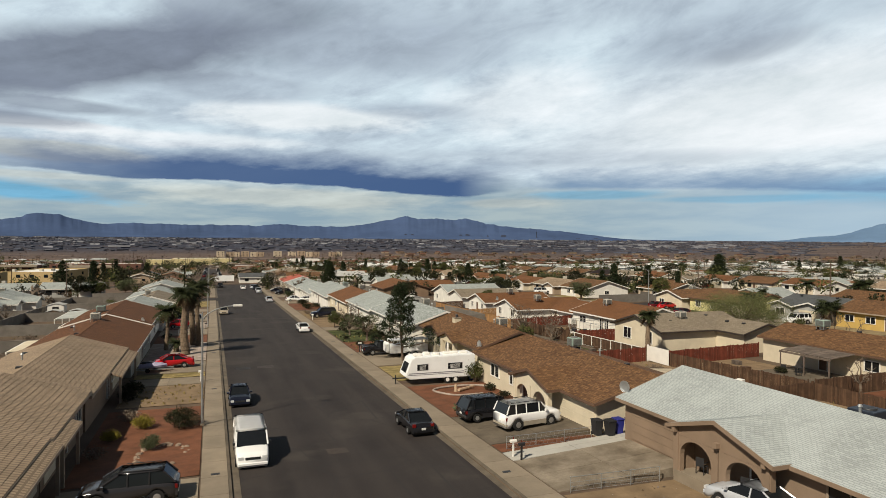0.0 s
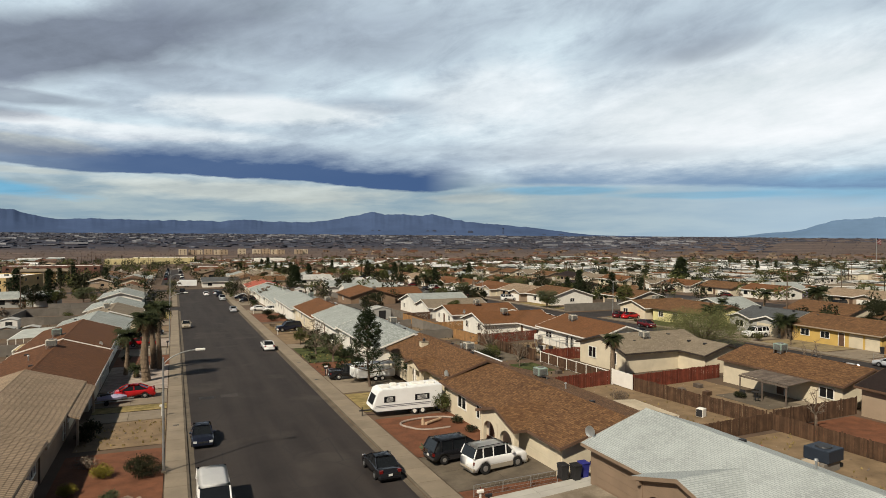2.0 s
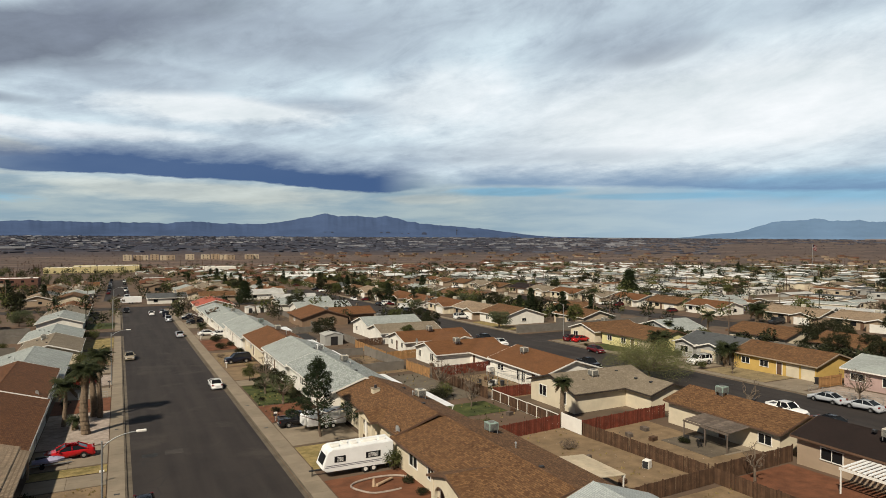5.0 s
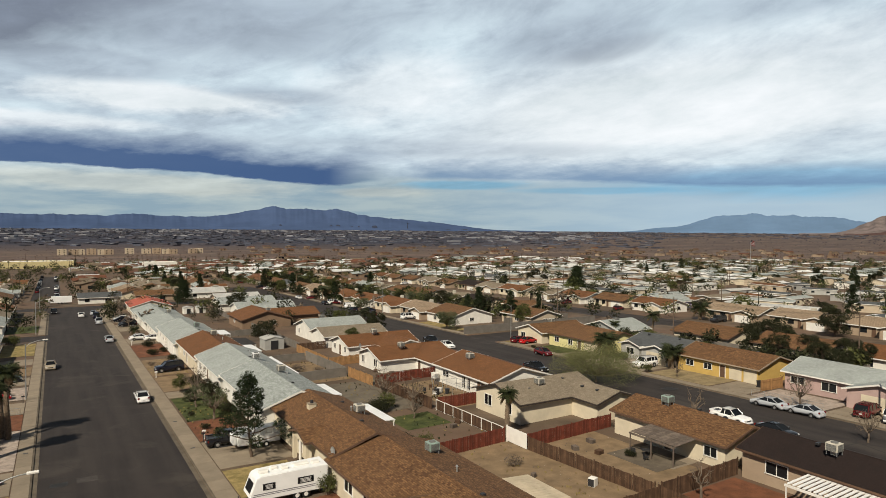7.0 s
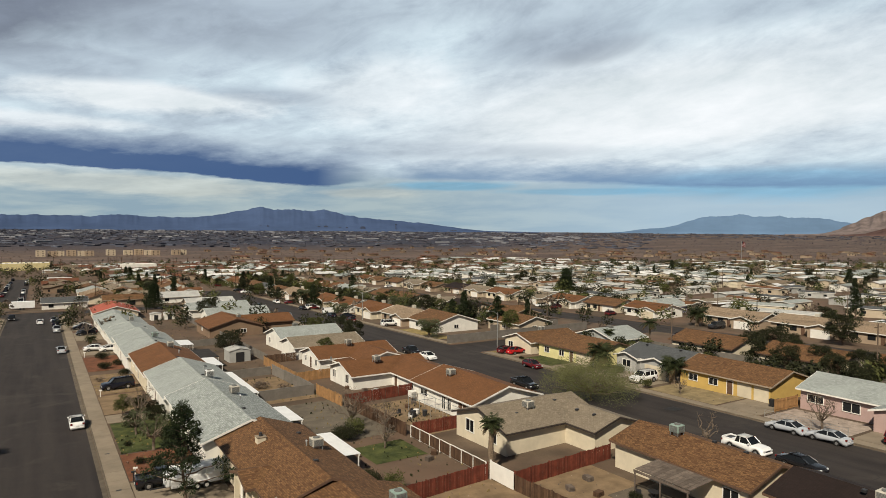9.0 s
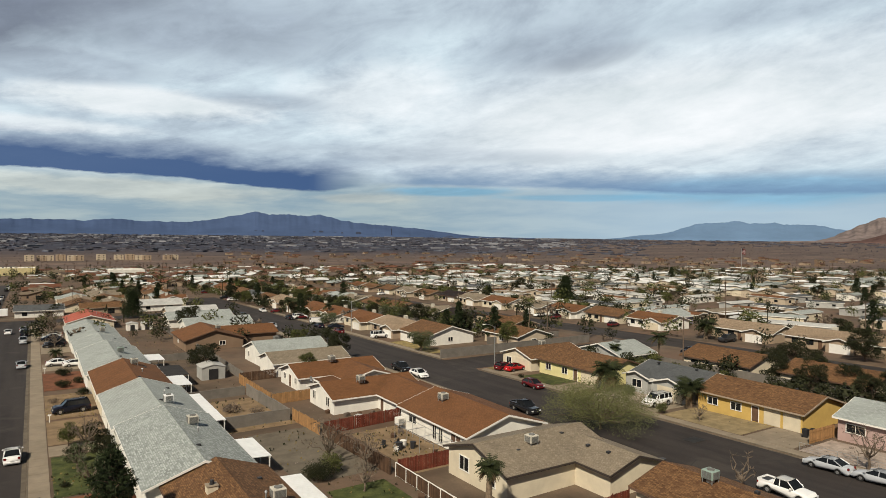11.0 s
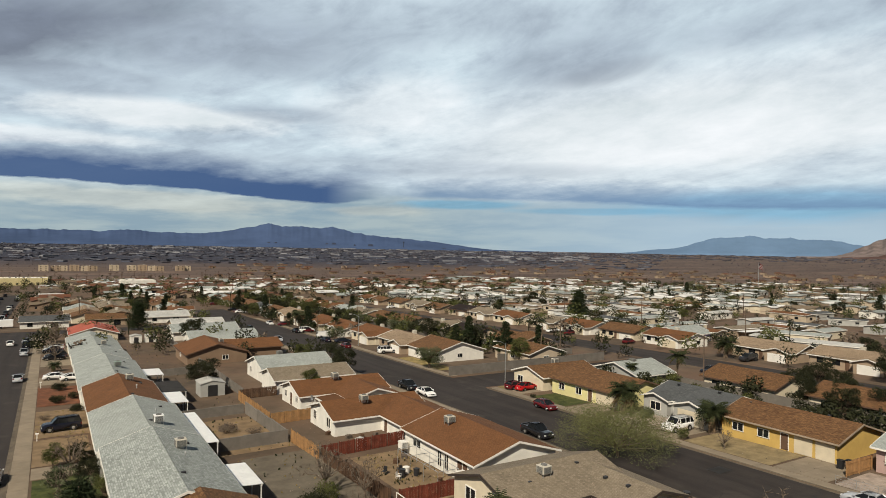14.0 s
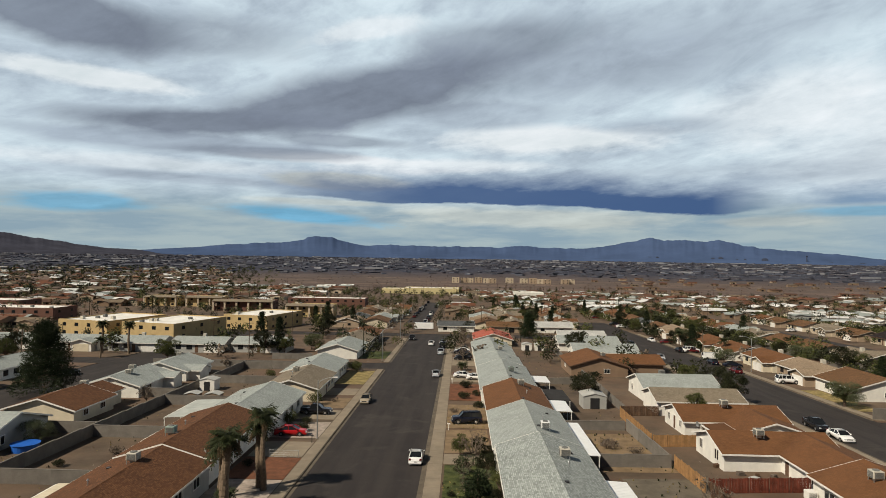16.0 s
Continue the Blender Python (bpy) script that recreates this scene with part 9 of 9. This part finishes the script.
sheet("porch_floor", 16.9, 18.1, 23.6, 30.5, M_CONC, 0.70, 0.8, "concrete porch floor under arches", "porch floor")
sheet("patio_slab", 47.6, 52.3, 47.6, 54.6, M_CONC_DARK, 0.07, 0.1, "grey concrete patio slab", "patio")


# dry weeds and pebbles over the yards


def litter(name, n, zones, m, label, seed, size, upright):
    r = random.Random(seed)
    vs, fs = [], []
    for _ in range(n):
        x0, x1, y0, y1 = r.choice(zones)
        x, y = r.uniform(x0, x1), r.uniform(y0, y1)
        if noise.noise(Vector((x * 0.5, y * 0.5, seed))) < r.uniform(-0.5, 0.3):
            continue
        z = gz(x, y) + 0.05
        for _ in range(4 if upright else 1):
            s = r.uniform(*size)
            a = r.uniform(0, 6.28)
            d = Vector((math.cos(a), math.sin(a), 0)) * s * 0.6
            u = Vector((r.uniform(-0.5, 0.5), r.uniform(-0.5, 0.5), 1)) * s if upright else Vector((-d.y, d.x, 0.35 * s))
            c = Vector((x + r.uniform(-0.1, 0.1), y + r.uniform(-0.1, 0.1), z))
            i = len(vs)
            vs += [c - d * 0.5, c + d * 0.5, c + d * 0.4 + u, c - d * 0.4 + u]
            fs.append((i, i + 1, i + 2, i + 3))
    me = bpy.data.meshes.new(name)
    me.from_pydata(vs, [], fs)
    me.materials.append(m)
    return tagged(new(name, me), label, "weeds", kind="stuff")


YARDS = [(9.7, 16, 128, 146), (-16, -9.3, 60, 69), (31, 42, 66, 104), (43.5, 50, 81, 98), (28, 40, 107, 126), (28, 41, 130, 230), (-41, -28, 60, 180), (-64, -43, 98, 146), (104, 116, 60, 200), (9.7, 16, 84, 104)]
BARE = [(29, 42, 44, 65), (31, 42, 22, 41), (43.5, 52, 44, 62), (43, 52, 100, 118), (84, 92, 52, 80), (9.7, 17, 20, 30)]
litter("dry_weeds", 1500, YARDS + BARE[:2], M_DRYGRASS, "tufts of dry yellow weeds", 71, (0.05, 0.2), True)
litter("dry_weeds", 700, YARDS[2:], M_BUSH, "tufts of dark green weeds", 72, (0.05, 0.25), True)
litter("pebbles", 1500, YARDS + BARE, M_PALE, "pale stones and scraps on the ground", 73, (0.05, 0.18), False)
litter("pebbles", 1300, YARDS + BARE, M_OLD_DECK, "dark scraps and clods on the ground", 74, (0.06, 0.25), False)
for k, (x, y) in enumerate(((45.5, 57.5), (46.8, 55.0), (48.8, 58.4), (34.5, 46.5), (36.2, 53.5), (47.3, 93.5), (49.0, 94.6), (48.4, 85.0), (49.4, 84.0), (30.8, 112.0), (33.4, 121.0), (34.2, 120.2), (32.6, 119.4), (45.0, 109.6), (46.6, 106.4), (48.4, 105.8), (50.2, 105.4), (49.6, 104.0), (38.5, 72.5), (40.0, 74.0))):
    rk = random.Random(k)
    t = thing("crate", x, y, None, rk.uniform(0, 90), "weathered wooden crate lying in a yard", "crate", "yard clutter")
    w = rk.uniform(0.25, 0.5)
    for q in range(4):
        part("slat", boxes((-w, -w * 0.7, 0.04 + q * 0.12, w, w * 0.7, 0.12 + q * 0.12)), M_WOOD_BROWN if k % 2 else M_OLD_DECK, t)

# ---- cooling unit in the back yard ----
ac = thing("cooling_unit", 36.8, 33.6, None, 8, "large dark blue cooling unit on a concrete block base", "air conditioner")
part("base", boxes((-1.3, -0.8, -0.2, 0.9, 0.9, 0.75), bevel=0.02), M_BLOCK, ac)
part("housing", boxes((-0.95, -0.95, 0.76, 1.15, 0.95, 1.7), bevel=0.05), mat("blue_grey_enamel", (0.022, 0.03, 0.045), 0.5, var=0.2, bump=0.0), ac)
part("fan_ring", tube(bmesh.new(), (0.1, 0, 1.7), (0.1, 0, 1.78), 0.6, 0.56, 20), M_DARK, ac)
part("duct", boxes((-2.3, -0.5, -0.1, -1.32, 0.5, 0.9), bevel=0.03), WALLS["beige"], ac)

# ---- frame, cooler and clutter behind the white house ----
fr = thing("canopy_frame", 48.2, 87.6, None, 0, "bare grey metal canopy frame in a back yard", "canopy frame")
for x in (-1.3, 1.3):
    for y in (-4.6, -1.5, 1.6, 4.7):
        part("post", tube(bmesh.new(), (x, y, -0.1), (x, y, 2.0), 0.035, n=6), M_STEEL, fr)
    part("side_rail", tube(bmesh.new(), (x, -4.6, 2.0), (x, 4.7, 2.0), 0.03, n=6), M_STEEL, fr)
for y in (-4.6, -1.5, 1.6, 4.7):
    part("cross_rail", tube(bmesh.new(), (-1.3, y, 2.0), (1.3, y, 2.0), 0.03, n=6), M_STEEL, fr)


def side_cooler(x, y, rz):
    t = thing("window_cooler", x, y, None, rz, "white window cooler on a stand by a wall", "cooler", "window coolers")
    part("cabinet", boxes((-0.5, -0.5, 0.75, 0.5, 0.5, 1.65), bevel=0.03), M_WHITE, t)
    for d in (-1, 1):
        bm = bmesh.new()
        for k in range(6):
            box(bm, -0.4, d * 0.51 - 0.012, 0.85 + k * 0.12, 0.4, d * 0.51 + 0.012, 0.9 + k * 0.12)
        part("louvre_panel", bm, M_COOLER_DARK, t)
        for e in (-1, 1):
            part("leg", boxes((d * 0.45 - 0.03, e * 0.45 - 0.03, -0.1, d * 0.45 + 0.03, e * 0.45 + 0.03, 0.75)), M_STEEL, t)
    return t


side_cooler(49.7, 96.2, 0)
side_cooler(49.7, 82.6, 0)
chair(44.8, 88.0, 40, M_WHITE, "white garden chair on bare ground")
chair(46.0, 90.2, 200, M_DARK, "dark garden chair on bare ground")
chair(44.2, 90.4, 300, M_DARK, "dark garden chair on bare ground")
